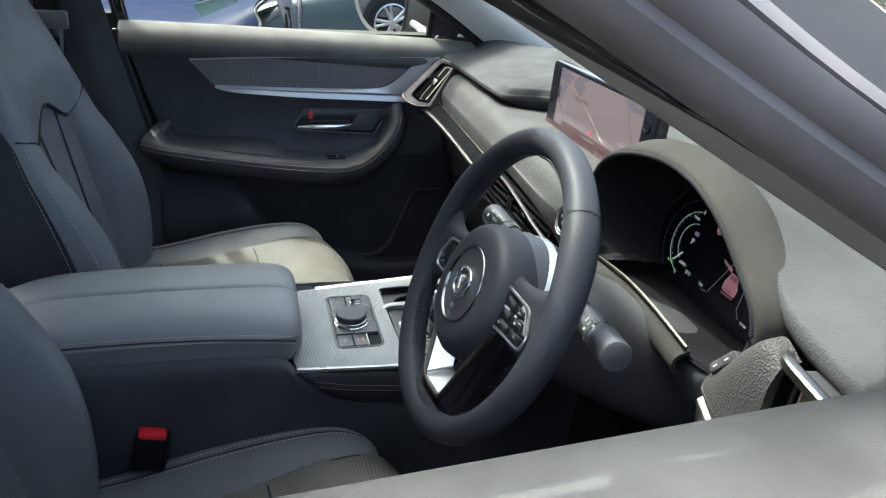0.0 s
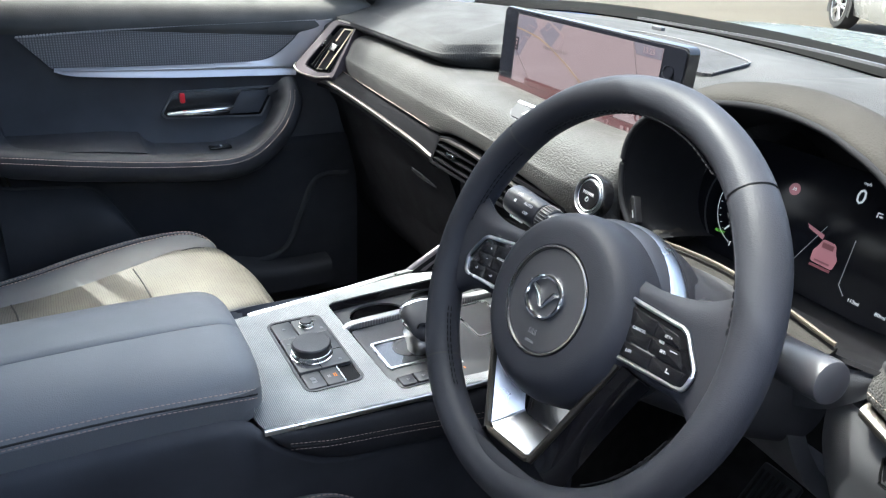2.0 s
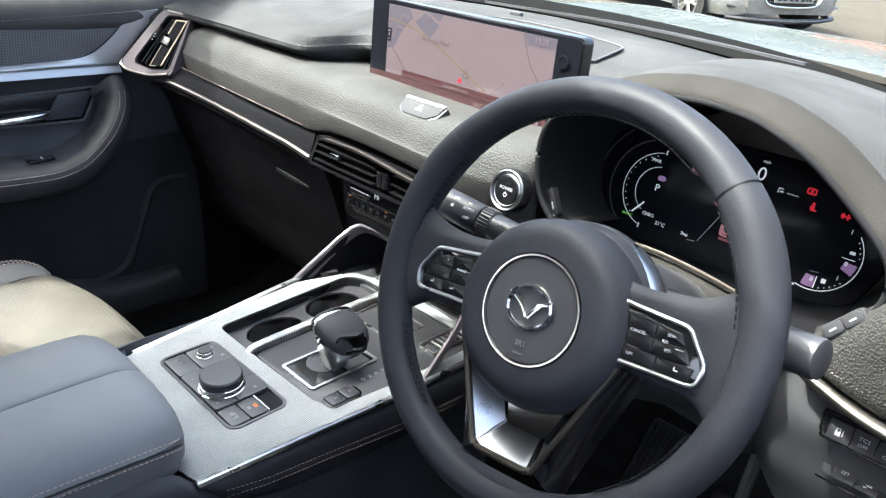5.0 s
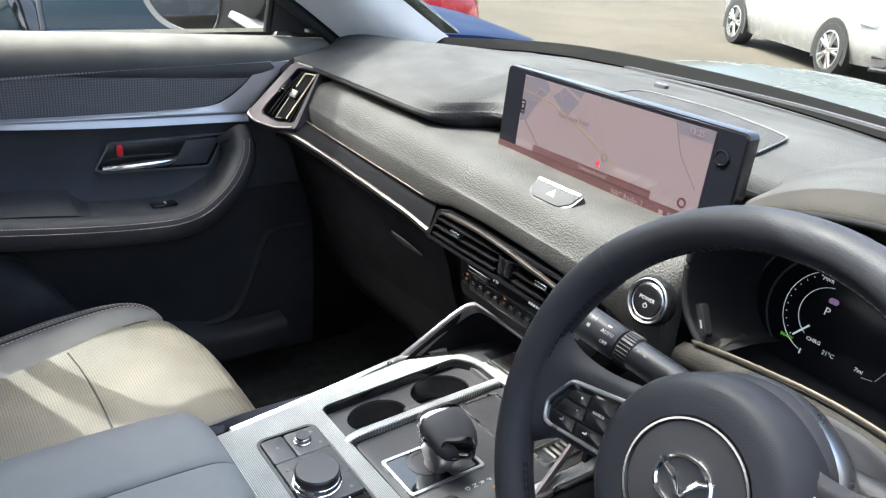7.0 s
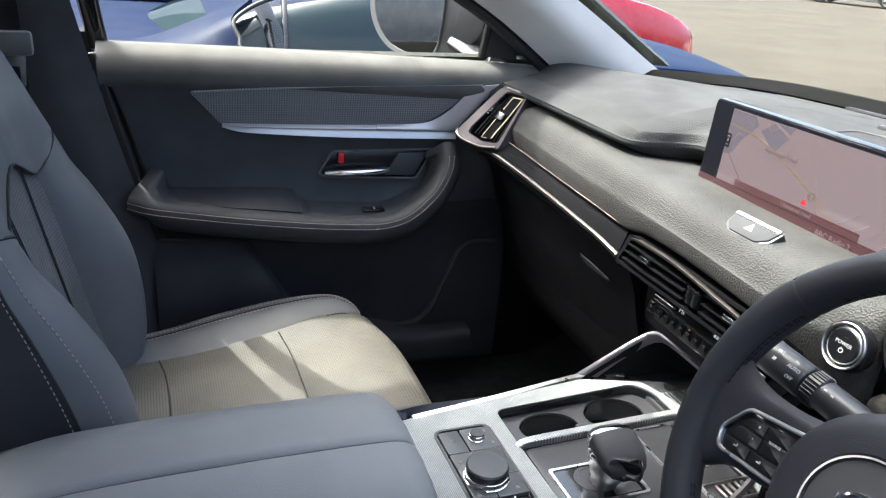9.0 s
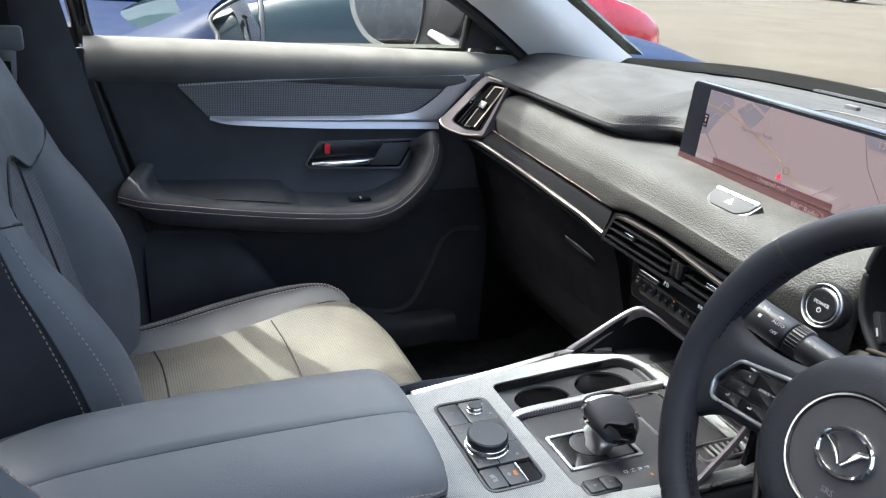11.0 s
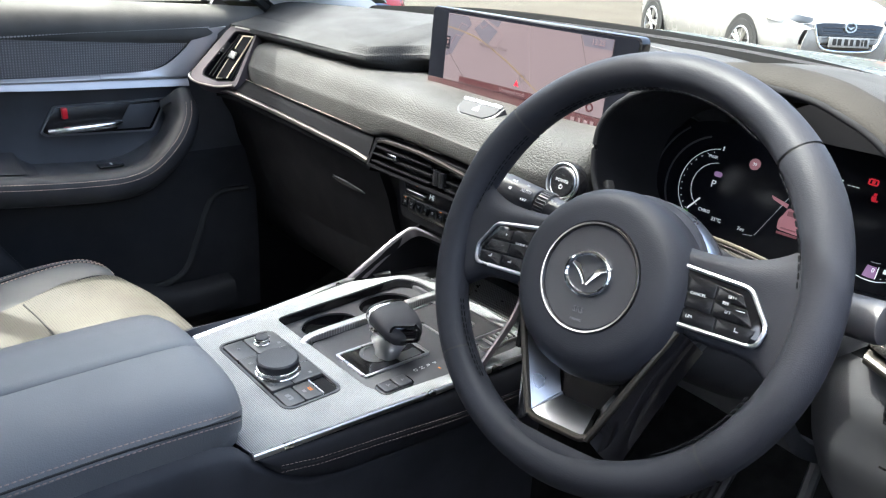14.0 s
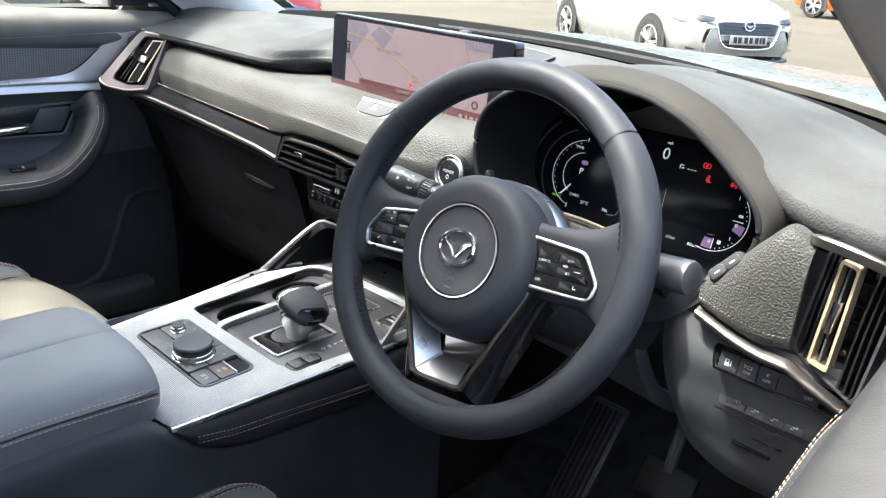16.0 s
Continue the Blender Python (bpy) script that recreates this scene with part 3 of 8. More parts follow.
# upper pad: windscreen edge, crown, lip, and its underside
up_rows = []
for x, yl, zl, yf, yb, zb in ((-0.75, 0.28, 1.090, 0.33, 0.52, 1.105), (-0.70, 0.268, 1.095, 0.325, 0.60, 1.110), (-0.60, 0.264, 1.097, 0.315, 0.71, 1.112), (-0.50, 0.264, 1.098, 0.308, 0.77, 1.114), (-0.40, 0.264, 1.098, 0.299, 0.81, 1.116), (-0.33, 0.266, 1.098, 0.290, 0.83, 1.117), (-0.292, 0.268, 1.098, 0.285, 0.838, 1.118), (-0.272, 0.275, 1.098, 0.290, 0.842, 1.118), (-0.258, 0.300, 1.099, 0.316, 0.845, 1.118), (-0.246, 0.335, 1.100, 0.350, 0.848, 1.118), (-0.225, 0.356, 1.102, 0.372, 0.85, 1.118), (-0.17, 0.362, 1.106, 0.378, 0.855, 1.118), (0.0, 0.366, 1.112, 0.382, 0.86, 1.118), (0.16, 0.366, 1.115, 0.382, 0.85, 1.115), (0.24, 0.366, 1.112, 0.382, 0.84, 1.108), (0.285, 0.37, 1.085, 0.386, 0.83, 1.095)):
    yb, zb = glass_foot(x)
    zb -= 0.003
    zc = 1.137 if x < -0.3 else (1.148 if x < 0.2 else (1.134 if x < 0.25 else 1.10))
    zf = zl + 0.016
    up_rows.append([(x, yb, zb), (x, 0.48 * yb + 0.52 * yf, zc), (x, 0.25 * yb + 0.75 * yf, zc - 0.004), (x, yf + 0.030, zf + 0.008), (x, yf + 0.004, zf + 0.0015), (x, yf - 0.005, zf - 0.002), (x, yl + 0.003, zl + 0.0035), (x, yl, zl), (x, yl + 0.005, zl - 0.010), (x, yl + 0.05, zl - 0.026), (x, yl + 0.12, zl - 0.026)])
part("upper_pad", skin(up_rows, 4, 4), SOFT, dash, "matt dark grey upper pad")
# lower leather pad
lp = []
for x, yo, zt, zb in ((-0.612, 0.020, 1.076, 1.010), (-0.55, 0.008, 1.079, 1.006), (-0.42, 0.002, 1.078, 1.003), (-0.28, -0.001, 1.077, 1.000), (-0.205, -0.003, 1.076, 0.998), (-0.165, -0.005, 1.076, 1.002), (-0.135, -0.006, 1.076, 1.009), (-0.05, -0.009, 1.074, 1.012), (0.08, -0.015, 1.073, 1.008), (0.16, -0.015, 1.075, 0.996), (0.200, -0.010, 1.078, 0.976), (0.2145, 0.000, 1.079, 0.970), (0.2200, 0.014, 1.079, 0.968)):
    lp.append([(x, 0.40 + yo * 0.5, zt - 0.004), (x, 0.33 + yo, zt - 0.002), (x, 0.275 + yo, zt), (x, 0.243 + yo, zt - 0.010), (x, 0.226 + yo, zt - 0.035), (x, 0.222 + yo, (zt + zb) / 2 - 0.008), (x, 0.2235 + yo, zb + 0.007), (x, 0.229 + yo, zb), (x, 0.250 + yo, zb - 0.002)])
part("lower_pad", skin(lp, 4, 4), PAD, dash, "grained leather pad across the passenger side")
# body of the dash below
body = []
for x in (-0.79, -0.60, -0.40, -0.20, -0.14, 0.0, 0.16, 0.22):
    low = 0.56 if x < -0.17 else 0.80
    body.append([(x, 0.262, 0.985), (x, 0.262, 0.945), (x, 0.285, 0.90), (x, 0.30, 0.83), (x, 0.36, low + 0.08), (x, 0.50, low)])
# footwell shade is put into the colour of lower dash and glovebox
part("lower_dash", skin(body, 4, 3, 0.02), LOWPL, dash, "hard plastic lower dash, footwell shade in its black")
part("glovebox", skin([[(x, 0.252, 0.962), (x, 0.252, 0.935), (x, 0.272, 0.885), (x, 0.290, 0.825), (x, 0.345, 0.68)] for x in (-0.66, -0.5, -0.3, -0.20)], 4, 3, 0.015), LOWPL, dash, "black glovebox lid, darkened for footwell shade")
part("glovebox_latch", tube([(-0.352, 0.2665, 0.886), (-0.31, 0.2665, 0.8845), (-0.262, 0.2665, 0.881)], [0.0008, 0.0016, 0.0008], 8, 4, 0.6), HARD, dash, "slim black latch edge")
part("latch_recess", tube([(-0.352, 0.268, 0.881), (-0.31, 0.269, 0.878), (-0.262, 0.269, 0.877)], [0.002, 0.005, 0.002], 8, 4, 0.6), LOWPL, dash, "dark latch recess")
# satin strip with its step up to the middle vents
strip = [(-0.650, 0.193, 0.990), (-0.60, 0.203, 0.990), (-0.50, 0.211, 0.984), (-0.415, 0.214, 0.979), (-0.30, 0.2145, 0.9725), (-0.232, 0.214, 0.969), (-0.174, 0.212, 0.9635)]
part("trim_strip", sweep(strip, [(-0.004, 0.0035), (0.001, 0.004), (0.0042, 0.002), (0.0048, -0.002), (0.003, -0.0042), (-0.004, -0.0042)], 6), STRIPSAT, dash, "satin metal strip")
part("strip_base", sweep([(x, y + 0.012, z - 0.012) for x, y, z in strip], [(-0.012, 0.008), (0.006, 0.008), (0.008, -0.004), (-0.012, -0.010)], 6), VENTBLK, dash)
part("trim_step", sweep([(-0.176, 0.212, 0.962), (-0.164, 0.212, 0.976), (-0.152, 0.212, 0.993), (-0.142, 0.211, 1.001), (-0.10, 0.209, 1.0045), (-0.042, 0.207, 1.0055), (0.063, 0.200, 1.000), (0.12, 0.195, 0.996), (0.19, 0.193, 0.991)], [(0.003, -0.0018), (-0.003, -0.0018), (-0.003, 0.0016), (0.0, 0.0022), (0.003, 0.0014)], 5), STRIPSAT, dash, "satin metal edge over the middle vents")
part("passenger_ledge", skin([[(-0.615, 0.232, 1.012), (-0.5, 0.232, 1.006), (-0.4, 0.231, 1.003), (-0.28, 0.230, 1.000), (-0.18, 0.226, 0.998)], [(-0.615, 0.214, 1.003), (-0.5, 0.220, 0.999), (-0.4, 0.222, 0.996), (-0.28, 0.222, 0.992), (-0.175, 0.219, 0.988)], [(-0.62, 0.205, 0.995), (-0.5, 0.212, 0.989), (-0.4, 0.214, 0.984), (-0.28, 0.214, 0.976), (-0.175, 0.212, 0.968)]], 6, 3, 0.004), VENTBLK, dash, "black ledge under the pad")
part("stitching", stitches([(-0.60, 0.2305, 1.0125), (-0.5, 0.2285, 1.0098), (-0.42, 0.2256, 1.0085), (-0.28, 0.2226, 1.0055), (-0.205, 0.2206, 1.0035)], 0.0036, 0.0010, 0.0005), THREAD, dash, "tan thread")


# passenger end vent
v1 = thing("air_vent", (-0.642, 0.222, 1.046), "slanted black air vent with bronze louvres and a satin surround", "air vent")
m1 = facing((-0.642, 0.226, 1.046), (0.237, -0.738, 0.631), (-0.05, 0.64, 0.77))
so = soften([(-0.0680, -0.0625), (-0.0403, -0.0734), (0.0183, -0.0660), (0.0600, -0.0500), (0.0300, 0.0625), (0.0094, 0.0640), (-0.0370, 0.0600), (-0.0460, 0.0490)], 0.008)
si = soften([(-0.0408, -0.0440), (-0.0360, -0.0545), (0.0100, -0.0545), (0.0480, -0.0425), (0.0265, 0.0590), (0.0060, 0.0580), (-0.0190, 0.0535), (-0.0258, 0.0490)], 0.006)
part("surround", frame_ring(so, si, m1, 0.024, 0.002), SMOKESAT, v1, "smoked mauve-grey satin surround")
part("bright_edge", tube([m1 @ Vector(p) for p in ((-0.0670, -0.058, 0.003), (-0.0610, -0.0665, 0.0035), (-0.0403, -0.0715, 0.0035), (-0.010, -0.0690, 0.0035), (0.0183, -0.0640, 0.0035), (0.052, -0.0505, 0.003))], 0.0022, 8, 5), STRIPSAT, v1, "thin bright lower edge")
part("bright_edge", tube([m1 @ Vector(p) for p in ((-0.0300, 0.0590, 0.003), (0.0094, 0.0625, 0.003), (0.0290, 0.0600, 0.003))], 0.0016, 8, 5), STRIPSAT, v1, "thin bright upper edge")
part("lining", frame_ring([(x * 1.01, y * 1.01) for x, y in si], [(x * 0.95, y * 0.96) for x, y in si], m1, 0.024, 0.0), VENTBLK, v1, "black inner lining")
part("well", plate(si, m1 @ Matrix.Translation((0, 0, -0.024)), 0.008), VENTBLK, v1, "black inside of the vent")
for x0_, x1_ in ((-0.026, -0.015), (-0.016, -0.010), (0.031, 0.022), (0.040, 0.026)):
    part("slat", sweep([m1 @ Vector((x0_, -0.046, -0.010)), m1 @ Vector(((x0_ + x1_) / 2, 0, -0.008)), m1 @ Vector((x1_, 0.050, -0.010))], [(0.0011, -0.008), (0.0011, 0.007), (-0.0011, 0.007), (-0.0011, -0.008)], 3, up=m1.to_3x3() @ Vector((0, 0, 1))), VENTBLK, v1)
part("louvre", plate(soften([(-0.0040, -0.0465), (0.0220, -0.0400), (0.0195, 0.0540), (-0.0055, 0.0490)], 0.004), m1 @ Matrix.Translation((0, 0, -0.004)), 0.006, 0.001), VENTBLK, v1, "black louvre")
part("louvre_edge", tube([m1 @ Vector(p) for p in ((0.0205, -0.0400, -0.003), (0.0215, 0.0, -0.002), (0.0195, 0.0500, -0.003), (0.0165, 0.0530, -0.003), (-0.0035, 0.0490, -0.003), (-0.0050, 0.0460, -0.003), (-0.0050, 0.020, -0.003))], 0.0012, 8, 6), CHAMPAGNE, v1, "thin champagne louvre edge")
part("louvre_edge", tube([m1 @ Vector(p) for p in ((-0.0045, -0.004, -0.003), (-0.0040, -0.0440, -0.003), (-0.001, -0.0462, -0.003), (0.010, -0.0435, -0.003))], 0.0010, 8, 6), STRIPMET, v1, "thin bronze louvre edge")
part("tab", plate(soften([(-0.007, -0.003), (0.014, -0.003), (0.013, 0.013), (-0.007, 0.013)], 0.003), m1 @ Matrix.Translation((0, 0, 0.002)), 0.008, 0.002), KEYBLK, v1, "black adjusting tab")
part("wheel", cyl(m1 @ Vector((-0.0275, 0.004, -0.006)), m1.to_3x3() @ Vector((-0.1, 1, 0)), 0.008, 0.008, 0.022, 20), VENTBLK, v1, "black thumb wheel")
for k_ in (-1, 0, 1):
    part("wheel_mark", bars(m1 @ Matrix.Translation((-0.0275, 0.004 + 0.006 * k_, 0.0022)), [(0, 0, 0.004, 0.001)]), EMBOSS, v1)

# middle vents and climate panel
mv = thing("middle_vent", (-0.02, 0.215, 0.98), "wide black middle air vents with bright tabs", "air vent")
mm = facing((-0.012, 0.206, 0.982), (0.0, -1, 0.15), (0, 0, 1))
part("well", plate(soften([(-0.155, -0.020), (0.17, -0.020), (0.17, 0.021), (-0.140, 0.021)], 0.006), mm @ Matrix.Translation((0, 0, -0.024)), 0.01), PIANO, mv, "black inside of the vent")
part("frame", frame_ring(soften([(-0.155, -0.022), (0.17, -0.022), (0.17, 0.023), (-0.140, 0.023)], 0.006), soften([(-0.149, -0.018), (0.164, -0.018), (0.164, 0.019), (-0.134, 0.019)], 0.005), mm, 0.03, 0.0), VENTBLK, mv)
for a, b in ((-0.142, -0.012), (0.022, 0.160)):
    for k in range(3):
        y = -0.011 + 0.011 * k
        part("slat", sweep([mm @ Vector((a, y, -0.006)), mm @ Vector(((a + b) / 2, y, -0.005)), mm @ Vector((b, y, -0.006))], [(0.007, -0.0009), (0.007, 0.0009), (-0.007, 0.0009), (-0.007, -0.0009)], 2, up=(0, 0, 1)), VENTBLK, mv)
    part("tab", plate(soften([(-0.010, -0.003), (0.010, -0.003), (0.010, 0.003), (-0.010, 0.003)], 0.002), mm @ Matrix.Translation((a + 0.05, 0.005, 0.006)), 0.008, 0.001), CHROME, mv, "bright adjusting tab")
for x in (0.0, 0.011):
    part("thumb_wheel", cyl(mm @ Vector((x, -0.010, -0.006)), (0, 0, 1), 0.008, 0.008, 0.020, 20), KEYBLK, mv)
cp = thing("climate_panel", (0, 0.22, 0.92), "gloss black climate control panel with small keys", "control panel")
mc = facing((0.0, 0.236, 0.930), (0, -1, 0.22), (0, 0, 1))
part("fascia", plate(soften([(-0.128, 0.030), (-0.100, -0.028), (0.115, -0.028), (0.145, 0.030)], 0.008), mc, 0.03, 0.002), KEYBLK, cp)
part("shelf", plate(soften([(-0.150, 0.036), (-0.116, -0.040), (0.13, -0.040), (0.165, 0.036)], 0.01), mc @ Matrix.Translation((0, 0, -0.003)), 0.05, 0.004), LOWPL, cp)
for k in range(10):
    x = -0.106 + 0.0157 * k
    part("key", plate(soften([(-0.0072, -0.008), (0.0072, -0.008), (0.0072, 0.008), (-0.0072, 0.008)], 0.0015), mc @ Matrix.Translation((x, -0.014, 0.0025)), 0.004, 0.0006), KEYBLK, cp)
    part("key_mark", bars(mc @ Matrix.Translation((x, -0.014, 0.0031)), [(0, 0.001, 0.005, 0.0008), (0, -0.001, 0.003, 0.0008)]), EMBOSS, cp, "pale symbol")
    if k in (0, 5):
        part("key_light", bars(mc @ Matrix.Translation((x, -0.008, 0.0031)), [(0, 0, 0.0035, 0.001)]), LIT_ORANGE, cp, "small orange light")
for x in (-0.098, 0.098):
    part("rocker", plate(soften([(-0.021, -0.0035), (0.021, -0.0035), (0.021, 0.0035), (-0.021, 0.0035)], 0.002), mc @ Matrix.Translation((x * 0.85, 0.002, 0.007)), 0.006, 0.001), DARKCHROME, cp, "smoked chrome temperature rocker")
part("rocker_light", bars(mc @ Matrix.Translation((-0.088, 0.013, 0.001)), [(0, 0, 0.003, 0.001)]), LIT_ORANGE, cp, "small orange light")
lettering("display_digits", "Hi", mc @ Matrix.Translation((-0.053, 0.006, 0.001)), 0.011, LIT_WHITE, cp)
part("display_marks", bars(mc @ Matrix.Translation((0.012, 0.005, 0.001)), [(0.0045 * k, 0, 0.003, 0.004) for k in range(7)]), LIT_WHITE, cp)

# speaker mesh and demister slot on the upper pad
MESHBLK = ribbed("pierced_mesh", (0.050, 0.050, 0.052), 0.6, 0.0036, (0, 0, 72), 0.0, 0.9, second=(0, 0, -18))
MESHBLK.node_tree.nodes["Principled BSDF"].inputs["Specular IOR Level"].default_value = 0.08
gback = [(-0.118, 0.485, 1.1485), (-0.108, 0.520, 1.1505), (-0.05, 0.531, 1.1508), (0.02, 0.528, 1.1508), (0.085, 0.515, 1.1500), (0.133, 0.498, 1.1490), (0.1425, 0.478, 1.1480)]
gfront = [(-0.125, 0.42, 1.1435), (-0.11, 0.41, 1.1430), (-0.05, 0.405, 1.1430), (0.02, 0.405, 1.1430), (0.085, 0.405, 1.1430), (0.135, 0.405, 1.1430), (0.151, 0.415, 1.1432)]
part("speaker_grille", skin([gback, [tuple((a_ + b_) / 2 for a_, b_ in zip(p, q)) for p, q in zip(gback, gfront)], gfront], 5, 4, 0.004), MESHBLK, dash, "dark pierced speaker grille")
part("grille_edge", tube([(x, y, z + 0.0008) for x, y, z in gback] + [(0.1505, 0.418, 1.1438)], 0.0012, 8, 5), KEYGREY, dash, "raised pale edge of the grille")
part("demister_slot", skin([[(-0.30, 0.700, 1.139), (0, 0.735, 1.139), (0.30, 0.700, 1.136)], [(-0.30, 0.722, 1.136), (0, 0.757, 1.136), (0.30, 0.722, 1.133)]], 6, 2, 0.004), TRIMBLK, dash, "narrow black demister slot")
part("sensor", box(-0.124, 0.585, 1.149, 0.022, 0.010, 0.010, 0.002), TRIMBLK, dash, "small dark sensor dome")

# ---- touchscreen ----
scr = thing("touchscreen", (0.0, 0.335, 1.07), "wide black touchscreen showing a pink road map", "screen")
ms = facing((0.005, 0.3275, 1.1225), (0, -1, 0.05), (0, 0, 1))
part("housing", plate(rounded(0.372, 0.122, 0.008), ms, 0.016, 0.0025), PIANO, scr, "gloss black slim housing")
part("glass", plate(rounded(0.366, 0.116, 0.006), ms @ Matrix.Translation((0, 0, 0.0012)), 0.001), SCREENBLK, scr)
part("stand", box(0.005, 0.350, 1.06, 0.20, 0.03, 0.06, 0.006), TRIMBLK, scr)
part("knob", lathe(ms @ Vector((0.161, 0.030, 0.001)), ms.to_3x3() @ Vector((0, 0, 1)), [(0.0085, 0), (0.0085, 0.002), (0.0070, 0.0025), (0.0066, 0.0018), (0.001, 0.0016)], 28), SCREENBLK, scr, "round black key")
X0, X1, Y0, Y1 = -0.148, 0.148, -0.052, 0.054


def mapbit(name, poly, material, z, label=""):
    return part(name, plate(poly, ms @ Matrix.Translation((0, 0, z)), 0.0003), material, scr, label, smooth=False)


def band(pts, w):
    """A thin ribbon along a line, as (x, y) pairs."""
    a, b = [], []
    for i, p in enumerate(pts):
        q, r = Vector(pts[max(i - 1, 0)]), Vector(pts[min(i + 1, len(pts) - 1)])
        t = (r - q).normalized()
        n = Vector((-t.y, t.x)) * w / 2
        a.append(tuple(Vector(p) + n))
        b.append(tuple(Vector(p) - n))
    return a + b[::-1]


mapbit("map", [(X0, Y0 + 0.012), (X1, Y0 + 0.012), (X1, Y1), (X0, Y1)], MAP_BASE, 0.0017, "pale pink map")
mapbit("status_bar", [(-0.183, Y0 - 0.006), (X1, Y0 - 0.006), (X1, Y0 + 0.0115), (-0.183, Y0 + 0.0115)], MAP_DARK, 0.0017, "dark red status bar")
for poly in ([(-0.147, 0.053), (-0.106, 0.053), (-0.098, 0.043), (-0.120, 0.020), (-0.134, -0.002), (-0.147, -0.006)], [(-0.092, 0.038), (-0.074, 0.052), (-0.046, 0.040), (-0.064, 0.018)], [(-0.070, 0.0535), (-0.040, 0.0535), (-0.046, 0.045)]):
    mapbit("map_block", poly, MAP_GREY, 0.0020, "violet grey map block")
for pts, w in (([(-0.147, 0.035), (-0.120, 0.0325), (-0.092, 0.0285), (-0.070, 0.0225), (-0.053, 0.016), (-0.023, 0.004), (0.006, -0.010), (0.046, -0.0305)], 0.0020),):
    mapbit("map_road", band(pts, w), MAP_ROAD, 0.0023, "orange map road")
for pts in ([(-0.145, 0.004), (-0.105, -0.030)], [(0.098, 0.053), (0.112, 0.020), (0.140, -0.012)]):
    mapbit("map_line", band(pts, 0.0009), MAP_LINE, 0.0026)
for pts in ([(-0.138, 0.012), (-0.128, 0.026), (-0.112, 0.024)], [(-0.124, 0.033), (-0.118, 0.043), (-0.104, 0.040)], [(-0.084, 0.048), (-0.076, 0.040), (-0.062, 0.050)], [(-0.062, 0.014), (-0.044, 0.022), (-0.036, 0.034), (-0.044, 0.044)], [(-0.046, 0.008), (-0.034, 0.015), (-0.036, 0.024)], [(0.054, -0.030), (0.078, -0.010)], [(0.074, -0.034), (0.092, -0.018)], [(0.090, -0.036), (0.106, -0.022)], [(0.112, -0.038), (0.118, -0.028)]):
    mapbit("map_lane", band(pts, 0.0009), MAP_TEXT, 0.0025)
mapbit("name_bar", [(-0.112, -0.0395), (0.085, -0.0395), (0.085, -0.0305), (-0.112, -0.0305)], MAP_DARK, 0.0029, "dark street name bar")
mapbit("clock_tab", [(0.098, 0.054), (0.148, 0.054), (0.148, 0.041), (0.106, 0.041)], MAP_GREY, 0.0026)
mapbit("side_badge", [(-0.1475, 0.004), (-0.1395, 0.004), (-0.1395, 0.022), (-0.1475, 0.022)], SCREENBLK, 0.0026, "black badge")
for y_, w_, h_ in ((0.0185, 0.0050, 0.0020), (0.0135, 0.0022, 0.0044), (0.0075, 0.0050, 0.0010)):
    mapbit("badge_mark", [(-0.1435 - w_ / 2, y_ - h_ / 2), (-0.1435 + w_ / 2, y_ - h_ / 2), (-0.1435 + w_ / 2, y_ + h_ / 2), (-0.1435 - w_ / 2, y_ + h_ / 2)], MAP_TEXT, 0.0030)
mapbit("pointer", [(-0.0025, -0.0265), (0.002, -0.0250), (0.0065, -0.0265), (0.002, -0.0180)], LIT_RED, 0.0035, "red position arrow")
part("pin", frame_ring([(0.010 + 0.005 * math.cos(k * 0.524), -0.0135 + 0.005 * math.sin(k * 0.524)) for k in range(12)], [(0.010 + 0.004 * math.cos(k * 0.524), -0.0135 + 0.004 * math.sin(k * 0.524)) for k in range(12)], ms @ Matrix.Translation((0, 0, 0.003)), 0.0004), MAP_LINE, scr)
for txt, x, y, s, mt_ in (("Manchester Road", -0.050, 0.0185, 0.0075, MAP_LINE), ("13:25", 0.127, 0.0475, 0.0095, MAP_TEXT), ("Unnamed road", -0.005, -0.0350, 0.0078, MAP_TEXT), ("BBC Radio 2", 0.055, -0.0485, 0.0095, MAP_TEXT)):
    lettering("words", txt, ms @ Matrix.Translation((x, y, 0.0036)), s, mt_, scr)
part("compass", frame_ring([(0.128 + 0.006 * math.cos(k * 0.524), -0.030 + 0.006 * math.sin(k * 0.524)) for k in range(12)], [(0.128 + 0.0035 * math.cos(k * 0.524), -0.030 + 0.0035 * math.sin(k * 0.524)) for k in range(12)], ms @ Matrix.Translation((0, 0, 0.003)), 0.0004), MAP_DARK, scr)
part("status_icons", bars(ms @ Matrix.Translation((0.105, -0.0485, 0.0036)), [(0, 0, 0.006, 0.005), (0.011, 0, 0.003, 0.006), (0.021, 0, 0.006, 0.004), (0.031, 0, 0.005, 0.005)]), MAP_TEXT, scr)

# hazard switch
GREYCAP = mat("grey_switch_cap", (0.060, 0.060, 0.063), 0.8, 0.0, spec=0.05)
hz = thing("hazard_switch", (0.014, 0.252, 1.075), "grey hazard light switch with a white triangle and bright edge", "switch")
mh = facing((0.014, 0.249, 1.0735), (0, -0.55, 0.85), (0, 1, 0))
part("surround", plate(soften([(-0.038, 0.014), (-0.036, -0.006), (-0.022, -0.017), (0.022, -0.017), (0.036, -0.006), (0.038, 0.014)], 0.004), mh @ Matrix.Translation((0, 0, 0.001)), 0.010, 0.0015), TRIMBLK, hz)
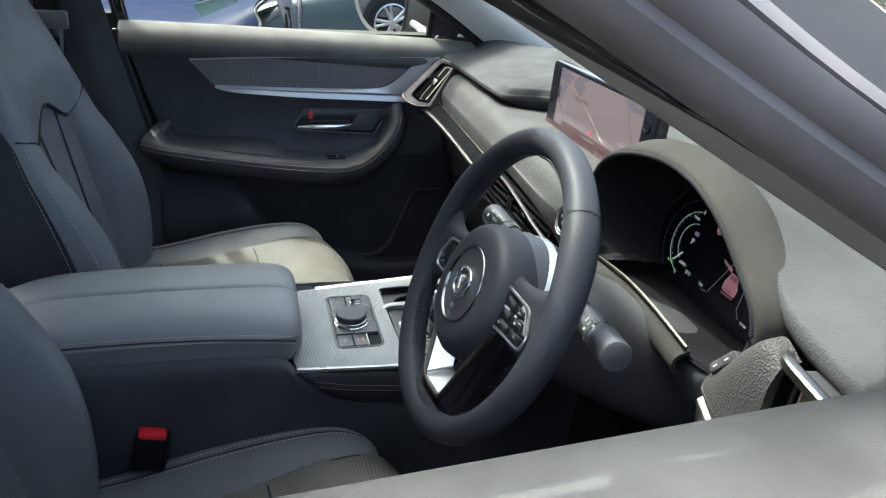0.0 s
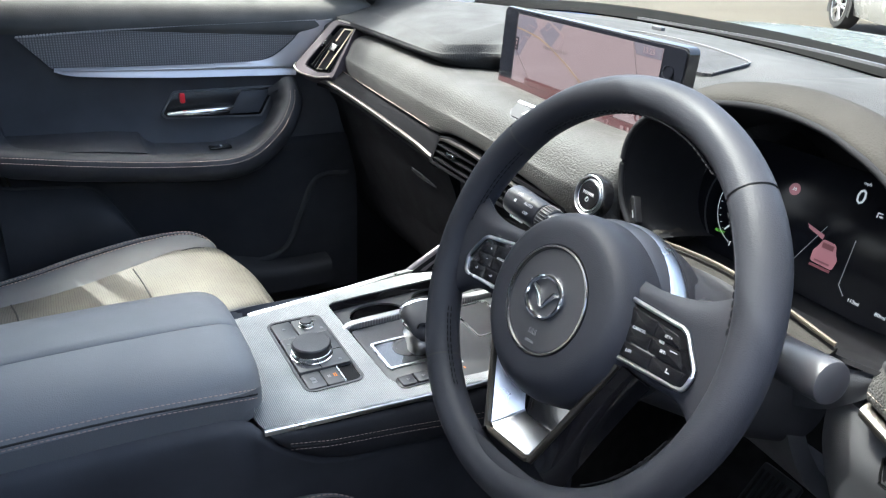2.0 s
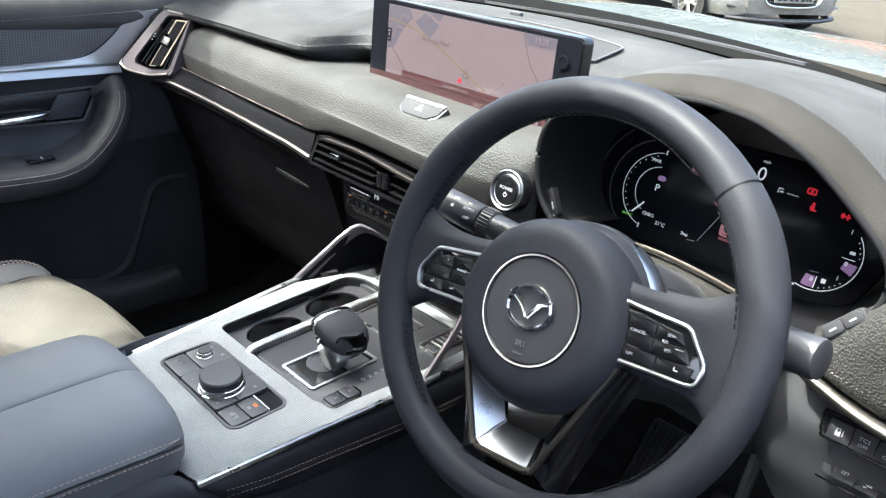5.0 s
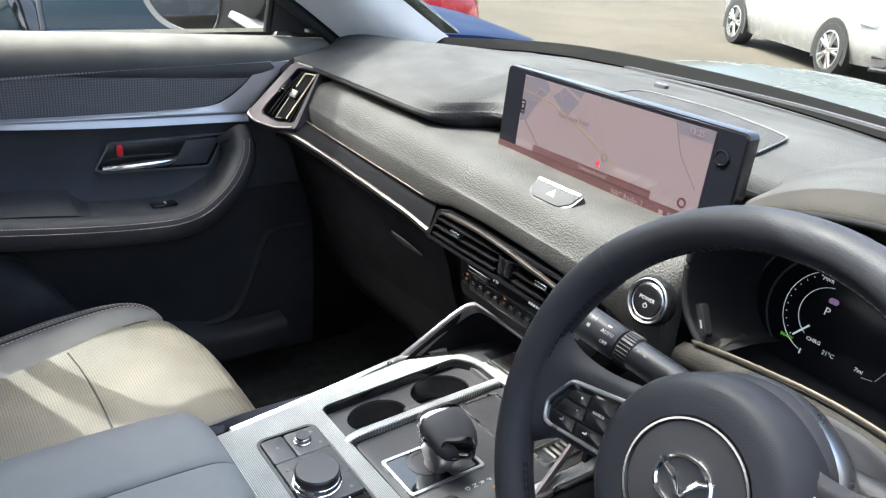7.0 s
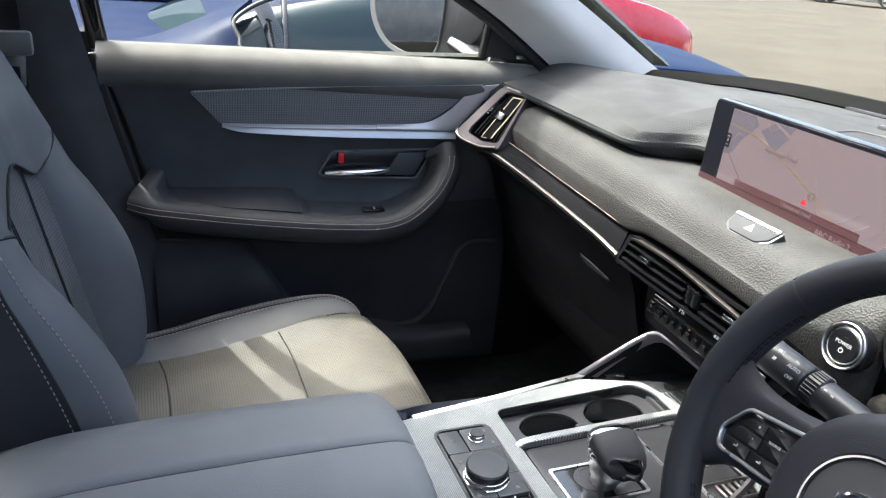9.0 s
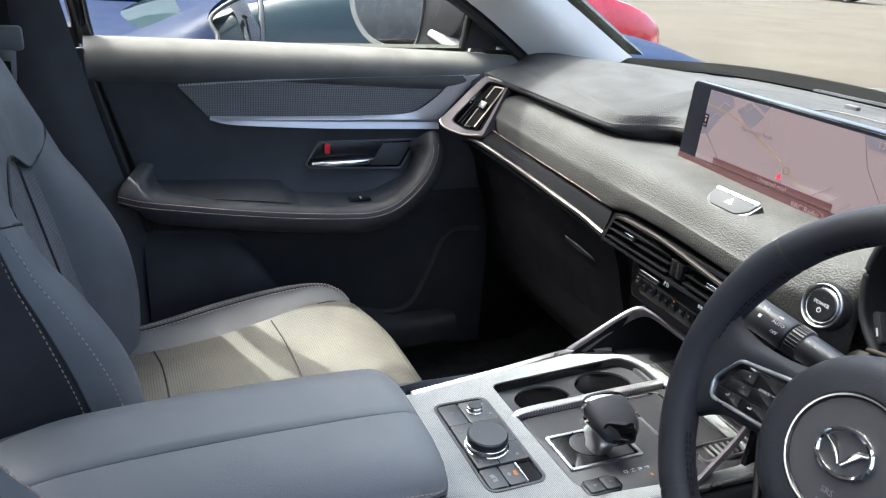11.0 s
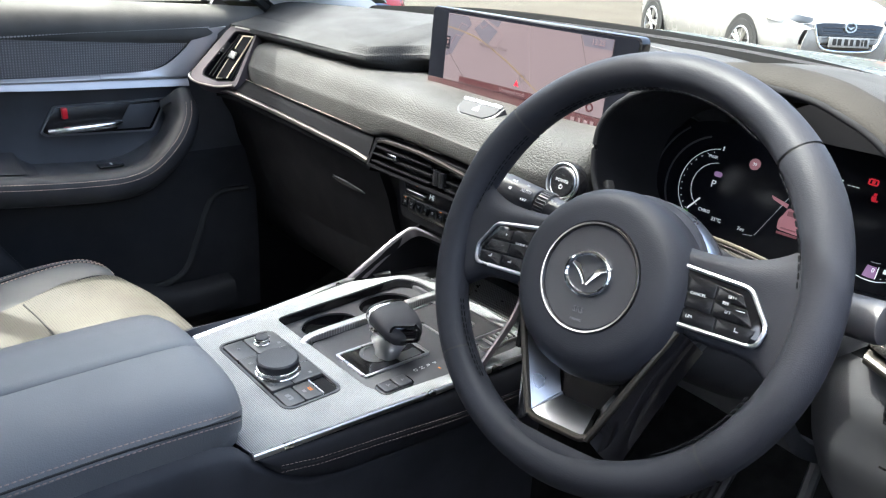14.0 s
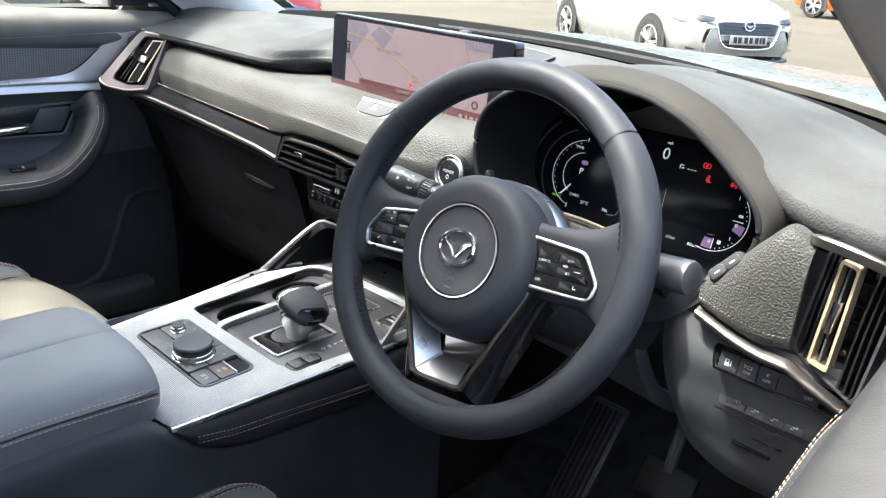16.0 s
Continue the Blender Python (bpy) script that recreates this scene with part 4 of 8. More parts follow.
part("cap", plate(soften([(-0.035, 0.013), (-0.033, -0.004), (-0.021, -0.014), (0.021, -0.014), (0.033, -0.004), (0.035, 0.013)], 0.004), mh @ Matrix.Translation((0, 0, 0.003)), 0.006, 0.0012), GREYCAP, hz)
part("chrome_edge", plate(soften([(-0.035, 0.0085), (0.035, 0.0085), (0.035, 0.0135), (-0.035, 0.0135)], 0.001), mh @ Matrix.Translation((0, 0, 0.0045)), 0.004, 0.001), SATIN, hz, "bright rear edge")
part("triangle", plate([(-0.006, -0.004), (0.006, -0.004), (0.0, 0.006)], mh @ Matrix.Translation((0, -0.001, 0.0034)), 0.0004), PRINT, hz, "white triangle")

# power button
pw = thing("power_button", (0.2005, 0.212, 1.037), "round black start button with a thin bright ring", "button")
mp_ = facing((0.1990, 0.2095, 1.0323), (0, -0.95, 0.26), (0, 0, 1)) @ Matrix.Scale(0.845, 4)
axp = mp_.to_3x3().normalized() @ Vector((0, 0, 1))
part("bezel", lathe(mp_.translation, axp, [(0.02450, -0.01014), (0.02450, 0.00084), (0.02366, 0.00253), (0.02265, 0.00287), (0.02214, 0.00169)], 48), KEYBLK, pw)
part("ring", lathe(mp_.translation, axp, [(0.02248, 0.00169), (0.02231, 0.00389), (0.02146, 0.00456), (0.02062, 0.00389), (0.02011, 0.00084)], 48), SATINGREY, pw, "bright metal ring")
part("inner_ring", lathe(mp_.translation, axp, [(0.01741, 0), (0.01741, 0.00287), (0.01690, 0.00338), (0.01639, 0.00287)], 48), SATIN, pw, "thin bright inner ring")
part("well", lathe(mp_.translation, axp, [(0.01927, -0.00845), (0.01927, 0.00186), (0.01732, 0.00042), (0.01690, -0.00169)], 48), PIANO, pw)
part("cap", lathe(mp_.translation, axp, [(0.01648, -0.00845), (0.01648, 0.00296), (0.01521, 0.00406), (0.00084, 0.00372)], 48), KEYBLK, pw)
lettering("word", "POWER", mp_ @ Matrix.Translation((0, 0.002, 0.0052)), 0.0062, PRINT, pw)
part("symbol", frame_ring([(0.003 * math.cos(k * 0.524), -0.006 + 0.003 * math.sin(k * 0.524)) for k in range(12)], [(0.0022 * math.cos(k * 0.524), -0.006 + 0.0022 * math.sin(k * 0.524)) for k in range(12)], mp_ @ Matrix.Translation((0, 0, 0.0050)), 0.0004), PRINT, pw)
part("symbol_stem", bars(mp_ @ Matrix.Translation((0, -0.0035, 0.0054)), [(0, 0, 0.0008, 0.0030)]), PRINT, pw)
part("indicator", bars(mp_ @ Matrix.Translation((0, 0.0095, 0.005)), [(0, 0, 0.005, 0.0009)]), DARKCHROME, pw)

# ---- instrument cluster and driver's side of the dash ----
binn = thing("instrument_hood", (0.39, 0.35, 1.03), "dark leather-trimmed hood over the instrument display", "hood")
lip = [(0.2689, 1.0030), (0.2513, 1.0060), (0.2333, 1.0230), (0.2235, 1.0425), (0.2195, 1.067), (0.2200, 1.090), (0.2265, 1.109), (0.243, 1.128), (0.272, 1.146), (0.32, 1.161), (0.38, 1.170), (0.43, 1.167), (0.460, 1.1585), (0.488, 1.1465), (0.518, 1.126), (0.545, 1.1045), (0.562, 1.088), (0.571, 1.070), (0.570, 1.046), (0.558, 1.022), (0.540, 0.998)]

def hood_row(y, k, dz):
    return [(0.39 + (x - 0.39) * k, y, 1.05 + (z - 1.05) * k + dz) for x, z in lip]


part("inner_shell", skin([hood_row(0.231, 1.0, 0), hood_row(0.27, 0.985, -0.002), hood_row(0.31, 0.955, -0.008), hood_row(0.352, 0.90, -0.016)], 3, 4), HOODIN, binn, "black inner shell")


def lip_row(y, k, dz):
    out_ = []
    for x, z in lip:
        w = min(1.0, max(0.12, (x - 0.21) / 0.09)) * (1.0 if z > 1.0 else 0.3)
        q = 1 + (k - 1) * w
        out_.append((0.39 + (x - 0.39) * q, y, 1.05 + (z - 1.05) * q + dz * w))
    return out_


part("leather_lip", skin([lip_row(0.231, 1.0, 0), lip_row(0.228, 1.012, 0.001), lip_row(0.232, 1.045, 0.003), lip_row(0.246, 1.075, 0.005), lip_row(0.262, 1.088, 0.006), lip_row(0.278, 1.086, 0.003), lip_row(0.292, 1.045, 0.0)], 3, 4), LIPHIDE, binn, "grained leather edge")
part("rim", tube([(x, 0.2295, z) for x, z in lip], 0.0034, 10, 4), HOODIN, binn, "slim dark rim")
# crown of the dash ahead of the driver
cr = []
for x, yl, zl, zm, zr, yb, zb in ((0.19, 0.35, 1.108, 1.128, 1.130, 0.85, 1.112), (0.235, 0.285, 1.134, 1.150, 1.142, 0.84, 1.112), (0.29, 0.262, 1.160, 1.166, 1.149, 0.83, 1.111), (0.36, 0.258, 1.176, 1.171, 1.149, 0.81, 1.108), (0.43, 0.258, 1.175, 1.167, 1.145, 0.785, 1.102), (0.49, 0.257, 1.154, 1.157, 1.139, 0.745, 1.094), (0.545, 0.255, 1.122, 1.142, 1.130, 0.70, 1.086), (0.59, 0.245, 1.100, 1.128, 1.120, 0.66, 1.082), (0.65, 0.238, 1.090, 1.114, 1.106, 0.60, 1.078), (0.70, 0.236, 1.086, 1.106, 1.098, 0.55, 1.076), (0.745, 0.24, 1.082, 1.100, 1.090, 0.50, 1.074)):
    ym = max(0.40, yl + 0.06)
    yb, zb = glass_foot(x)
    zb -= 0.003
    cr.append([(x, yb, zb), (x, 0.62 * yb + 0.38 * ym, zr), (x, ym, zm), (x, yl + 0.05, (zm + 2 * zl) / 3 + 0.004), (x, yl + 0.012, zl + 0.004), (x, yl, zl), (x, yl + 0.002, zl - (0.019 if x > 0.58 else 0.006)), (x, yl + 0.03, zl - (0.042 if x > 0.58 else 0.012))])
part("crown", skin(cr, 4, 4), SOFT, binn, "matt dark grey dash top")
part("floor_panel", skin([[(0.225, 0.228, 0.985), (0.30, 0.222, 1.000), (0.38, 0.220, 1.006), (0.47, 0.222, 0.998), (0.555, 0.228, 1.005)], [(0.24, 0.29, 0.976), (0.31, 0.29, 0.978), (0.40, 0.29, 0.978), (0.49, 0.29, 0.978), (0.54, 0.29, 0.99)], [(0.25, 0.358, 0.985), (0.31, 0.36, 0.972), (0.40, 0.36, 0.970), (0.49, 0.36, 0.976), (0.53, 0.36, 0.995)]], 5, 4, 0.004), LOWPL, binn)
# padded ledge with a bright line, between the column and the display
part("ledge", skin([[(0.232, 0.232, 0.998), (0.29, 0.224, 1.012), (0.37, 0.219, 1.022), (0.43, 0.219, 1.019), (0.50, 0.222, 1.006)], [(0.232, 0.218, 0.994), (0.29, 0.208, 1.008), (0.37, 0.203, 1.018), (0.43, 0.203, 1.015), (0.50, 0.207, 1.000)], [(0.233, 0.216, 0.982), (0.29, 0.205, 0.994), (0.37, 0.200, 1.003), (0.43, 0.200, 1.000), (0.50, 0.204, 0.986)], [(0.235, 0.228, 0.972), (0.29, 0.218, 0.980), (0.37, 0.214, 0.988), (0.43, 0.214, 0.985), (0.50, 0.218, 0.972)]], 5, 4, 0.006), LIPHIDE, binn, "brown-black padded ledge")
part("edge_strip", tube([(0.245, 0.226, 1.006), (0.29, 0.219, 1.0165), (0.37, 0.213, 1.027), (0.43, 0.213, 1.024), (0.50, 0.217, 1.0105)], 0.0022, 8, 6), STRIPMET, binn, "bronze line along the padded ledge")


clu = thing("instrument_display", (0.385, 0.352, 1.04), "black digital instrument display with gauges and warning lights", "instrument cluster")
ml = facing((0.389, 0.337, 1.040), (0, -0.97, 0.24), (0, 0, 1))
part("panel", plate(soften([(-0.165, -0.040), (-0.158, 0.045), (-0.110, 0.068), (0.105, 0.070), (0.150, 0.045), (0.160, 0.0), (0.140, -0.052), (0.08, -0.062), (-0.13, -0.062)], 0.02), ml, 0.008, 0.001), SCREENBLK, clu)


def arc(cx, cy, r, w, a0, a1, n=16):
    o = [(cx + (r + w / 2) * math.cos(radians(a0 + (a1 - a0) * k / n)), cy + (r + w / 2) * math.sin(radians(a0 + (a1 - a0) * k / n))) for k in range(n + 1)]
    i = [(cx + (r - w / 2) * math.cos(radians(a0 + (a1 - a0) * k / n)), cy + (r - w / 2) * math.sin(radians(a0 + (a1 - a0) * k / n))) for k in range(n + 1)]
    bm = bmesh.new()
    V = [bm.verts.new(ml @ Vector((*p, 0.0008))) for p in o]
    U = [bm.verts.new(ml @ Vector((*p, 0.0008))) for p in i]
    for k in range(n):
        bm.faces.new((V[k], V[k + 1], U[k + 1], U[k]))
    thicken(bm, 0.0003)
    return bm


mL = ml @ Matrix.Translation((0, 0, 0.001))
part("dial_ring", arc(-0.080, -0.004, 0.043, 0.0006, 98, 252), LIT_WHITE, clu)
part("dial_ring", arc(-0.080, -0.004, 0.0275, 0.0006, 98, 240), LIT_WHITE, clu)
for r_, a0_, a1_ in ((0.056, 108, 232), (0.074, 128, 214)):
    part("dial_edge", arc(-0.084, -0.004, r_, 0.0022, a0_, a1_), TRIMBLK, clu, "dark moulded edge round the dial")
part("needle", plate(band([(-0.1035, -0.034), (-0.092, -0.019)], 0.0018), mL, 0.0003), LIT_WHITE, clu)
for b_ in ((-0.083, 0.040, 0.0012, 0.005), (-0.091, -0.046, 0.0012, 0.005)):
    part("dial_end", bars(mL, [b_]), LIT_WHITE, clu)
part("dial_ticks", bars(mL, [(-0.080 + 0.0395 * math.cos(radians(a)), -0.004 + 0.0395 * math.sin(radians(a)), 0.0011, 0.0009) for a in range(108, 240, 11)]), LIT_WHITE, clu)
for txt, x, y, s, mt_ in (("P", -0.082, 0.0, 0.0112, LIT_WHITE), ("PWR", -0.092, 0.0285, 0.0052, LIT_WHITE), ("CHRG", -0.083, -0.031, 0.0052, LIT_WHITE), ("READY", -0.108, -0.038, 0.0043, LIT_GREEN), ("21°C", -0.066, -0.037, 0.0056, LIT_WHITE), ("7mi", -0.036, -0.038, 0.0054, LIT_WHITE), ("0", 0.022, 0.046, 0.0200, LIT_WHITE), ("mph", 0.023, 0.0595, 0.0042, LIT_WHITE), ("30", -0.044, 0.032, 0.0046, LIT_WHITE), ("113mi", 0.055, -0.045, 0.0048, LIT_WHITE), ("80mi", 0.082, -0.046, 0.0052, LIT_WHITE), ("1", 0.119, 0.0185, 0.0064, LIT_WHITE), ("0", 0.124, -0.0115, 0.006, LIT_WHITE), ("1", 0.1215, -0.027, 0.006, LIT_WHITE), ("0", 0.100, -0.036, 0.006, LIT_WHITE)):
    lettering("words", txt, mL @ Matrix.Translation((x, y, 0)), s, mt_, clu)
part("mode_badge", plate(rounded(0.0095, 0.0056, 0.0026), mL @ Matrix.Translation((-0.080, 0.0115, 0)), 0.0003), LIT_VIOLET, clu, "violet badge")
part("speed_sign", plate([(-0.044 + 0.0062 * math.cos(k * 0.393), 0.032 + 0.0062 * math.sin(k * 0.393)) for k in range(16)], ml @ Matrix.Translation((0, 0, 0.0006)), 0.0003), LIT_PINK, clu, "red round speed sign")
for pts_ in ([(-0.020, -0.040), (0.003, 0.010)], [(-0.022, -0.041), (-0.032, -0.0425)], [(0.034, 0.008), (0.036, -0.036)], [(0.036, -0.036), (0.044, -0.044)]):
    part("lane_line", plate(band(pts_, 0.0006), mL, 0.0003), LIT_DIM, clu)
part("car_picture", merge(plate(soften([(0.000, -0.026), (0.024, -0.027), (0.0255, -0.016), (0.022, -0.012), (0.019, -0.003), (0.005, -0.002), (0.002, -0.011), (-0.001, -0.015)], 0.003), mL, 0.0003)), LIT_PINK, clu, "small pink drawn car")
part("car_picture_glass", bars(ml @ Matrix.Translation((0, 0, 0.0014)), [(0.012, -0.0075, 0.012, 0.005), (0.012, -0.0235, 0.016, 0.0016), (0.012, -0.029, 0.022, 0.0026)]), LIT_ROSE, clu, "darker rose shading")
part("lane_flag", plate([(-0.016, 0.006), (0.004, 0.0015), (0.004, -0.003), (-0.013, 0.0022)], ml @ Matrix.Translation((0, 0, 0.0012)), 0.0003), LIT_PINK, clu)
part("cruise_icon", bars(mL, [(0.0445, 0.0385, 0.0048, 0.0010), (0.0425, 0.036, 0.0010, 0.004), (0.046, 0.0355, 0.0030, 0.0014), (0.053, 0.0355, 0.0030, 0.0008), (0.057, 0.0355, 0.0030, 0.0008), (0.061, 0.0355, 0.0030, 0.0008)]), LIT_WHITE, clu)
part("warning_light", bars(mL, [(0.073, 0.0465, 0.007, 0.0014), (0.073, 0.0415, 0.007, 0.0014), (0.069, 0.044, 0.0014, 0.005), (0.077, 0.044, 0.0014, 0.005), (0.073, 0.044, 0.0028, 0.0028)]), LIT_RED, clu, "red warning light")
part("warning_light", bars(mL, [(0.0785, 0.0330, 0.0028, 0.0028), (0.078, 0.0295, 0.0042, 0.0036), (0.0795, 0.0272, 0.0055, 0.0018)]), LIT_RED, clu, "red warning light")
part("warning_light", bars(mL, [(0.109, 0.0305, 0.0090, 0.0016), (0.1065, 0.0305, 0.0026, 0.0048), (0.111, 0.0305, 0.0018, 0.0058)]), LIT_RED, clu, "red warning light")
part("side_gauge", arc(0.098, -0.008, 0.0385, 0.0008, -106, 40), LIT_WHITE, clu)
part("side_gauge", arc(0.098, -0.008, 0.0205, 0.0006, -96, -72), LIT_DIM, clu)
part("side_gauge_fill", arc(0.098, -0.008, 0.030, 0.0115, -22, -4), LIT_VIOLET, clu, "violet gauge fill")
part("side_gauge_fill", arc(0.098, -0.008, 0.030, 0.0115, -100, -80), LIT_VIOLET, clu, "violet gauge fill")
for b_ in ((0.126, 0.000, 0.005, 0.003), (0.111, -0.034, 0.0042, 0.0042), (0.1245, -0.0065, 0.012, 0.0008), (0.104, -0.0375, 0.0008, 0.012)):
    part("side_gauge_mark", bars(mL, [b_]), LIT_WHITE, clu)
for a in (8, 16, 24, 32, -72, -64, -56, -48, -40):
    part("side_gauge_tick", bars(mL, [(0.098 + 0.0355 * math.cos(radians(a)), -0.008 + 0.0355 * math.sin(radians(a)), 0.0010, 0.0010)]), LIT_WHITE, clu)

right = thing("driver_dash_end", (0.6, 0.26, 0.95), "dark dash end with grained leather pad and black lower panel", "dashboard")
rp = [[(0.527, 0.246, 1.001), (0.556, 0.243, 1.031), (0.577, 0.240, 1.057), (0.600, 0.238, 1.080), (0.626, 0.238, 1.070)], [(0.530, 0.232, 1.001), (0.558, 0.225, 1.030), (0.578, 0.221, 1.055), (0.601, 0.218, 1.075), (0.626, 0.220, 1.066)], [(0.5315, 0.224, 0.996), (0.560, 0.215, 1.016), (0.580, 0.210, 1.036), (0.602, 0.208, 1.050), (0.6265, 0.210, 1.046)], [(0.533, 0.219, 0.988), (0.562, 0.211, 0.996), (0.583, 0.207, 1.004), (0.603, 0.205, 1.010), (0.627, 0.208, 1.010)], [(0.535, 0.219, 0.980), (0.563, 0.212, 0.975), (0.584, 0.209, 0.972), (0.604, 0.208, 0.970), (0.628, 0.210, 0.974)], [(0.535, 0.232, 0.974), (0.563, 0.226, 0.967), (0.584, 0.225, 0.963), (0.604, 0.224, 0.962), (0.628, 0.226, 0.966)]]
part("leather_pad", skin(rp, 5, 5, 0.012, seen=(0.6, -1.0, 1.0)), PAD, right, "grained black leather pad")
part("stitching", stitches([(0.534, 0.2182, 0.9865), (0.563, 0.2106, 0.9835), (0.584, 0.2074, 0.9815), (0.604, 0.2062, 0.980), (0.627, 0.2085, 0.982)], 0.0036, 0.0008, 0.0004), THREAD, right, "tan thread")
part("pad_seam", tube([(0.534, 0.2190, 0.9895), (0.563, 0.2114, 0.9865), (0.584, 0.2080, 0.9845), (0.604, 0.2066, 0.983), (0.627, 0.2092, 0.985)], 0.0008, 6, 4), BLACKT, right)
st_u = [(0.533, 0.226, 0.9745), (0.573, 0.217, 0.9660), (0.602, 0.214, 0.9610), (0.621, 0.214, 0.9600), (0.631, 0.215, 0.9590), (0.644, 0.217, 0.952), (0.666, 0.220, 0.942), (0.70, 0.226, 0.926)]
part("trim_strip", skin([st_u, [(x, y - 0.008, z - 0.0035) for x, y, z in st_u], [(x, y - 0.0095, z - 0.0080) for x, y, z in st_u], [(x, y - 0.006, z - 0.0120) for x, y, z in st_u], [(x, y + 0.004, z - 0.0145) for x, y, z in st_u]], 6, 3, 0.004, seen=(0.6, -1.0, 1.0)), STRIPSAT, right, "broad satin metal strip")
rl = [[(x, y, 0.960) for x, y in ((0.49, 0.250), (0.52, 0.234), (0.58, 0.226), (0.66, 0.230), (0.74, 0.25))], [(x, y, 0.92) for x, y in ((0.488, 0.256), (0.52, 0.236), (0.58, 0.228), (0.66, 0.230), (0.74, 0.25))], [(x, y, 0.88) for x, y in ((0.488, 0.268), (0.52, 0.248), (0.58, 0.241), (0.66, 0.241), (0.74, 0.255))], [(x, y, 0.82) for x, y in ((0.49, 0.30), (0.52, 0.272), (0.58, 0.262), (0.66, 0.262), (0.74, 0.27))], [(x, y, 0.74) for x, y in ((0.50, 0.36), (0.53, 0.33), (0.58, 0.31), (0.66, 0.31), (0.74, 0.31))], [(x, 0.5, 0.66) for x in (0.50, 0.53, 0.58, 0.66, 0.74)]]
part("lower_panel", skin(rl, 4, 4, 0.02), HARD, right, "matt black lower panel, lightened for window light")
part("hood_apron", skin([[(0.46, 0.226, 0.985), (0.505, 0.226, 0.990), (0.540, 0.230, 1.006), (0.562, 0.233, 1.028)], [(0.46, 0.226, 0.965), (0.498, 0.226, 0.972), (0.524, 0.226, 0.985), (0.540, 0.229, 1.000)], [(0.46, 0.240, 0.92), (0.49, 0.238, 0.935), (0.512, 0.232, 0.955), (0.530, 0.229, 0.975)]], 5, 4, 0.01), DOORPL, right, "matt black panel below the hood")
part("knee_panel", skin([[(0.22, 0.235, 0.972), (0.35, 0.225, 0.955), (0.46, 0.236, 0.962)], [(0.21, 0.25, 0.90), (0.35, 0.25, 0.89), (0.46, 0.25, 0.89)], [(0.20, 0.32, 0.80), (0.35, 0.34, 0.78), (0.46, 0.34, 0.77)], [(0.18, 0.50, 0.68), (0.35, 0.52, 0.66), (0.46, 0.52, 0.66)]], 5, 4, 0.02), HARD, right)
mb = facing((0.605, 0.2255, 0.929), (0, -1, 0.06), (0, 0, 1))
bank_o = soften([(-0.048, 0.0135), (-0.043, -0.0105), (0.09, -0.0105), (0.09, 0.003), (0.045, 0.0135)], 0.004)
part("switch_bank", plate(bank_o, mb @ Matrix.Translation((0, 0, 0.001)), 0.01, 0.001), KEYBLK, right)
part("bank_edge", tube([mb @ Vector(p) for p in ((-0.047, 0.010, 0.002), (-0.044, -0.009, 0.002), (-0.036, -0.0125, 0.002), (0.03, -0.0125, 0.002), (0.085, -0.0125, 0.002))], 0.0012, 6, 4), DARKCHROME, right, "thin smoked edge under the switches")
for k, x in enumerate((-0.030, -0.0105, 0.009, 0.0285, 0.048)):
    mk = mb @ Matrix.Translation((x, -0.0005, 0.004))
    part("switch", plate(rounded(0.0186, 0.0195 - 0.001 * max(0, k - 2), 0.0015), mk, 0.006, 0.0008), TRIMBLK, right)
    if k in (1, 2):
        lettering("switch_word", ("TCS", "P")[k - 1], mk @ Matrix.Translation((0, 0.0030, 0.0004)), 0.0052, PRINT, right)
    if k in (1, 2, 4):
        lettering("switch_word", "OFF", mk @ Matrix.Translation((0, -0.0030, 0.0004)), 0.0046, PRINT, right)
    if k == 0:
        part("switch_mark", bars(mk @ Matrix.Translation((0, 0, 0.0003)), [(-0.0012, -0.002, 0.0044, 0.004), (-0.0026, 0.0018, 0.0010, 0.0036), (0.0002, 0.0018, 0.0010, 0.0036), (-0.0012, 0.0032, 0.0040, 0.0010), (0.0026, 0.0, 0.0009, 0.006)]), PRINT, right)
md = facing((0.605, 0.2425, 0.880), (0, -1, 0.28), (0, 0, 1))
part("switch_bank", plate(soften([(-0.040, 0.010), (-0.036, -0.010), (0.07, -0.010), (0.07, 0.010)], 0.004), md @ Matrix.Translation((0, 0, 0.001)), 0.01, 0.001), TRIMBLK, right)
part("bank_edge", tube([md @ Vector(p) for p in ((-0.040, -0.0145, 0.001), (0.0, -0.0150, 0.001), (0.07, -0.0155, 0.001))], 0.0010, 6, 4), DARKCHROME, right, "thin smoked edge under the switches")
for k, x in enumerate((-0.018, 0.0012, 0.0205, 0.040)):
    mk = md @ Matrix.Translation((x, 0, 0.003))
    part("switch", plate(rounded(0.0186, 0.017, 0.0015), mk, 0.006, 0.0008), TRIMBLK, right)
    if k == 0:
        lettering("switch_word", "SET", mk @ Matrix.Translation((0, 0, 0.0004)), 0.0048, PRINT, right)
    else:
        part("switch_mark", bars(mk @ Matrix.Translation((0, 0, 0.0003)), [(0.001, -0.001, 0.005, 0.0009), (0.0025, 0.0012, 0.0009, 0.0035), (-0.002, 0.002, 0.0008, 0.002), (-0.002, -0.003, 0.003, 0.0009)]), PRINT, right)
part("coin_slot", box(0.606, 0.2615, 0.822, 0.042, 0.008, 0.005, 0.002), PIANO, right, "black slot")
part("coin_slot", box(0.621, 0.2555, 0.841, 0.032, 0.008, 0.004, 0.0015), DARKCHROME, right, "thin bright slot edge")
v2 = thing("air_vent", (0.663, 0.228, 1.008), "tall black air vent with a champagne louvre frame", "air vent")
m2 = facing((0.663, 0.2255, 1.010), (-0.12, -0.98, 0.06), (0.03, 0.05, 1))
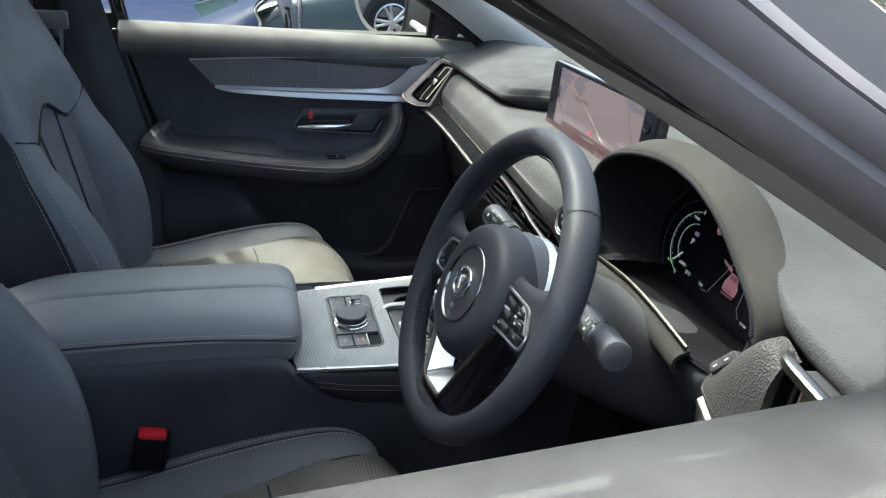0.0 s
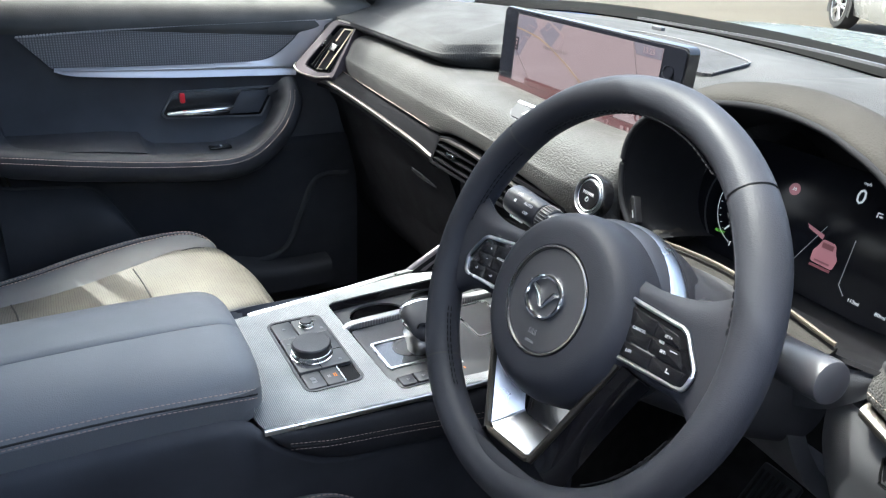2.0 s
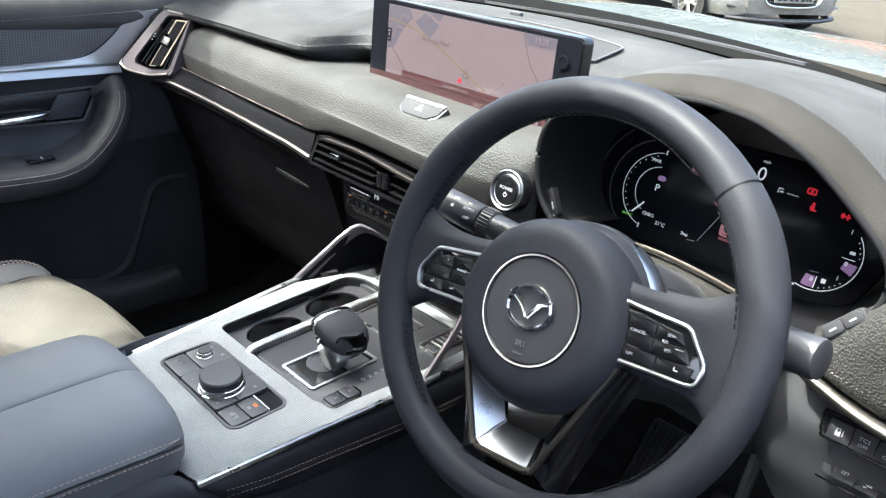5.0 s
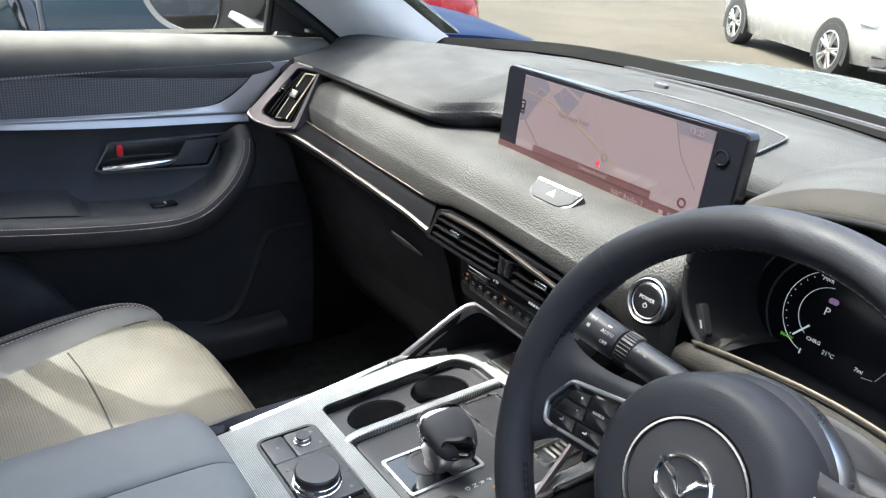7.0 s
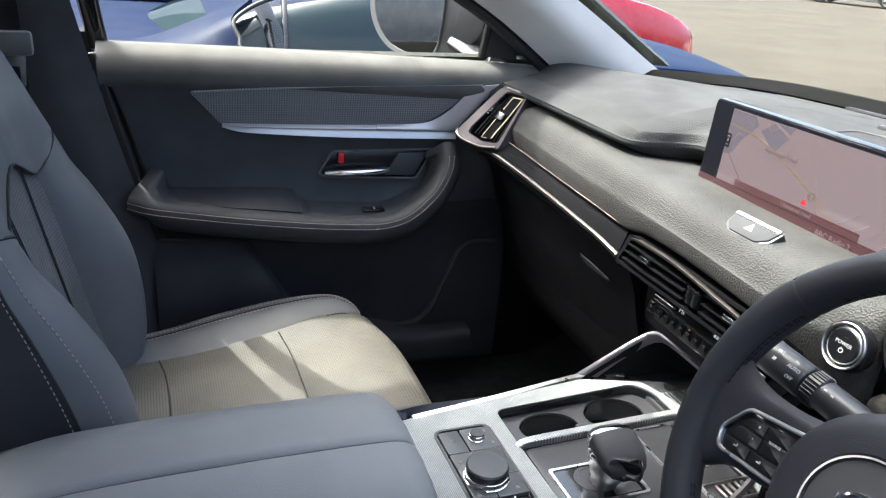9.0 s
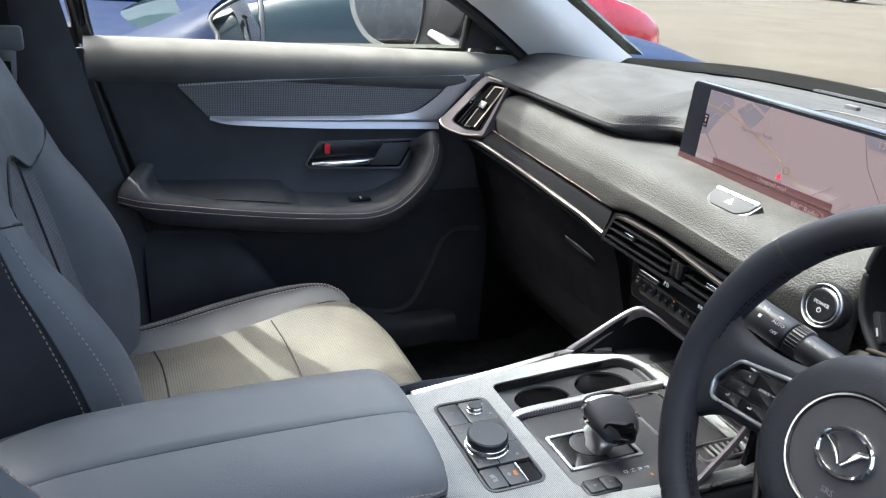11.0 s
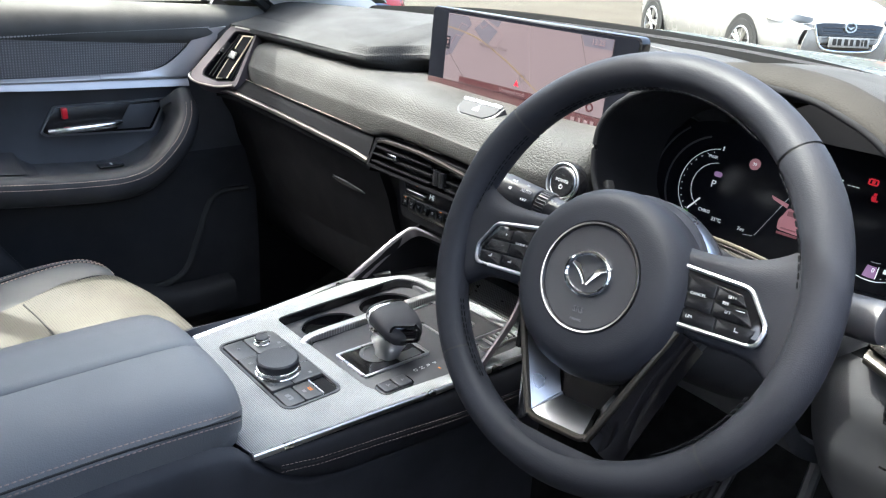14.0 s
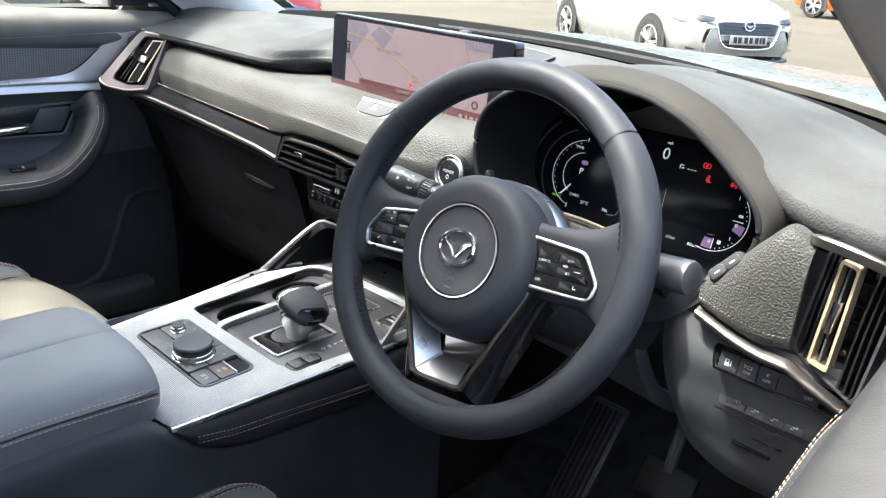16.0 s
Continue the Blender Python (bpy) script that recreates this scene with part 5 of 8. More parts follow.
o2, i2 = soften([(-0.0355, -0.046), (0.030, -0.073), (0.036, 0.058), (-0.031, 0.060)], 0.008), soften([(-0.0330, -0.043), (0.0275, -0.069), (0.0335, 0.0555), (-0.0285, 0.0575)], 0.007)
part("well", plate(i2, m2 @ Matrix.Translation((0, 0, -0.024)), 0.01), PIANO, v2, "black inside of the vent")
part("frame", frame_ring(o2, i2, m2, 0.026, 0.001), TRIMBLK, v2)
for x in (-0.0275, -0.0225, 0.0125, 0.0185, 0.0245):
    lo2, hi2 = -0.044 - 0.41 * (x + 0.033), 0.055
    part("slat", sweep([m2 @ Vector((x, lo2, -0.006)), m2 @ Vector((x + 0.001, 0, -0.004)), m2 @ Vector((x + 0.003, hi2, -0.006))], [(0.0010, -0.008), (0.0010, 0.007), (-0.0010, 0.007), (-0.0010, -0.008)], 3, up=m2.to_3x3() @ Vector((0, 0, 1))), KEYBLK, v2)
for y in (-0.030, -0.010, 0.012, 0.034):
    part("cross_slat", sweep([m2 @ Vector((-0.028, y, -0.018)), m2 @ Vector((0, y, -0.018)), m2 @ Vector((0.028, y, -0.018))], [(0.004, -0.0008), (0.004, 0.0008), (-0.004, 0.0008), (-0.004, -0.0008)], 2), VENTBLK, v2)
fo = soften([(-0.0185, -0.049), (0.0010, -0.052), (0.0000, 0.0510), (-0.0175, 0.0530)], 0.004)
fi = soften([(-0.0160, -0.046), (-0.0015, -0.0485), (-0.0025, 0.0475), (-0.0150, 0.0495)], 0.003)
part("bright_bar", frame_ring(fo, fi, m2, 0.010, 0.005), CHAMPAGNE, v2, "champagne louvre frame")
part("slat", sweep([m2 @ Vector((-0.009, -0.046, -0.004)), m2 @ Vector((-0.009, 0, -0.003)), m2 @ Vector((-0.009, 0.046, -0.004))], [(0.0010, -0.006), (0.0010, 0.006), (-0.0010, 0.006), (-0.0010, -0.006)], 3, up=m2.to_3x3() @ Vector((0, 0, 1))), TRIMBLK, v2)
part("tab", plate(soften([(-0.0125, -0.016), (-0.0060, -0.016), (-0.0050, 0.016), (-0.0115, 0.016)], 0.0025), m2 @ Matrix.Translation((0, 0, 0.009)), 0.008, 0.0012), CHROME, v2, "bright adjusting tab")
part("upper_strip", sweep([(0.622, 0.226, 1.0745), (0.634, 0.216, 1.0775), (0.655, 0.211, 1.0770), (0.685, 0.211, 1.0715), (0.72, 0.216, 1.060)], [(0.005, -0.0045), (-0.005, -0.0045), (-0.005, 0.0035), (-0.002, 0.0048), (0.003, 0.0048), (0.005, 0.003)], 5), STRIPSAT, v2, "satin metal strip over the vent")

# hood side buttons
hs = thing("trip_switch", (0.5515, 0.225, 1.0245), "black two-key trip switch under the instrument hood", "switch")
mt2 = facing((0.5515, 0.2215, 1.0245), (-0.1, -0.95, 0.2), (-0.78, 0, 0.63))
part("plate", plate(rounded(0.040, 0.013, 0.005), mt2, 0.008, 0.001), TRIMBLK, hs)
for x in (-0.009, 0.009):
    part("key", plate(rounded(0.017, 0.0095, 0.003), mt2 @ Matrix.Translation((x, 0, 0.002)), 0.004, 0.0006), TRIMBLK, hs)
    part("key_mark", bars(mt2 @ Matrix.Translation((x, 0, 0.0024)), [(0, 0, 0.006, 0.0014)]), PRINT, hs)
hl_ = thing("display_switch", (0.245, 0.2255, 1.03), "slim black rocker beside the instrument hood", "switch")
mt3 = facing((0.2450, 0.2290, 1.0290), (-0.25, -0.95, 0.15), (-0.62, 0, 0.78))
part("rocker", plate(rounded(0.009, 0.032, 0.003), mt3, 0.008, 0.001), KEYBLK, hl_)
part("rocker_mark", bars(mt3 @ Matrix.Translation((0, -0.004, 0.0003)), [(0, 0, 0.002, 0.008)]), EMBOSS, hl_)

# ---- centre console ----
con = thing("centre_console", (0.01, 0.0, 0.42), "black centre console with a ribbed aluminium top plate", "console")
top = Matrix.Translation((0, 0, 0.792))
plate_poly = [(0.100, -0.158), (0.146, -0.149), (0.157, 0.0), (0.163, 0.09), (0.166, 0.20), (0.158, 0.25), (0.06, 0.262), (-0.06, 0.257), (-0.108, 0.240), (-0.134, 0.156), (-0.120, 0.02), (-0.104, -0.102), (-0.100, -0.135)]


def holed(outer, holes, z, depth):
    """A flat plate with polygon holes, built by filling edges."""
    bm = bmesh.new()
    es = []
    for loop in (outer, *holes):
        vs = [bm.verts.new((x, y, z)) for x, y in loop]
        es += [bm.edges.new((a, b)) for a, b in zip(vs, vs[1:] + vs[:1])]
    bmesh.ops.triangle_fill(bm, edges=es, use_beauty=True)
    bm.normal_update()
    for f in bm.faces:
        if f.normal.z < 0:
            f.normal_flip()
    r = bmesh.ops.extrude_face_region(bm, geom=bm.faces[:])
    bmesh.ops.translate(bm, verts=[v for v in r["geom"] if isinstance(v, bmesh.types.BMVert)], vec=(0, 0, -depth))
    return bm


knob_hole = [(x + 0.0145, y - 0.050) for x, y in rounded(0.170, 0.074, 0.012)]
tray_hole = soften([(-0.094, 0.008), (-0.040, 0.008), (0.112, 0.010), (0.137, 0.024), (0.146, 0.12), (0.147, 0.225), (0.125, 0.243), (-0.082, 0.241), (-0.106, 0.222)], 0.012)
part("top_plate", holed(soften(plate_poly, 0.010), [knob_hole, tray_hole], 0.795, 0.006), RIBALU, con, "ribbed bright aluminium plate", smooth=False)
part("plate_edge", sweep([(0.145, -0.150, 0.792), (0.156, 0.0, 0.792), (0.163, 0.10, 0.792), (0.167, 0.25, 0.792)], [(0.0025, -0.002), (-0.003, -0.002), (-0.003, 0.003), (0.001, 0.0042), (0.0025, 0.003)], 4), SATIN, con, "bright metal edge")
part("plate_edge", sweep([(-0.106, -0.10, 0.792), (-0.125, 0.04, 0.792), (-0.144, 0.17, 0.792), (-0.128, 0.225, 0.792)], [(0.003, -0.006), (-0.004, -0.006), (-0.004, 0.003), (-0.002, 0.0045), (0.004, 0.003)], 4), SATIN, con, "bright metal edge")
side = []
for y, prof_ in ((-0.56, ((0.126, 0.815), (0.136, 0.800), (0.140, 0.770), (0.138, 0.70), (0.136, 0.60), (0.14, 0.42))), (-0.30, ((0.126, 0.813), (0.136, 0.799), (0.140, 0.770), (0.138, 0.70), (0.136, 0.60), (0.14, 0.42))), (-0.18, ((0.125, 0.806), (0.137, 0.795), (0.141, 0.768), (0.139, 0.70), (0.136, 0.60), (0.14, 0.42))), (-0.150, ((0.138, 0.790), (0.146, 0.780), (0.145, 0.760), (0.140, 0.70), (0.136, 0.60), (0.14, 0.42))), (-0.115, ((0.138, 0.756), (0.144, 0.748), (0.143, 0.735), (0.140, 0.69), (0.136, 0.60), (0.14, 0.42))), (-0.06, ((0.138, 0.730), (0.143, 0.722), (0.142, 0.710), (0.139, 0.67), (0.136, 0.60), (0.14, 0.42))), (0.10, ((0.140, 0.722), (0.144, 0.714), (0.142, 0.700), (0.139, 0.66), (0.136, 0.60), (0.14, 0.42))), (0.30, ((0.142, 0.720), (0.145, 0.712), (0.143, 0.700), (0.139, 0.66), (0.136, 0.60), (0.14, 0.42)))):
    side.append([(x, y, z) for x, z in prof_])
part("side_panel", skin(side, 5, 4, 0.012), CONSIDE, con, "black side panel")
part("side_panel", skin([[(-x + 0.018, y, min(z + 0.06 * (z > 0.65), 0.786)) for x, y, z in r] for r in side], 4, 4, 0.012), CONSIDE, con, "black side panel")
edge_x = lambda y: min(0.150 + 0.068 * (y + 0.142), 0.170)
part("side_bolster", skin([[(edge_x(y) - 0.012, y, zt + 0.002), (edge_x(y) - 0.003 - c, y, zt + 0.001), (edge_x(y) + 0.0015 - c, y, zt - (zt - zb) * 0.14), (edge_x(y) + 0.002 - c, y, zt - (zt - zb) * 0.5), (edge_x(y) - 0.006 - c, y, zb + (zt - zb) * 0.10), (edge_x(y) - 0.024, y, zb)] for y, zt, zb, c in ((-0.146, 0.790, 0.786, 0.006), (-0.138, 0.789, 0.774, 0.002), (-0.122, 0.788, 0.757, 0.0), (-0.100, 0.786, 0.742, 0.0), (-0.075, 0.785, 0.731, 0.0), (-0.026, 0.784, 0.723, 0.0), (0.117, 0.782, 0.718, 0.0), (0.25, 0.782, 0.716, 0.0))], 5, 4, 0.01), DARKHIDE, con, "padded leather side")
for dz_ in (0.0, -0.0080):
    part("stitching", stitches([(edge_x(y) + 0.0030, y, z + dz_) for y, z in ((-0.125, 0.7765), (-0.10, 0.772), (-0.075, 0.768), (-0.004, 0.763), (0.109, 0.754), (0.22, 0.749))], 0.0036, 0.0014, 0.0004), THREAD, con, "tan thread")
part("bolster_seam", tube([(edge_x(y) + 0.0022, y, z - 0.004) for y, z in ((-0.125, 0.7765), (-0.10, 0.772), (-0.075, 0.768), (-0.004, 0.763), (0.109, 0.754), (0.22, 0.749))], 0.0010, 6, 4), BLACKT, con)
part("core", box(0.015, -0.1, 0.585, 0.22, 0.80, 0.32), CONSIDE, con)

# tray with cup holders, split by a knurled rail
part("tray", holed(soften([(-0.093, 0.009), (-0.014, 0.009), (-0.018, 0.240), (-0.081, 0.240), (-0.105, 0.222)], 0.006), [[(-0.061 + 0.030 * math.cos(k * math.pi / 14), 0.072 + 0.041 * math.sin(k * math.pi / 14)) for k in range(28)], [(-0.066 + 0.034 * math.cos(k * math.pi / 14), 0.172 + 0.043 * math.sin(k * math.pi / 14)) for k in range(28)]], 0.781, 0.003), TRIMBLK, con, "black cup holder tray", smooth=False)
for y, x, wx, wy in ((0.072, -0.061, 1.0, 1.36), (0.172, -0.066, 1.13, 1.43)):
    cup = [(0.0305, 0.060), (0.029, 0.004), (0.027, 0.0), (0.001, 0.0)]
    bmc = lathe((0, 0, 0), (0, 0, 1), cup, 28)
    for f in [f for f in bmc.faces if len(f.verts) > 10 and f.calc_center_median().z > 0.03]:
        bmc.faces.remove(f)
    bmc.transform(Matrix.Translation((x, y, 0.7205)) @ Matrix.Diagonal((wx, wy, 1, 1)))
    part("cup_holder", bmc, PIANO, con, "deep black cup holder")
part("cup_finger", box(-0.052, 0.120, 0.772, 0.012, 0.026, 0.020, 0.003), TRIMBLK, con, "black cup holder finger")
part("tray_wall", frame_ring(soften([(-0.0945, 0.0075), (-0.014, 0.0075), (-0.016, 0.2415), (-0.082, 0.2415), (-0.1065, 0.223)], 0.011), soften([(-0.092, 0.010), (-0.016, 0.010), (-0.018, 0.239), (-0.080, 0.239), (-0.104, 0.221)], 0.010), Matrix.Translation((0, 0, 0.781)), 0.0, 0.012), PIANO, con)
part("knurled_rail", sweep([(-0.020, 0.012, 0.784), (-0.0205, 0.018, 0.7915), (-0.022, 0.09, 0.7925), (-0.024, 0.16, 0.7925), (-0.026, 0.236, 0.7915)], rounded(0.012, 0.020, 0.003, 3), 5), KNURL, con, "knurled metal rail")
part("shift_panel", plate(soften([(-0.013, 0.011), (0.112, 0.012), (0.1355, 0.026), (0.144, 0.12), (0.145, 0.223), (0.123, 0.241), (-0.019, 0.239)], 0.010), Matrix.Translation((0, 0, 0.7935)), 0.012, 0.001), TRIMBLK, con, "satin black selector panel")
part("selector_frame", frame_ring([(x + 0.062, y + 0.070) for x, y in rounded(0.064, 0.100, 0.004)], [(x + 0.062, y + 0.070) for x, y in rounded(0.057, 0.093, 0.003)], Matrix.Translation((0, 0, 0.7935)), 0.002, 0.0022), SATIN, con, "bright frame round the selector")
part("selector_gate", plate([(x + 0.062, y + 0.070) for x, y in rounded(0.056, 0.092, 0.003)], Matrix.Translation((0, 0, 0.7945)), 0.002), PIANO, con)
part("flap_frame", frame_ring([(x + 0.03, y + 0.19) for x, y in rounded(0.085, 0.060, 0.005)], [(x + 0.03, y + 0.19) for x, y in rounded(0.080, 0.055, 0.004)], Matrix.Translation((0, 0, 0.7935)), 0.002, 0.0016), SATIN, con, "thin bright frame of a flap")
for k, t_ in enumerate("DNRP"):
    lettering("gear_letter", t_, Matrix.Translation((0.1135, 0.080 + 0.0098 * k, 0.7938)), 0.0078, PRINT, con)
part("gear_light", bars(Matrix.Translation((0.126, 0.1075, 0.7938)), [(0, 0, 0.004, 0.0022)]), LIT_ORANGE, con, "small orange light")
part("brake_bed", plate([(x + 0.1262, y + 0.0388) for x, y in rounded(0.0245, 0.047, 0.009)], Matrix.Translation((0, 0, 0.7962)), 0.006, 0.0006), KEYBLK, con, "gloss black bed of the brake keys")
for k in range(2):
    mk = Matrix.Translation((0.1262, 0.0285 + 0.0205 * k, 0.7985))
    part("brake_switch", plate(rounded(0.019, 0.0185, 0.003), mk, 0.004, 0.0008), TRIMBLK, con, "dark rocker key")
    part("switch_mark", bars(mk @ Matrix.Translation((0, 0, 0.0003)), [(0, 0, 0.0045, 0.0012), (0, 0.0018, 0.0012, 0.0024)]), EMBOSS, con)

# knob panel
kp = thing("control_knob_panel", (0.017, -0.0515, 0.79), "black control panel with a large round metal-edged knob", "control panel")
part("bed", plate(rounded(0.166, 0.070, 0.011), Matrix.Translation((0.0145, -0.050, 0.7930)), 0.012), PIANO, kp)
part("rim", frame_ring([(x + 0.0145, y - 0.050) for x, y in rounded(0.171, 0.075, 0.0125)], [(x + 0.0145, y - 0.050) for x, y in rounded(0.1645, 0.0685, 0.0105)], Matrix.Translation((0, 0, 0.795)), 0.004, 0.001), TRIMBLK, kp)
for x, y, w, h in ((-0.0435, -0.0690, 0.042, 0.0265), (-0.0435, -0.0345, 0.042, 0.0400), (0.020, -0.0500, 0.081, 0.066), (0.0785, -0.0715, 0.033, 0.0225), (0.0785, -0.0485, 0.033, 0.0215)):
    part("key", plate(rounded(w, h, 0.003), Matrix.Translation((x, y, 0.7985 if w > 0.06 else 0.7968)), 0.005, 0.0012), KEYGREY, kp)
for x, y, w, h in ((0.0265, -0.026, 0.0009, 0.018), (0.0265, -0.0745, 0.0009, 0.018), (-0.0085, -0.055, 0.022, 0.0009), (0.056, -0.055, 0.010, 0.0009)):
    part("seam", box(x, y, 0.7984, w, h, 0.0008), PIANO, kp)
for x, y in ((-0.047, -0.069), (-0.006, -0.075), (0.050, -0.075), (0.050, -0.028), (-0.056, -0.024), (-0.033, -0.022)):
    part("key_mark", bars(Matrix.Translation((x, y, 0.7988 if x > -0.02 else 0.7971)), [(0, 0, 0.0022, 0.0034), (0.0022, 0, 0.0008, 0.0044)]), EMBOSS, kp)
part("key_mark", bars(Matrix.Translation((0.0785, -0.0715, 0.7971)), [(0.002, 0.002, 0.009, 0.0012), (-0.002, -0.001, 0.006, 0.0050), (0.005, -0.001, 0.004, 0.0050)]), EMBOSS, kp)
part("key_light", bars(Matrix.Translation((0.0785, -0.0475, 0.7971)), [(0, 0.004, 0.0065, 0.0012), (0, 0.0015, 0.0065, 0.0012), (-0.003, 0.0028, 0.0010, 0.0036), (0.003, 0.0028, 0.0010, 0.0036)]), LIT_ORANGE, kp, "small orange symbol")
part("key_mark", bars(Matrix.Translation((0.0785, -0.0525, 0.7971)), [(0, 0, 0.0050, 0.0036)]), EMBOSS, kp)
part("open_slot", plate(rounded(0.033, 0.018, 0.002), Matrix.Translation((0.0785, -0.0265, 0.7936)), 0.002), LOWPL, kp)
part("slot_edge", box(0.0785, -0.0372, 0.7962, 0.032, 0.0010, 0.0030), SATIN, kp, "bright edge of the slot")
bigk = part("big_knob", lathe((0.0265, -0.056, 0.799), (0, 0, 1), [(0.0245, 0.0), (0.0245, 0.0065), (0.0238, 0.0070), (0.0238, 0.0076), (0.0242, 0.0082), (0.0242, 0.0155), (0.0225, 0.0172), (0.001, 0.0176)], 56), TRIMBLK, kp, "round black knob")
part("metal_ring", lathe((0.0265, -0.056, 0.799), (0, 0, 1), [(0.0262, 0.0), (0.0262, 0.0008), (0.0250, 0.0012), (0.0250, 0.0072), (0.0244, 0.0076), (0.02, 0.0076)], 56), CHROME, bigk, "bright metal ring")
smk = part("small_knob", lathe((-0.044, -0.039, 0.797), (0, 0, 1), [(0.0086, 0.0), (0.0086, 0.0075), (0.0080, 0.0085), (0.001, 0.0086)], 36), TRIMBLK, kp, "small round black knob")
part("metal_ring", lathe((-0.044, -0.039, 0.797), (0, 0, 1), [(0.0100, 0.0), (0.0100, 0.0010), (0.0091, 0.0014), (0.0091, 0.0062), (0.0085, 0.0066), (0.006, 0.0066)], 36), CHROME, smk, "bright metal ring")

# gear selector
gs = thing("gear_selector", (0.062, 0.075, 0.795), "black leather gear selector with a satin metal neck", "gear lever")
part("boot_well", lathe((0.056, 0.064, 0.7946), (0, 0, 1), [(0.021, 0.0), (0.021, 0.0006), (0.0165, 0.001), (0.016, 0.0004), (0.001, 0.0002)], 32), TRIMBLK, gs)
part("bright_tile", plate(rounded(0.016, 0.034, 0.002), Matrix.Translation((0.080, 0.094, 0.7955)), 0.003, 0.0006), SATIN, gs, "bright metal tile")
nk = []
for z, w, d, x in ((0.795, 0.0150, 0.0130, 0.066), (0.801, 0.0160, 0.0140, 0.066), (0.809, 0.0200, 0.0175, 0.066), (0.818, 0.0245, 0.0215, 0.066), (0.830, 0.0272, 0.0240, 0.066)):
    nk.append([(x + w * abs(math.cos(a)) ** 0.75 * math.copysign(1, math.cos(a)), 0.073 + (z - 0.795) * 0.16 + d * abs(math.sin(a)) ** 0.75 * math.copysign(1, math.sin(a)), z) for a in [2 * math.pi * k / 28 for k in range(28)]])
part("neck", rings(nk), SATIN, gs, "satin metal neck")


def squircle(a, p):
    c, s_ = math.cos(a), math.sin(a)
    return math.copysign(abs(c) ** p, c), math.copysign(abs(s_) ** p, s_)


def head_ring(t, w, h, dz, grow=0.0):
    """A slice of the head across its width at t along x."""
    out_ = []
    for k in range(32):
        c, s_ = squircle(2 * math.pi * k / 32, 0.72)
        out_.append((0.066 + t * 1.10, 0.082 + (w + grow) * 1.18 * c, 0.8405 + dz - t * 0.20 + (h + grow) * 0.64 * s_ * (1.0 if s_ > 0 else 0.92)))
    return out_


HEAD = ((-0.0265, 0.010, 0.008, -0.004), (-0.0255, 0.016, 0.014, -0.003), (-0.0225, 0.0205, 0.0185, -0.001), (-0.016, 0.0235, 0.0212, 0.001), (-0.006, 0.0248, 0.0222, 0.002), (0.008, 0.0248, 0.0215, 0.001), (0.018, 0.0232, 0.0190, -0.002), (0.025, 0.0195, 0.0150, -0.005), (0.0285, 0.013, 0.010, -0.007), (0.0295, 0.006, 0.005, -0.008))
part("head", rings([head_ring(*h_) for h_ in HEAD]), DARKHIDE, gs, "black leather head")
part("bright_band", rings([head_ring(-0.0165, 0.0232, 0.0209, 0.001, 0.0003), head_ring(-0.0155, 0.0235, 0.0213, 0.001, 0.0010), head_ring(-0.0115, 0.0241, 0.0217, 0.0015, 0.0010), head_ring(-0.0105, 0.0243, 0.0218, 0.0015, 0.0003)]), CHROME, gs, "bright band round the head")
mkk = facing((0.0960, 0.0755, 0.8370), (0.80, -0.52, 0.22), (0, 0, 1))
part("release_rim", frame_ring(rounded(0.037, 0.021, 0.007), rounded(0.0325, 0.0165, 0.006), mkk, 0.008, 0.0035), CHROME, gs, "bright rim of the release key")
part("release_key", plate(rounded(0.0320, 0.0160, 0.006), mkk, 0.008, 0.001), PIANO, gs, "gloss black release key")

# armrest lid in two halves
arm = thing("storage_box", (0.01, -0.3, 0.80), "padded black leather storage box, drawn pale for light, with two lids and tan stitching", "storage box")


def lid(x0, x1, out, name):
    """One half of the lid: a padded body with a rolled front; out: its outer side."""
    secs = []
    for y, k, dz in ((-0.60, 0.95, -0.034), (-0.52, 1.0, -0.008), (-0.44, 1.0, 0.0), (-0.32, 1.0, 0.002), (-0.22, 1.0, 0.001), (-0.172, 0.99, -0.001), (-0.157, 0.955, -0.004), (-0.147, 0.89, -0.009), (-0.141, 0.80, -0.016), (-0.138, 0.68, -0.026)):
        ins, outx = (x1, x0) if out < 0 else (x0, x1)
        o = ins + (outx - ins) * k
        top = lambda x: 0.869 + dz - 0.011 * ((x - 0.012) / 0.11) ** 2
        f = lambda t: ins + (o - ins) * t
        prof_ = [(ins, 0.806), (ins, top(ins) - 0.0022), (f(0.015), top(f(0.015)) - 0.0006), (f(0.10), top(f(0.1))), (f(0.35), top(f(0.35)) + 0.001), (f(0.62), top(f(0.62))), (f(0.82), top(f(0.82)) - 0.003), (f(0.93), top(o) - 0.009), (f(0.985), top(o) - 0.019), (o, 0.837 + dz * 0.5), (f(0.99), 0.822 + dz * 0.3), (f(0.97), 0.806)]
        secs.append([(x, y, z) for x, z in prof_])
    cols_ = [spline(cc, 4) for cc in zip(*secs)]
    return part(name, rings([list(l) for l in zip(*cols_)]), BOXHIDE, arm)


lid(-0.110, 0.0212, -1, "lid")
lid(0.0228, 0.128, 1, "lid")
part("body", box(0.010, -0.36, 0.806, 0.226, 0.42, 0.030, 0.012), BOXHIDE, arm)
row = [(0.1270, -0.58, 0.846), (0.1274, -0.40, 0.851), (0.1276, -0.303, 0.850), (0.1276, -0.258, 0.848), (0.1280, -0.209, 0.8445), (0.1262, -0.174, 0.840), (0.1228, -0.158, 0.836), (0.1165, -0.1485, 0.831)]
part("stitching", stitches(row, 0.0038, 0.0014, 0.0008), THREAD, arm, "tan thread")
part("stitching", stitches([(x + 0.0013, y, z - 0.0105) for x, y, z in row], 0.0038, 0.0014, 0.0008), THREAD, arm, "tan thread")
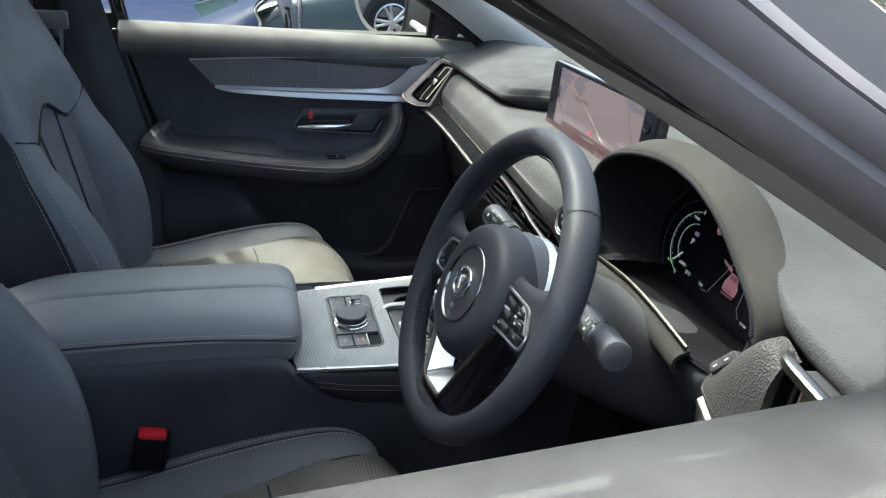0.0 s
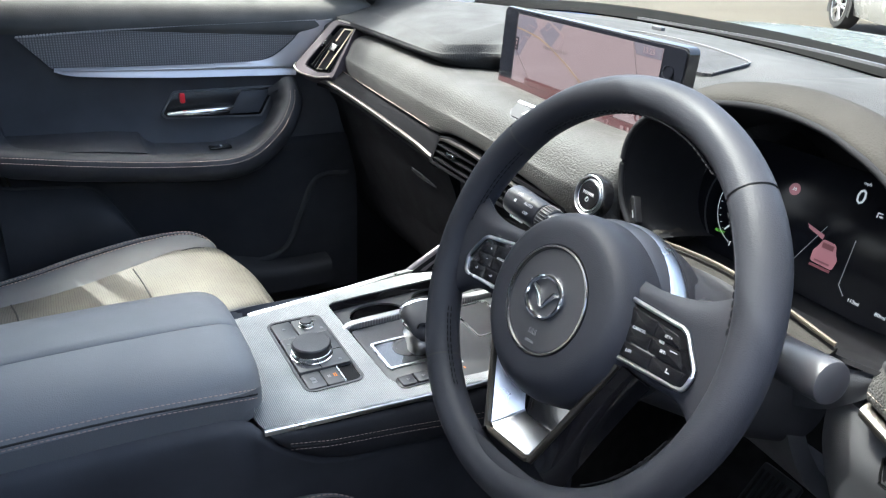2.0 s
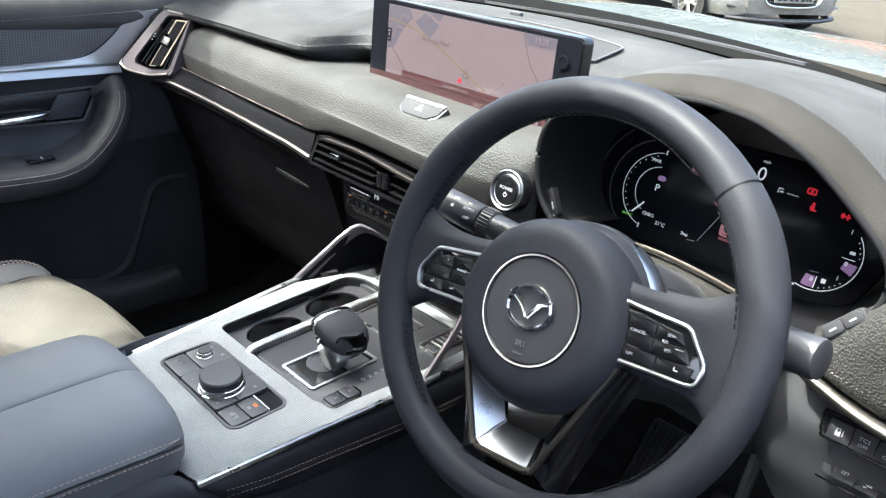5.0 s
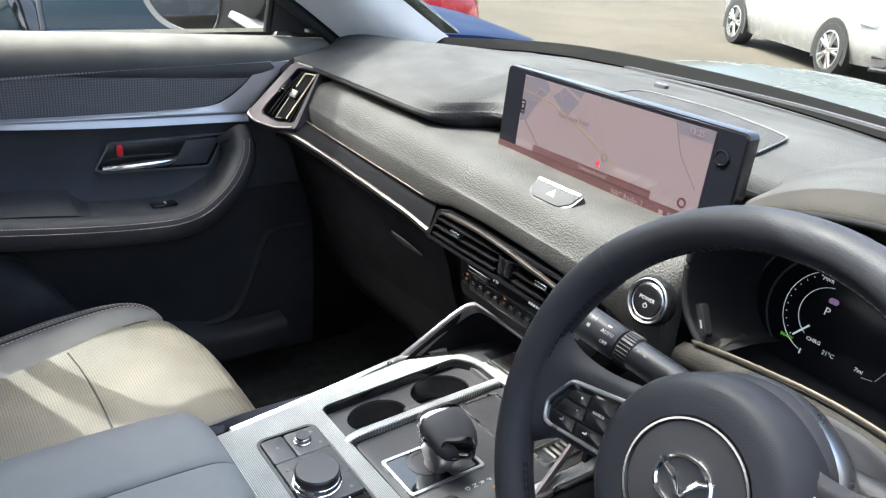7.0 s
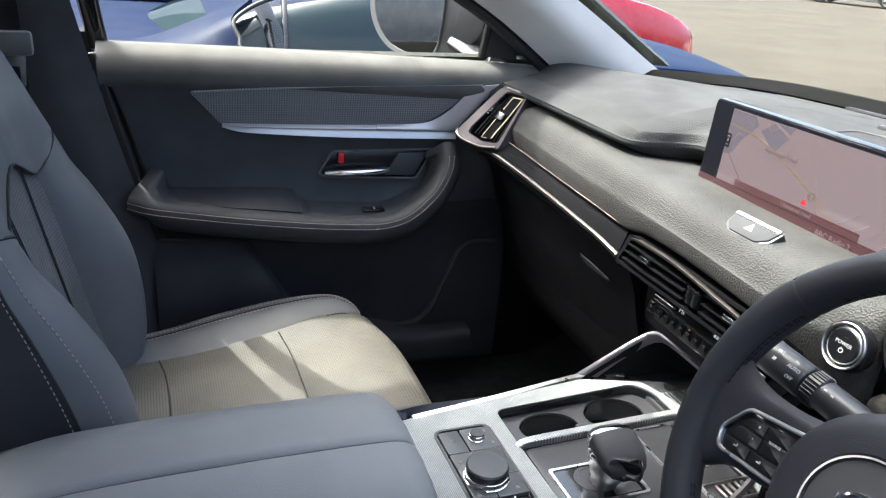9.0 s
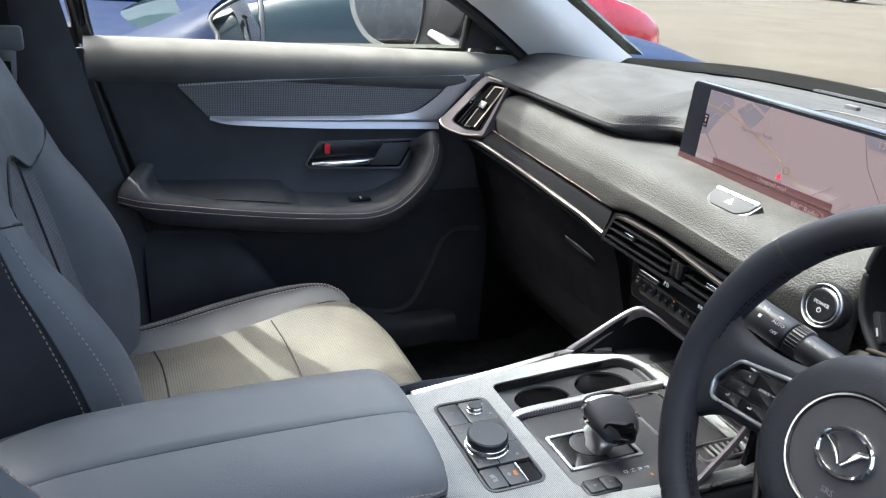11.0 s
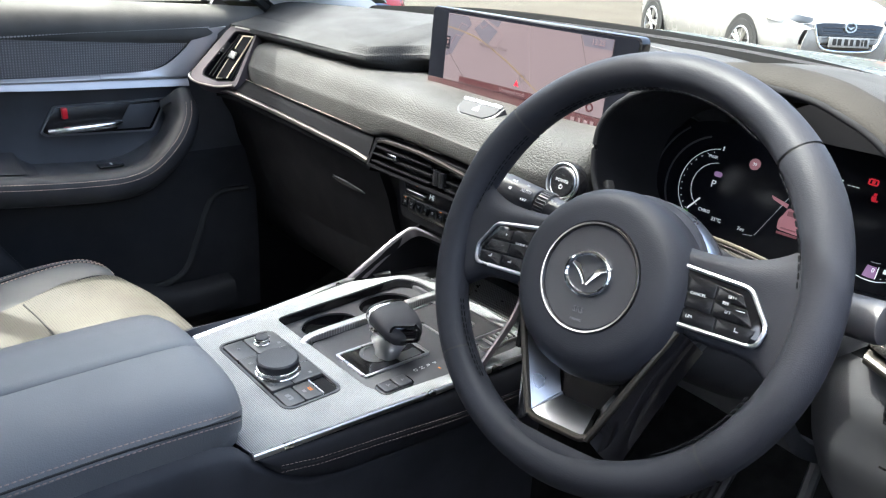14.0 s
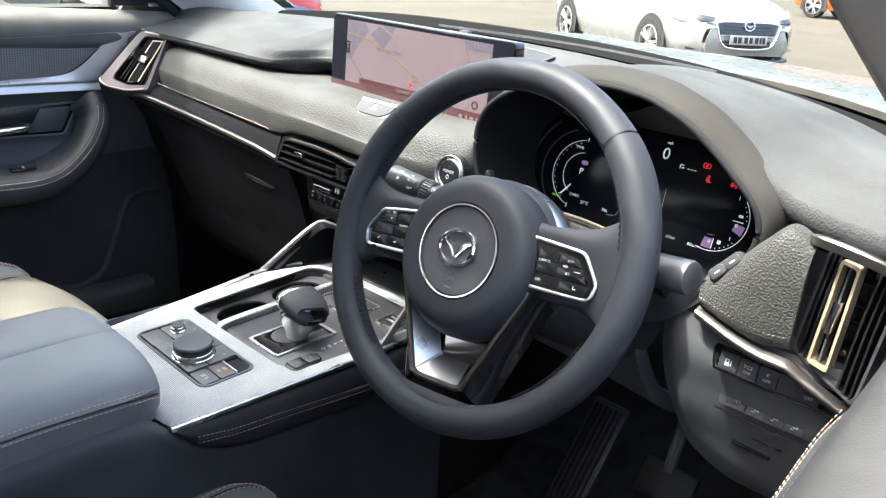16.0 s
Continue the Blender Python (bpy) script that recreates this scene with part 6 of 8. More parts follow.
part("seam", tube([(x + 0.0002, y, z - 0.0065) for x, y, z in row], 0.0012, 6, 4), RUBBER, arm)

# satin wings that join console and dash
wg = thing("console_frame", (0.0, 0.26, 0.80), "satin metal frame arching between console and dash", "trim")
rail_o = [(-0.147, 0.150, 0.792), (-0.143, 0.195, 0.820), (-0.139, 0.240, 0.847), (-0.130, 0.262, 0.861), (-0.10, 0.264, 0.866), (-0.02, 0.258, 0.869), (0.06, 0.254, 0.873), (0.108, 0.250, 0.875), (0.132, 0.240, 0.864), (0.146, 0.205, 0.838), (0.156, 0.160, 0.810), (0.162, 0.130, 0.792)]
rail_i = [(-0.136, 0.186, 0.792), (-0.134, 0.216, 0.814), (-0.130, 0.250, 0.836), (-0.120, 0.266, 0.848), (-0.095, 0.268, 0.854), (-0.02, 0.262, 0.859), (0.06, 0.258, 0.863), (0.100, 0.255, 0.863), (0.119, 0.248, 0.852), (0.132, 0.225, 0.831), (0.141, 0.185, 0.807), (0.146, 0.160, 0.792)]
rail_m = [tuple((a_ + b_) / 2 + c_ for a_, b_, c_ in zip(p, q, (0, -0.004, 0.003))) for p, q in zip(rail_o, rail_i)]
part("arch", skin([rail_o, rail_m, rail_i], 5, 4, 0.006), ARCHMET, wg, "satin metal arch")
part("pocket_wall", skin([[(-0.140, 0.16, 0.79), (-0.132, 0.22, 0.79), (-0.12, 0.30, 0.79), (-0.06, 0.36, 0.79), (0.05, 0.36, 0.79), (0.12, 0.33, 0.79), (0.145, 0.22, 0.79)], [(-0.137, 0.205, 0.818), (-0.132, 0.245, 0.845), (-0.12, 0.31, 0.87), (-0.06, 0.37, 0.88), (0.05, 0.37, 0.88), (0.12, 0.34, 0.87), (0.14, 0.23, 0.845)]], 4, 4, 0.006), LOWPL, wg, "black walls of the storage pocket")
part("pocket_floor", box(0.0, 0.30, 0.782, 0.27, 0.13, 0.012, 0.003), TRIMBLK, wg)
part("pad_ribs", merge(*[box(0.02 + 0.0, 0.256 + 0.006 * k, 0.790, 0.20, 0.0022, 0.004) for k in range(14)]), KNURL, wg, "ribbed charging pad")
sk = thing("socket_panel", (0.125, 0.205, 0.797), "small framed socket panel in the console pocket", "socket")
part("frame", frame_ring([(x + 0.118, y + 0.215) for x, y in rounded(0.030, 0.075, 0.005)], [(x + 0.118, y + 0.215) for x, y in rounded(0.026, 0.071, 0.004)], Matrix.Translation((0, 0, 0.797)), 0.003, 0.0015), SATIN, sk)
for k in range(5):
    part("bar", box(0.118, 0.196 + 0.009 * k, 0.7975, 0.020, 0.003, 0.003, 0.001), SATIN, sk, "bright bar")

# ---- steering wheel ----
LACE = mat("dark_lacing", (0.012, 0.012, 0.014), 0.8, spec=0.03)
TILT_W, TURN_W = 24.0, 6.5
WC = Vector((0.392, 0.0324, 1.0444))
MW = Matrix.Translation(WC) @ Matrix(((1, 0, 0), (0, math.sin(radians(TILT_W)), -math.cos(radians(TILT_W))), (0, math.cos(radians(TILT_W)), math.sin(radians(TILT_W))))).to_4x4() @ Matrix.Rotation(radians(TURN_W), 4, "Z")
sw = thing("steering_wheel", WC, "black leather three-spoke steering wheel with smoked chrome accents", "steering wheel")


def wheel_bm(bm):
    bm.transform(MW)
    return bm


def rim_loop(a, R=0.1594, r=0.0150, seg=20):
    grip = 1.0 + 0.10 * (math.exp(-((abs(((math.degrees(a) % 360) - 90)) - 60) / 16) ** 2))
    return [((R + r * grip * math.cos(b) * 0.98) * math.cos(a), (R + r * grip * math.cos(b) * 0.98) * math.sin(a), r * 1.12 * grip * math.sin(b)) for b in [2 * math.pi * k / seg for k in range(seg)]]


cuts = [-42, 42, 138, 222, 318]
for a0, a1 in zip(cuts, cuts[1:]):
    n = 28
    part("rim_wrap", wheel_bm(rings([rim_loop(radians(a0 + 0.35 + (a1 - a0 - 0.7) * k / n)) for k in range(n + 1)], False)), WRAP, sw, "smooth black leather wrap")
part("rim_core", wheel_bm(rings([rim_loop(radians(360 * k / 72), r=0.0142) for k in range(73)], False)), RUBBER, sw)
for a0, a1 in ((52, 128), (140, 172), (205, 236), (-55, -22), (8, 40)):
    pts = [((0.1594 - 0.0156) * math.cos(radians(a0 + (a1 - a0) * k / 6)), (0.1594 - 0.0156) * math.sin(radians(a0 + (a1 - a0) * k / 6)), 0.002) for k in range(7)]
    tagged(part("lacing", merge(wheel_bm(stitches([(x, y, 0.003) for x, y, z in pts], 0.0046, 0.0012, 0.0007)), wheel_bm(stitches([(x, y, 0.0065) for x, y, z in pts], 0.0046, 0.0012, 0.0007))), LACE, sw, "black cross lacing"), kind="stuff")
part("back_ring", wheel_bm(lathe((0.003, -0.008, -0.056), (0, 0, 1), [(0.066, -0.004), (0.0725, -0.002), (0.0738, 0.012), (0.0720, 0.0145), (0.06, 0.015)], 64)), TRIMBLK, sw, "satin black ring behind the hub")
arc_pt = lambda a, r, z: (0.001 + r * math.cos(radians(a)), -0.0105 + r * math.sin(radians(a)), z)
part("hub_band", wheel_bm(skin([[arc_pt(a, r, z) for a in (4, 20, 40, 60, 80, 100, 120)] for r, z in ((0.0722, -0.029), (0.0752, -0.034), (0.0775, -0.046), (0.0760, -0.050))], 4, 4, 0.002)), SATIN, sw, "satin chrome band behind the hub")
# hub and airbag cover
HC = Vector((0.001, -0.0105, 0))
part("column_cover", wheel_bm(lathe((0.002, -0.004, -0.085), (0, 0, 1), [(0.062, 0.0), (0.068, 0.03), (0.070, 0.058), (0.066, 0.070), (0.02, 0.072)], 48)), TRIMBLK, sw, "black hub shell")
pad = []
for r, h, sq in ((0.071, -0.034, 0.02), (0.0732, -0.020, 0.02), (0.0730, -0.004, 0.015), (0.0712, 0.007, 0.01), (0.0675, 0.0140, 0.0), (0.0620, 0.0178, 0.0), (0.055, 0.0188, 0.0), (0.0440, 0.0190, 0.0), (0.0428, 0.0178, 0.0)):
    pad.append([(HC.x + r * math.cos(a) * (1 + sq * math.cos(2 * a)), HC.y + r * math.sin(a) - (0.006 * sq / 0.02 if math.sin(a) < 0 else 0), h + 0.004) for a in [2 * math.pi * k / 64 for k in range(64)]])
part("airbag_cover", wheel_bm(rings(pad, True)), WRAP, sw, "round soft black airbag cover")
part("disc", wheel_bm(lathe((HC.x, HC.y, 0.0142), (0, 0, 1), [(0.0402, 0.0), (0.0402, 0.0068), (0.0392, 0.0078), (0.001, 0.0092)], 64)), TRIMBLK, sw, "smooth centre disc")
part("chrome_ring", wheel_bm(lathe((HC.x, HC.y, 0.016), (0, 0, 1), [(0.0430, 0.0), (0.0430, 0.0072), (0.0424, 0.0082), (0.0410, 0.0082), (0.0402, 0.0062), (0.039, 0.003)], 64)), DARKCHROME, sw, "thin bright ring")
# plain winged oval badge
MB = MW @ Matrix.Translation((HC.x, HC.y + 0.002, 0.0236))
ell = [(0.0198 * math.cos(2 * math.pi * k / 40), 0.0166 * math.sin(2 * math.pi * k / 40)) for k in range(40)]
part("badge_ring", tube([MB @ Vector((x * 0.95, y * 0.95, 0.0012)) for x, y in ell + ell[:1]], 0.0021, 8, 1, up=(0.2, -0.9, 0.42), ends=False), CHROME, sw, "bright oval badge ring")
part("badge_wing", merge(*[plate([(s * a, b) for a, b in ((0.0000, -0.0105), (0.0026, -0.0040), (0.0080, 0.0030), (0.0195, 0.0062), (0.0190, 0.0028), (0.0120, 0.0000), (0.0062, -0.0062), (0.0022, -0.0118))], MB @ Matrix.Translation((0, 0.003, 0.0018)), 0.002, 0.0004) for s in (-1, 1)]), CHROME, sw, "bright badge wings")
lettering("word", "SRS", MW @ Matrix.Translation((HC.x, HC.y - 0.026, 0.0234)), 0.0062, EMBOSS, sw)
lettering("word", "AIRBAG", MW @ Matrix.Translation((HC.x, HC.y - 0.0335, 0.0232)), 0.0030, EMBOSS, sw)
part("horn_mark", bars(MW @ Matrix.Translation((HC.x, HC.y - 0.056, 0.0215)), [(0, 0, 0.006, 0.001), (-0.002, 0.0015, 0.001, 0.003)]), PRINT, sw)
# side spokes
for s in (-1, 1):
    fl = [[(s * 0.050, 0.032, -0.006), (s * 0.085, 0.030, 0.000), (s * 0.118, 0.035, 0.000), (s * 0.145, 0.050, 0.001)], [(s * 0.050, 0.022, 0.002), (s * 0.085, 0.022, 0.006), (s * 0.118, 0.022, 0.006), (s * 0.147, 0.032, 0.006)], [(s * 0.050, 0.0, -0.001), (s * 0.09, 0.0, 0.000), (s * 0.122, 0.0, 0.002), (s * 0.149, 0.0, 0.006)], [(s * 0.052, -0.026, -0.006), (s * 0.09, -0.030, -0.002), (s * 0.122, -0.031, -0.001), (s * 0.145, -0.046, 0.0)], [(s * 0.052, -0.030, -0.020), (s * 0.09, -0.034, -0.016), (s * 0.120, -0.036, -0.013), (s * 0.143, -0.050, -0.010)]]
    part("side_spoke", wheel_bm(skin(fl, 5, 4, 0.006)), WRAP, sw, "leather-covered side spoke")
    mp2 = MW @ Matrix.Translation((s * 0.098, -0.005, 0.0050)) @ Matrix.Rotation(radians(s * 3), 4, "Y")
    shape = soften([(s * p, q) for p, q in ((-0.046, 0.0225), (0.0165, 0.0170), (0.0325, -0.0050), (0.0290, -0.0190), (-0.046, -0.0185))], 0.005)
    part("switch_panel", plate(shape, mp2 @ Matrix.Translation((0, 0, 0.0006)), 0.010, 0.0008), PIANO, sw, "gloss black switch panel")
    loop_ = [mp2 @ Vector((x * 1.015, y * 1.04, 0.0008)) for x, y in shape[3:-3]]
    part("switch_rim", tube(loop_, 0.0017, 8, 1, up=(0.2, -0.9, 0.42)), SATIN, sw, "satin chrome rim")
    for poly in (((-0.029, 0.0175), (-0.0055, 0.0145), (-0.0055, 0.0045), (-0.029, 0.0055)), ((-0.029, 0.0045), (-0.0055, 0.0035), (-0.0055, -0.0065), (-0.029, -0.0060)), ((-0.0045, 0.0142), (0.0125, 0.0118), (0.0170, 0.0045), (-0.0045, 0.0045)), ((-0.0045, 0.0035), (0.0180, 0.0030), (0.0235, -0.0070), (-0.0045, -0.0065)), ((-0.029, -0.0072), (-0.0005, -0.0078), (-0.0005, -0.0180), (-0.029, -0.0170)), ((0.0005, -0.0078), (0.0270, -0.0084), (0.0235, -0.0188), (0.0005, -0.0180))):
        part("key", plate(soften([(s * p, q) for p, q in poly], 0.0012), mp2 @ Matrix.Translation((0, 0, 0.0018)), 0.004, 0.0006), KEYBLK, sw)
    words = (("SOURCE", 0.016, 0.0045, 0.0034), ("+", -0.002, 0.0095, 0.005), ("-", -0.003, 0.0, 0.005)) if s < 0 else (("CANCEL", -0.0170, 0.0045, 0.0036), ("SET+", 0.0065, 0.0085, 0.0034), ("RES", 0.0030, 0.0036, 0.0034), ("SET-", 0.0065, -0.0020, 0.0034), ("LIM", -0.0190, -0.0120, 0.0038))
    for w_, x, y, z_ in words:
        lettering("word", w_, mp2 @ Matrix.Translation((x, y, 0.0020)), z_ * 0.84, PRINT, sw)
    part("key_mark", bars(mp2 @ Matrix.Translation((0, 0, 0.0020)), [(-0.014, -0.0120, 0.0030, 0.0007), (-0.0125, -0.0108, 0.0007, 0.0022)] if s < 0 else [(0.0150, -0.0130, 0.0030, 0.0008), (0.0138, -0.0118, 0.0007, 0.0028)]), PRINT, sw)
    part("key_mark", bars(mp2 @ Matrix.Translation((0, 0, 0.0020)), [(0.010, -0.0125, 0.0038, 0.0009), (0.0115, -0.0115, 0.0009, 0.0012)] if s < 0 else [(0.0140, 0.0010, 0.0060, 0.0006)]), PRINT, sw)
# lower twin spoke: a straight-sided frame round a dark recess
VP = [(-0.072, -0.030), (-0.028, -0.130), (0.028, -0.130), (0.072, -0.030)]
vloop = soften(VP, 0.010, 3)[4:-4]


def vrow(k, z, dy=0.0):
    return [(x * k, -0.080 + (y + 0.080) * k + dy, z) for x, y in [VP[0]] + vloop + [VP[3]]]


def wall(a, b, sel, material, label):
    part("spoke_face", wheel_bm(skin([sel(a), sel(b)], 2, 2, 0.002)), material, sw, label)


nv = len(vloop) + 2
half = nv // 2
wall(vrow(0.97, 0.003), vrow(0.66, -0.020, 0.004), lambda r: r[:half - 2], SATIN, "satin metal inner face")
# same metal frame; a darker chrome paints the right face as its shaded side
wall(vrow(0.97, 0.003), vrow(0.66, -0.020, 0.004), lambda r: r[half + 1:], DARKCHROME, "shaded inner face in darker chrome")
wall(vrow(0.97, 0.003), vrow(0.66, -0.020, 0.004), lambda r: r[half - 3:half + 2], SATIN, "satin metal lower face")
part("spoke_edge", wheel_bm(tube(vrow(1.0, 0.004), 0.0030, 8, 2, up=(0, 0, 1))), STRIPMET, sw, "bronze satin edge")
for s in (-1, 1):
    part("lower_spoke", wheel_bm(skin([[(s * 0.074, -0.030, 0.001), (s * 0.052, -0.080, 0.002), (s * 0.031, -0.130, 0.002)], [(s * 0.080, -0.034, -0.008), (s * 0.060, -0.084, -0.008), (s * 0.042, -0.138, -0.004)], [(s * 0.082, -0.040, -0.026), (s * 0.064, -0.090, -0.022), (s * 0.050, -0.142, -0.014)]], 5, 4, 0.004)), PIANO, sw, "gloss black lower spoke")
part("lower_infill", wheel_bm(skin([[(x, y, z) for x in (-0.050, -0.02, 0.0, 0.02, 0.050)] for y, z in ((-0.124, -0.016), (-0.108, -0.021), (-0.085, -0.024), (-0.05, -0.026))], 4, 4, 0.004)), PIANO, sw, "gloss black infill")
part("lower_wrap", wheel_bm(skin([[(-0.058, -0.138, 0.004), (0.0, -0.139, 0.005), (0.058, -0.138, 0.004)], [(-0.060, -0.148, 0.008), (0.0, -0.146, 0.009), (0.060, -0.148, 0.008)], [(-0.06, -0.156, 0.010), (0.0, -0.158, 0.011), (0.06, -0.156, 0.010)]], 5, 4, 0.006)), WRAP, sw)

col = thing("steering_column", (0.394, 0.14, 0.99), "black plastic steering column shroud", "steering column")
CM = MW @ Matrix.Rotation(radians(-TURN_W), 4, "Z")
shr = []
for z, w, h, y in ((-0.045, 0.058, 0.050, -0.004), (-0.07, 0.066, 0.058, -0.006), (-0.11, 0.070, 0.060, -0.010), (-0.16, 0.072, 0.062, -0.014), (-0.24, 0.075, 0.065, -0.02), (-0.30, 0.075, 0.065, -0.02)):
    shr.append([CM @ Vector((w * abs(math.cos(a)) ** 0.7 * math.copysign(1, math.cos(a)), y + h * abs(math.sin(a)) ** 0.7 * math.copysign(1, math.sin(a)), z)) for a in [2 * math.pi * k / 40 for k in range(40)]])
part("shroud", rings(shr), PILLARPL, col)


def stalk(tip, root, name, label, dark):
    st = thing(name, root, label, "stalk")
    t, r = Vector(tip), Vector(root)
    d = (t - r).normalized()
    L = (t - r).length
    part("lever", tube([r, r.lerp(t, 0.25), r.lerp(t, 0.5), r.lerp(t, 0.62)], [0.0125, 0.0138, 0.0140, 0.0136], 20, 4, 0.9), TRIMBLK, st)
    part("twist_ring", lathe(r.lerp(t, 0.55), d, [(0.0132, 0), (0.0140, 0.001), (0.0140, 0.012), (0.0132, 0.013)], 36), TRIMBLK, st, "ribbed twist ring")
    for k in range(28):
        an = 2 * math.pi * k / 28
        sd = d.cross(Vector((0, 0, 1))).normalized()
        ce_ = r.lerp(t, 0.55) + 0.0145 * (sd * math.cos(an) + d.cross(sd) * math.sin(an))
        part("ring_rib", tube([ce_ + d * 0.001, ce_ + d * 0.012], 0.0007, 5, 1), TRIMBLK, st)
    part("end_cap", lathe(r.lerp(t, 0.66), d, [(0.0135, 0), (0.0148, 0.002), (0.0150, L * 0.34 - 0.004), (0.0142, L * 0.34 - 0.001), (0.012, L * 0.34), (0.001, L * 0.34 + 0.0006)], 36), TRIMBLK, st)
    return st, d


ls, dl = stalk((0.212, 0.098, 1.050), (0.345, 0.112, 1.034), "light_stalk", "black light and indicator stalk with white symbols", False)
mst = facing(Vector((0.246, 0.092, 1.058)), (0.05, -0.75, 0.62), (0, 0.6, 0.75))
lettering("word", "AUTO", mst @ Matrix.Translation((0.007, -0.003, 0.0045)), 0.0046, PRINT, ls)
lettering("word", "OFF", mst @ Matrix.Translation((0.007, -0.011, 0.0022)), 0.0042, PRINT, ls)
for b_ in ((-0.012, 0.003, 0.004, 0.0022), (-0.0085, 0.003, 0.0012, 0.0030), (-0.012, -0.005, 0.0030, 0.0030), (0.006, 0.003, 0.0040, 0.0012), (0.038, -0.002, 0.003, 0.0016), (0.045, -0.003, 0.003, 0.0016)):
    part("mark", bars(mst @ Matrix.Translation((0, 0, 0.0046)), [b_]), PRINT, ls)
rs, dr = stalk((0.574, 0.094, 1.056), (0.445, 0.116, 1.036), "wiper_stalk", "black wiper stalk with a round end", False)
mrs = facing((0.535, 0.089, 1.063), (0, -0.75, 0.65), (0, 0.6, 0.75)) @ Matrix.Translation((0, 0, 0.003))
for b_ in ((-0.012, 0.002, 0.0008, 0.005), (-0.006, 0.001, 0.0008, 0.004), (0.001, 0.002, 0.0036, 0.0022), (0.004, 0.0, 0.0010, 0.0034), (-0.006, -0.006, 0.003, 0.0022)):
    part("mark", bars(mrs, [b_]), PRINT, rs)

# ---- seats ----
def seat(cx, label):
    st = thing("car_seat", (cx, -0.25, 0.45), label, "car seat", "front seats")
    X = lambda r: [(cx + x, y, z) for x, y, z in r]
    # cushion centre
    cu = []
    for y, z, w, e in ((-0.50, 0.655, 0.160, -0.004), (-0.39, 0.652, 0.164, -0.002), (-0.28, 0.656, 0.170, 0.004), (-0.18, 0.664, 0.182, 0.013), (-0.10, 0.672, 0.200, 0.017), (-0.04, 0.670, 0.214, 0.010), (0.000, 0.652, 0.218, 0.004), (0.020, 0.615, 0.210, 0.0), (0.020, 0.52, 0.20, 0.0)):
        cu.append(X([(-w, y - 0.018, z + e), (-w * 0.6, y, z + 0.004), (0, y + 0.005, z + 0.003), (w * 0.6, y, z + 0.004), (w, y - 0.018, z + e)]))
    part("cushion", skin(cu, 5, 5, 0.02), PERF, st, "perforated leather cushion")
    for y, zc, w in ((-0.188, 0.6665, 0.175), (-0.392, 0.6545, 0.158)):
        part("seam", tube(X([(-w, y - 0.010, zc + (0.009 if y > -0.3 else -0.001)), (-w * 0.6, y, zc + 0.0035), (0, y + 0.004, zc + 0.0025), (w * 0.6, y, zc + 0.0035), (w, y - 0.010, zc + (0.009 if y > -0.3 else -0.001))]), 0.0014, 6, 5), BLACKT, st)
    CB = ((-0.47, 0.156, 0.646, 0.652, 0.250), (-0.38, 0.160, 0.648, 0.664, 0.258), (-0.28, 0.166, 0.658, 0.684, 0.264), (-0.18, 0.178, 0.675, 0.700, 0.264), (-0.10, 0.196, 0.688, 0.705, 0.256), (-0.058, 0.208, 0.681, 0.692, 0.247), (-0.034, 0.213, 0.662, 0.667, 0.236), (-0.022, 0.212, 0.60, 0.602, 0.232), (-0.020, 0.210, 0.52, 0.522, 0.232))
    for s in (-1, 1):
        bo = []
        for y, xi, zi, zt, xo in CB:
            g = xo - xi
            bo.append(X([(s * (xi - 0.006), y - 0.006, zi - 0.010), (s * (xi + 0.004), y - 0.003, zi), (s * (xi + g * 0.40), y, zi + 0.50 * (zt - zi)), (s * (xi + g * 0.80), y, zi + 0.93 * (zt - zi)), (s * (xi + g * 0.90), y, zt), (s * xo, y - 0.002, zt - 0.006), (s * (xo + 0.002), y - 0.006, zt - 0.036), (s * (xo + 0.004), y - 0.012, min(0.60, zt - 0.04)), (s * 0.25, y - 0.02, min(0.50, zt - 0.06))])[::s])
        part("cushion_bolster", skin(bo, 5, 5, 0.015, seen=(cx + s * 0.26, -0.2, 3.0)), LEATHER, st, "smooth leather side bolster")
        for q in (0.70, 0.82):
            part("stitching", stitches(X([(s * (xi + (xo - xi) * q), y, zi + (zt - zi) * (0.50 + (q - 0.4) * 1.075) + 0.0026) for y, xi, zi, zt, xo in CB[:-2]]), 0.0050, 0.0020, 0.0010), THREAD, st, "tan thread")
        part("bolster_seam", tube(X([(s * (xi + (xo - xi) * 0.76), y, zi + (zt - zi) * 0.89 + 0.0008) for y, xi, zi, zt, xo in CB[:-2]]), 0.0011, 6, 5), BLACKT, st)
        part("insert_seam", tube(X([(s * (xi + 0.001), y - 0.004, zi - 0.001) for y, xi, zi, zt, xo in CB[:-2]]), 0.0016, 6, 5), BLACKT, st)
        part("side_shield", skin([X([(s * 0.272, y, 0.60), (s * 0.280, y, 0.55), (s * 0.275, y, 0.46)]) for y in (-0.50, -0.3, -0.1, -0.05)], 4, 4, 0.01), HARD, st, "black plastic side shield")
    # backrest
    def by(z):
        return -0.472 - 0.215 * (z - 0.66) - 0.16 * max(0, z - 1.06)
    ce = []
    for z, w in ((0.62, 0.152), (0.72, 0.152), (0.82, 0.152), (0.92, 0.152), (1.00, 0.168), (1.06, 0.175), (1.09, 0.175)):
        ce.append(X([(-w, by(z) + 0.002, z), (-w * 0.5, by(z) - 0.004, z), (0, by(z) - 0.005, z), (w * 0.5, by(z) - 0.004, z), (w, by(z) + 0.002, z)]))
    part("backrest", skin(ce, 5, 4, 0.03), PERFD, st, "perforated leather backrest")
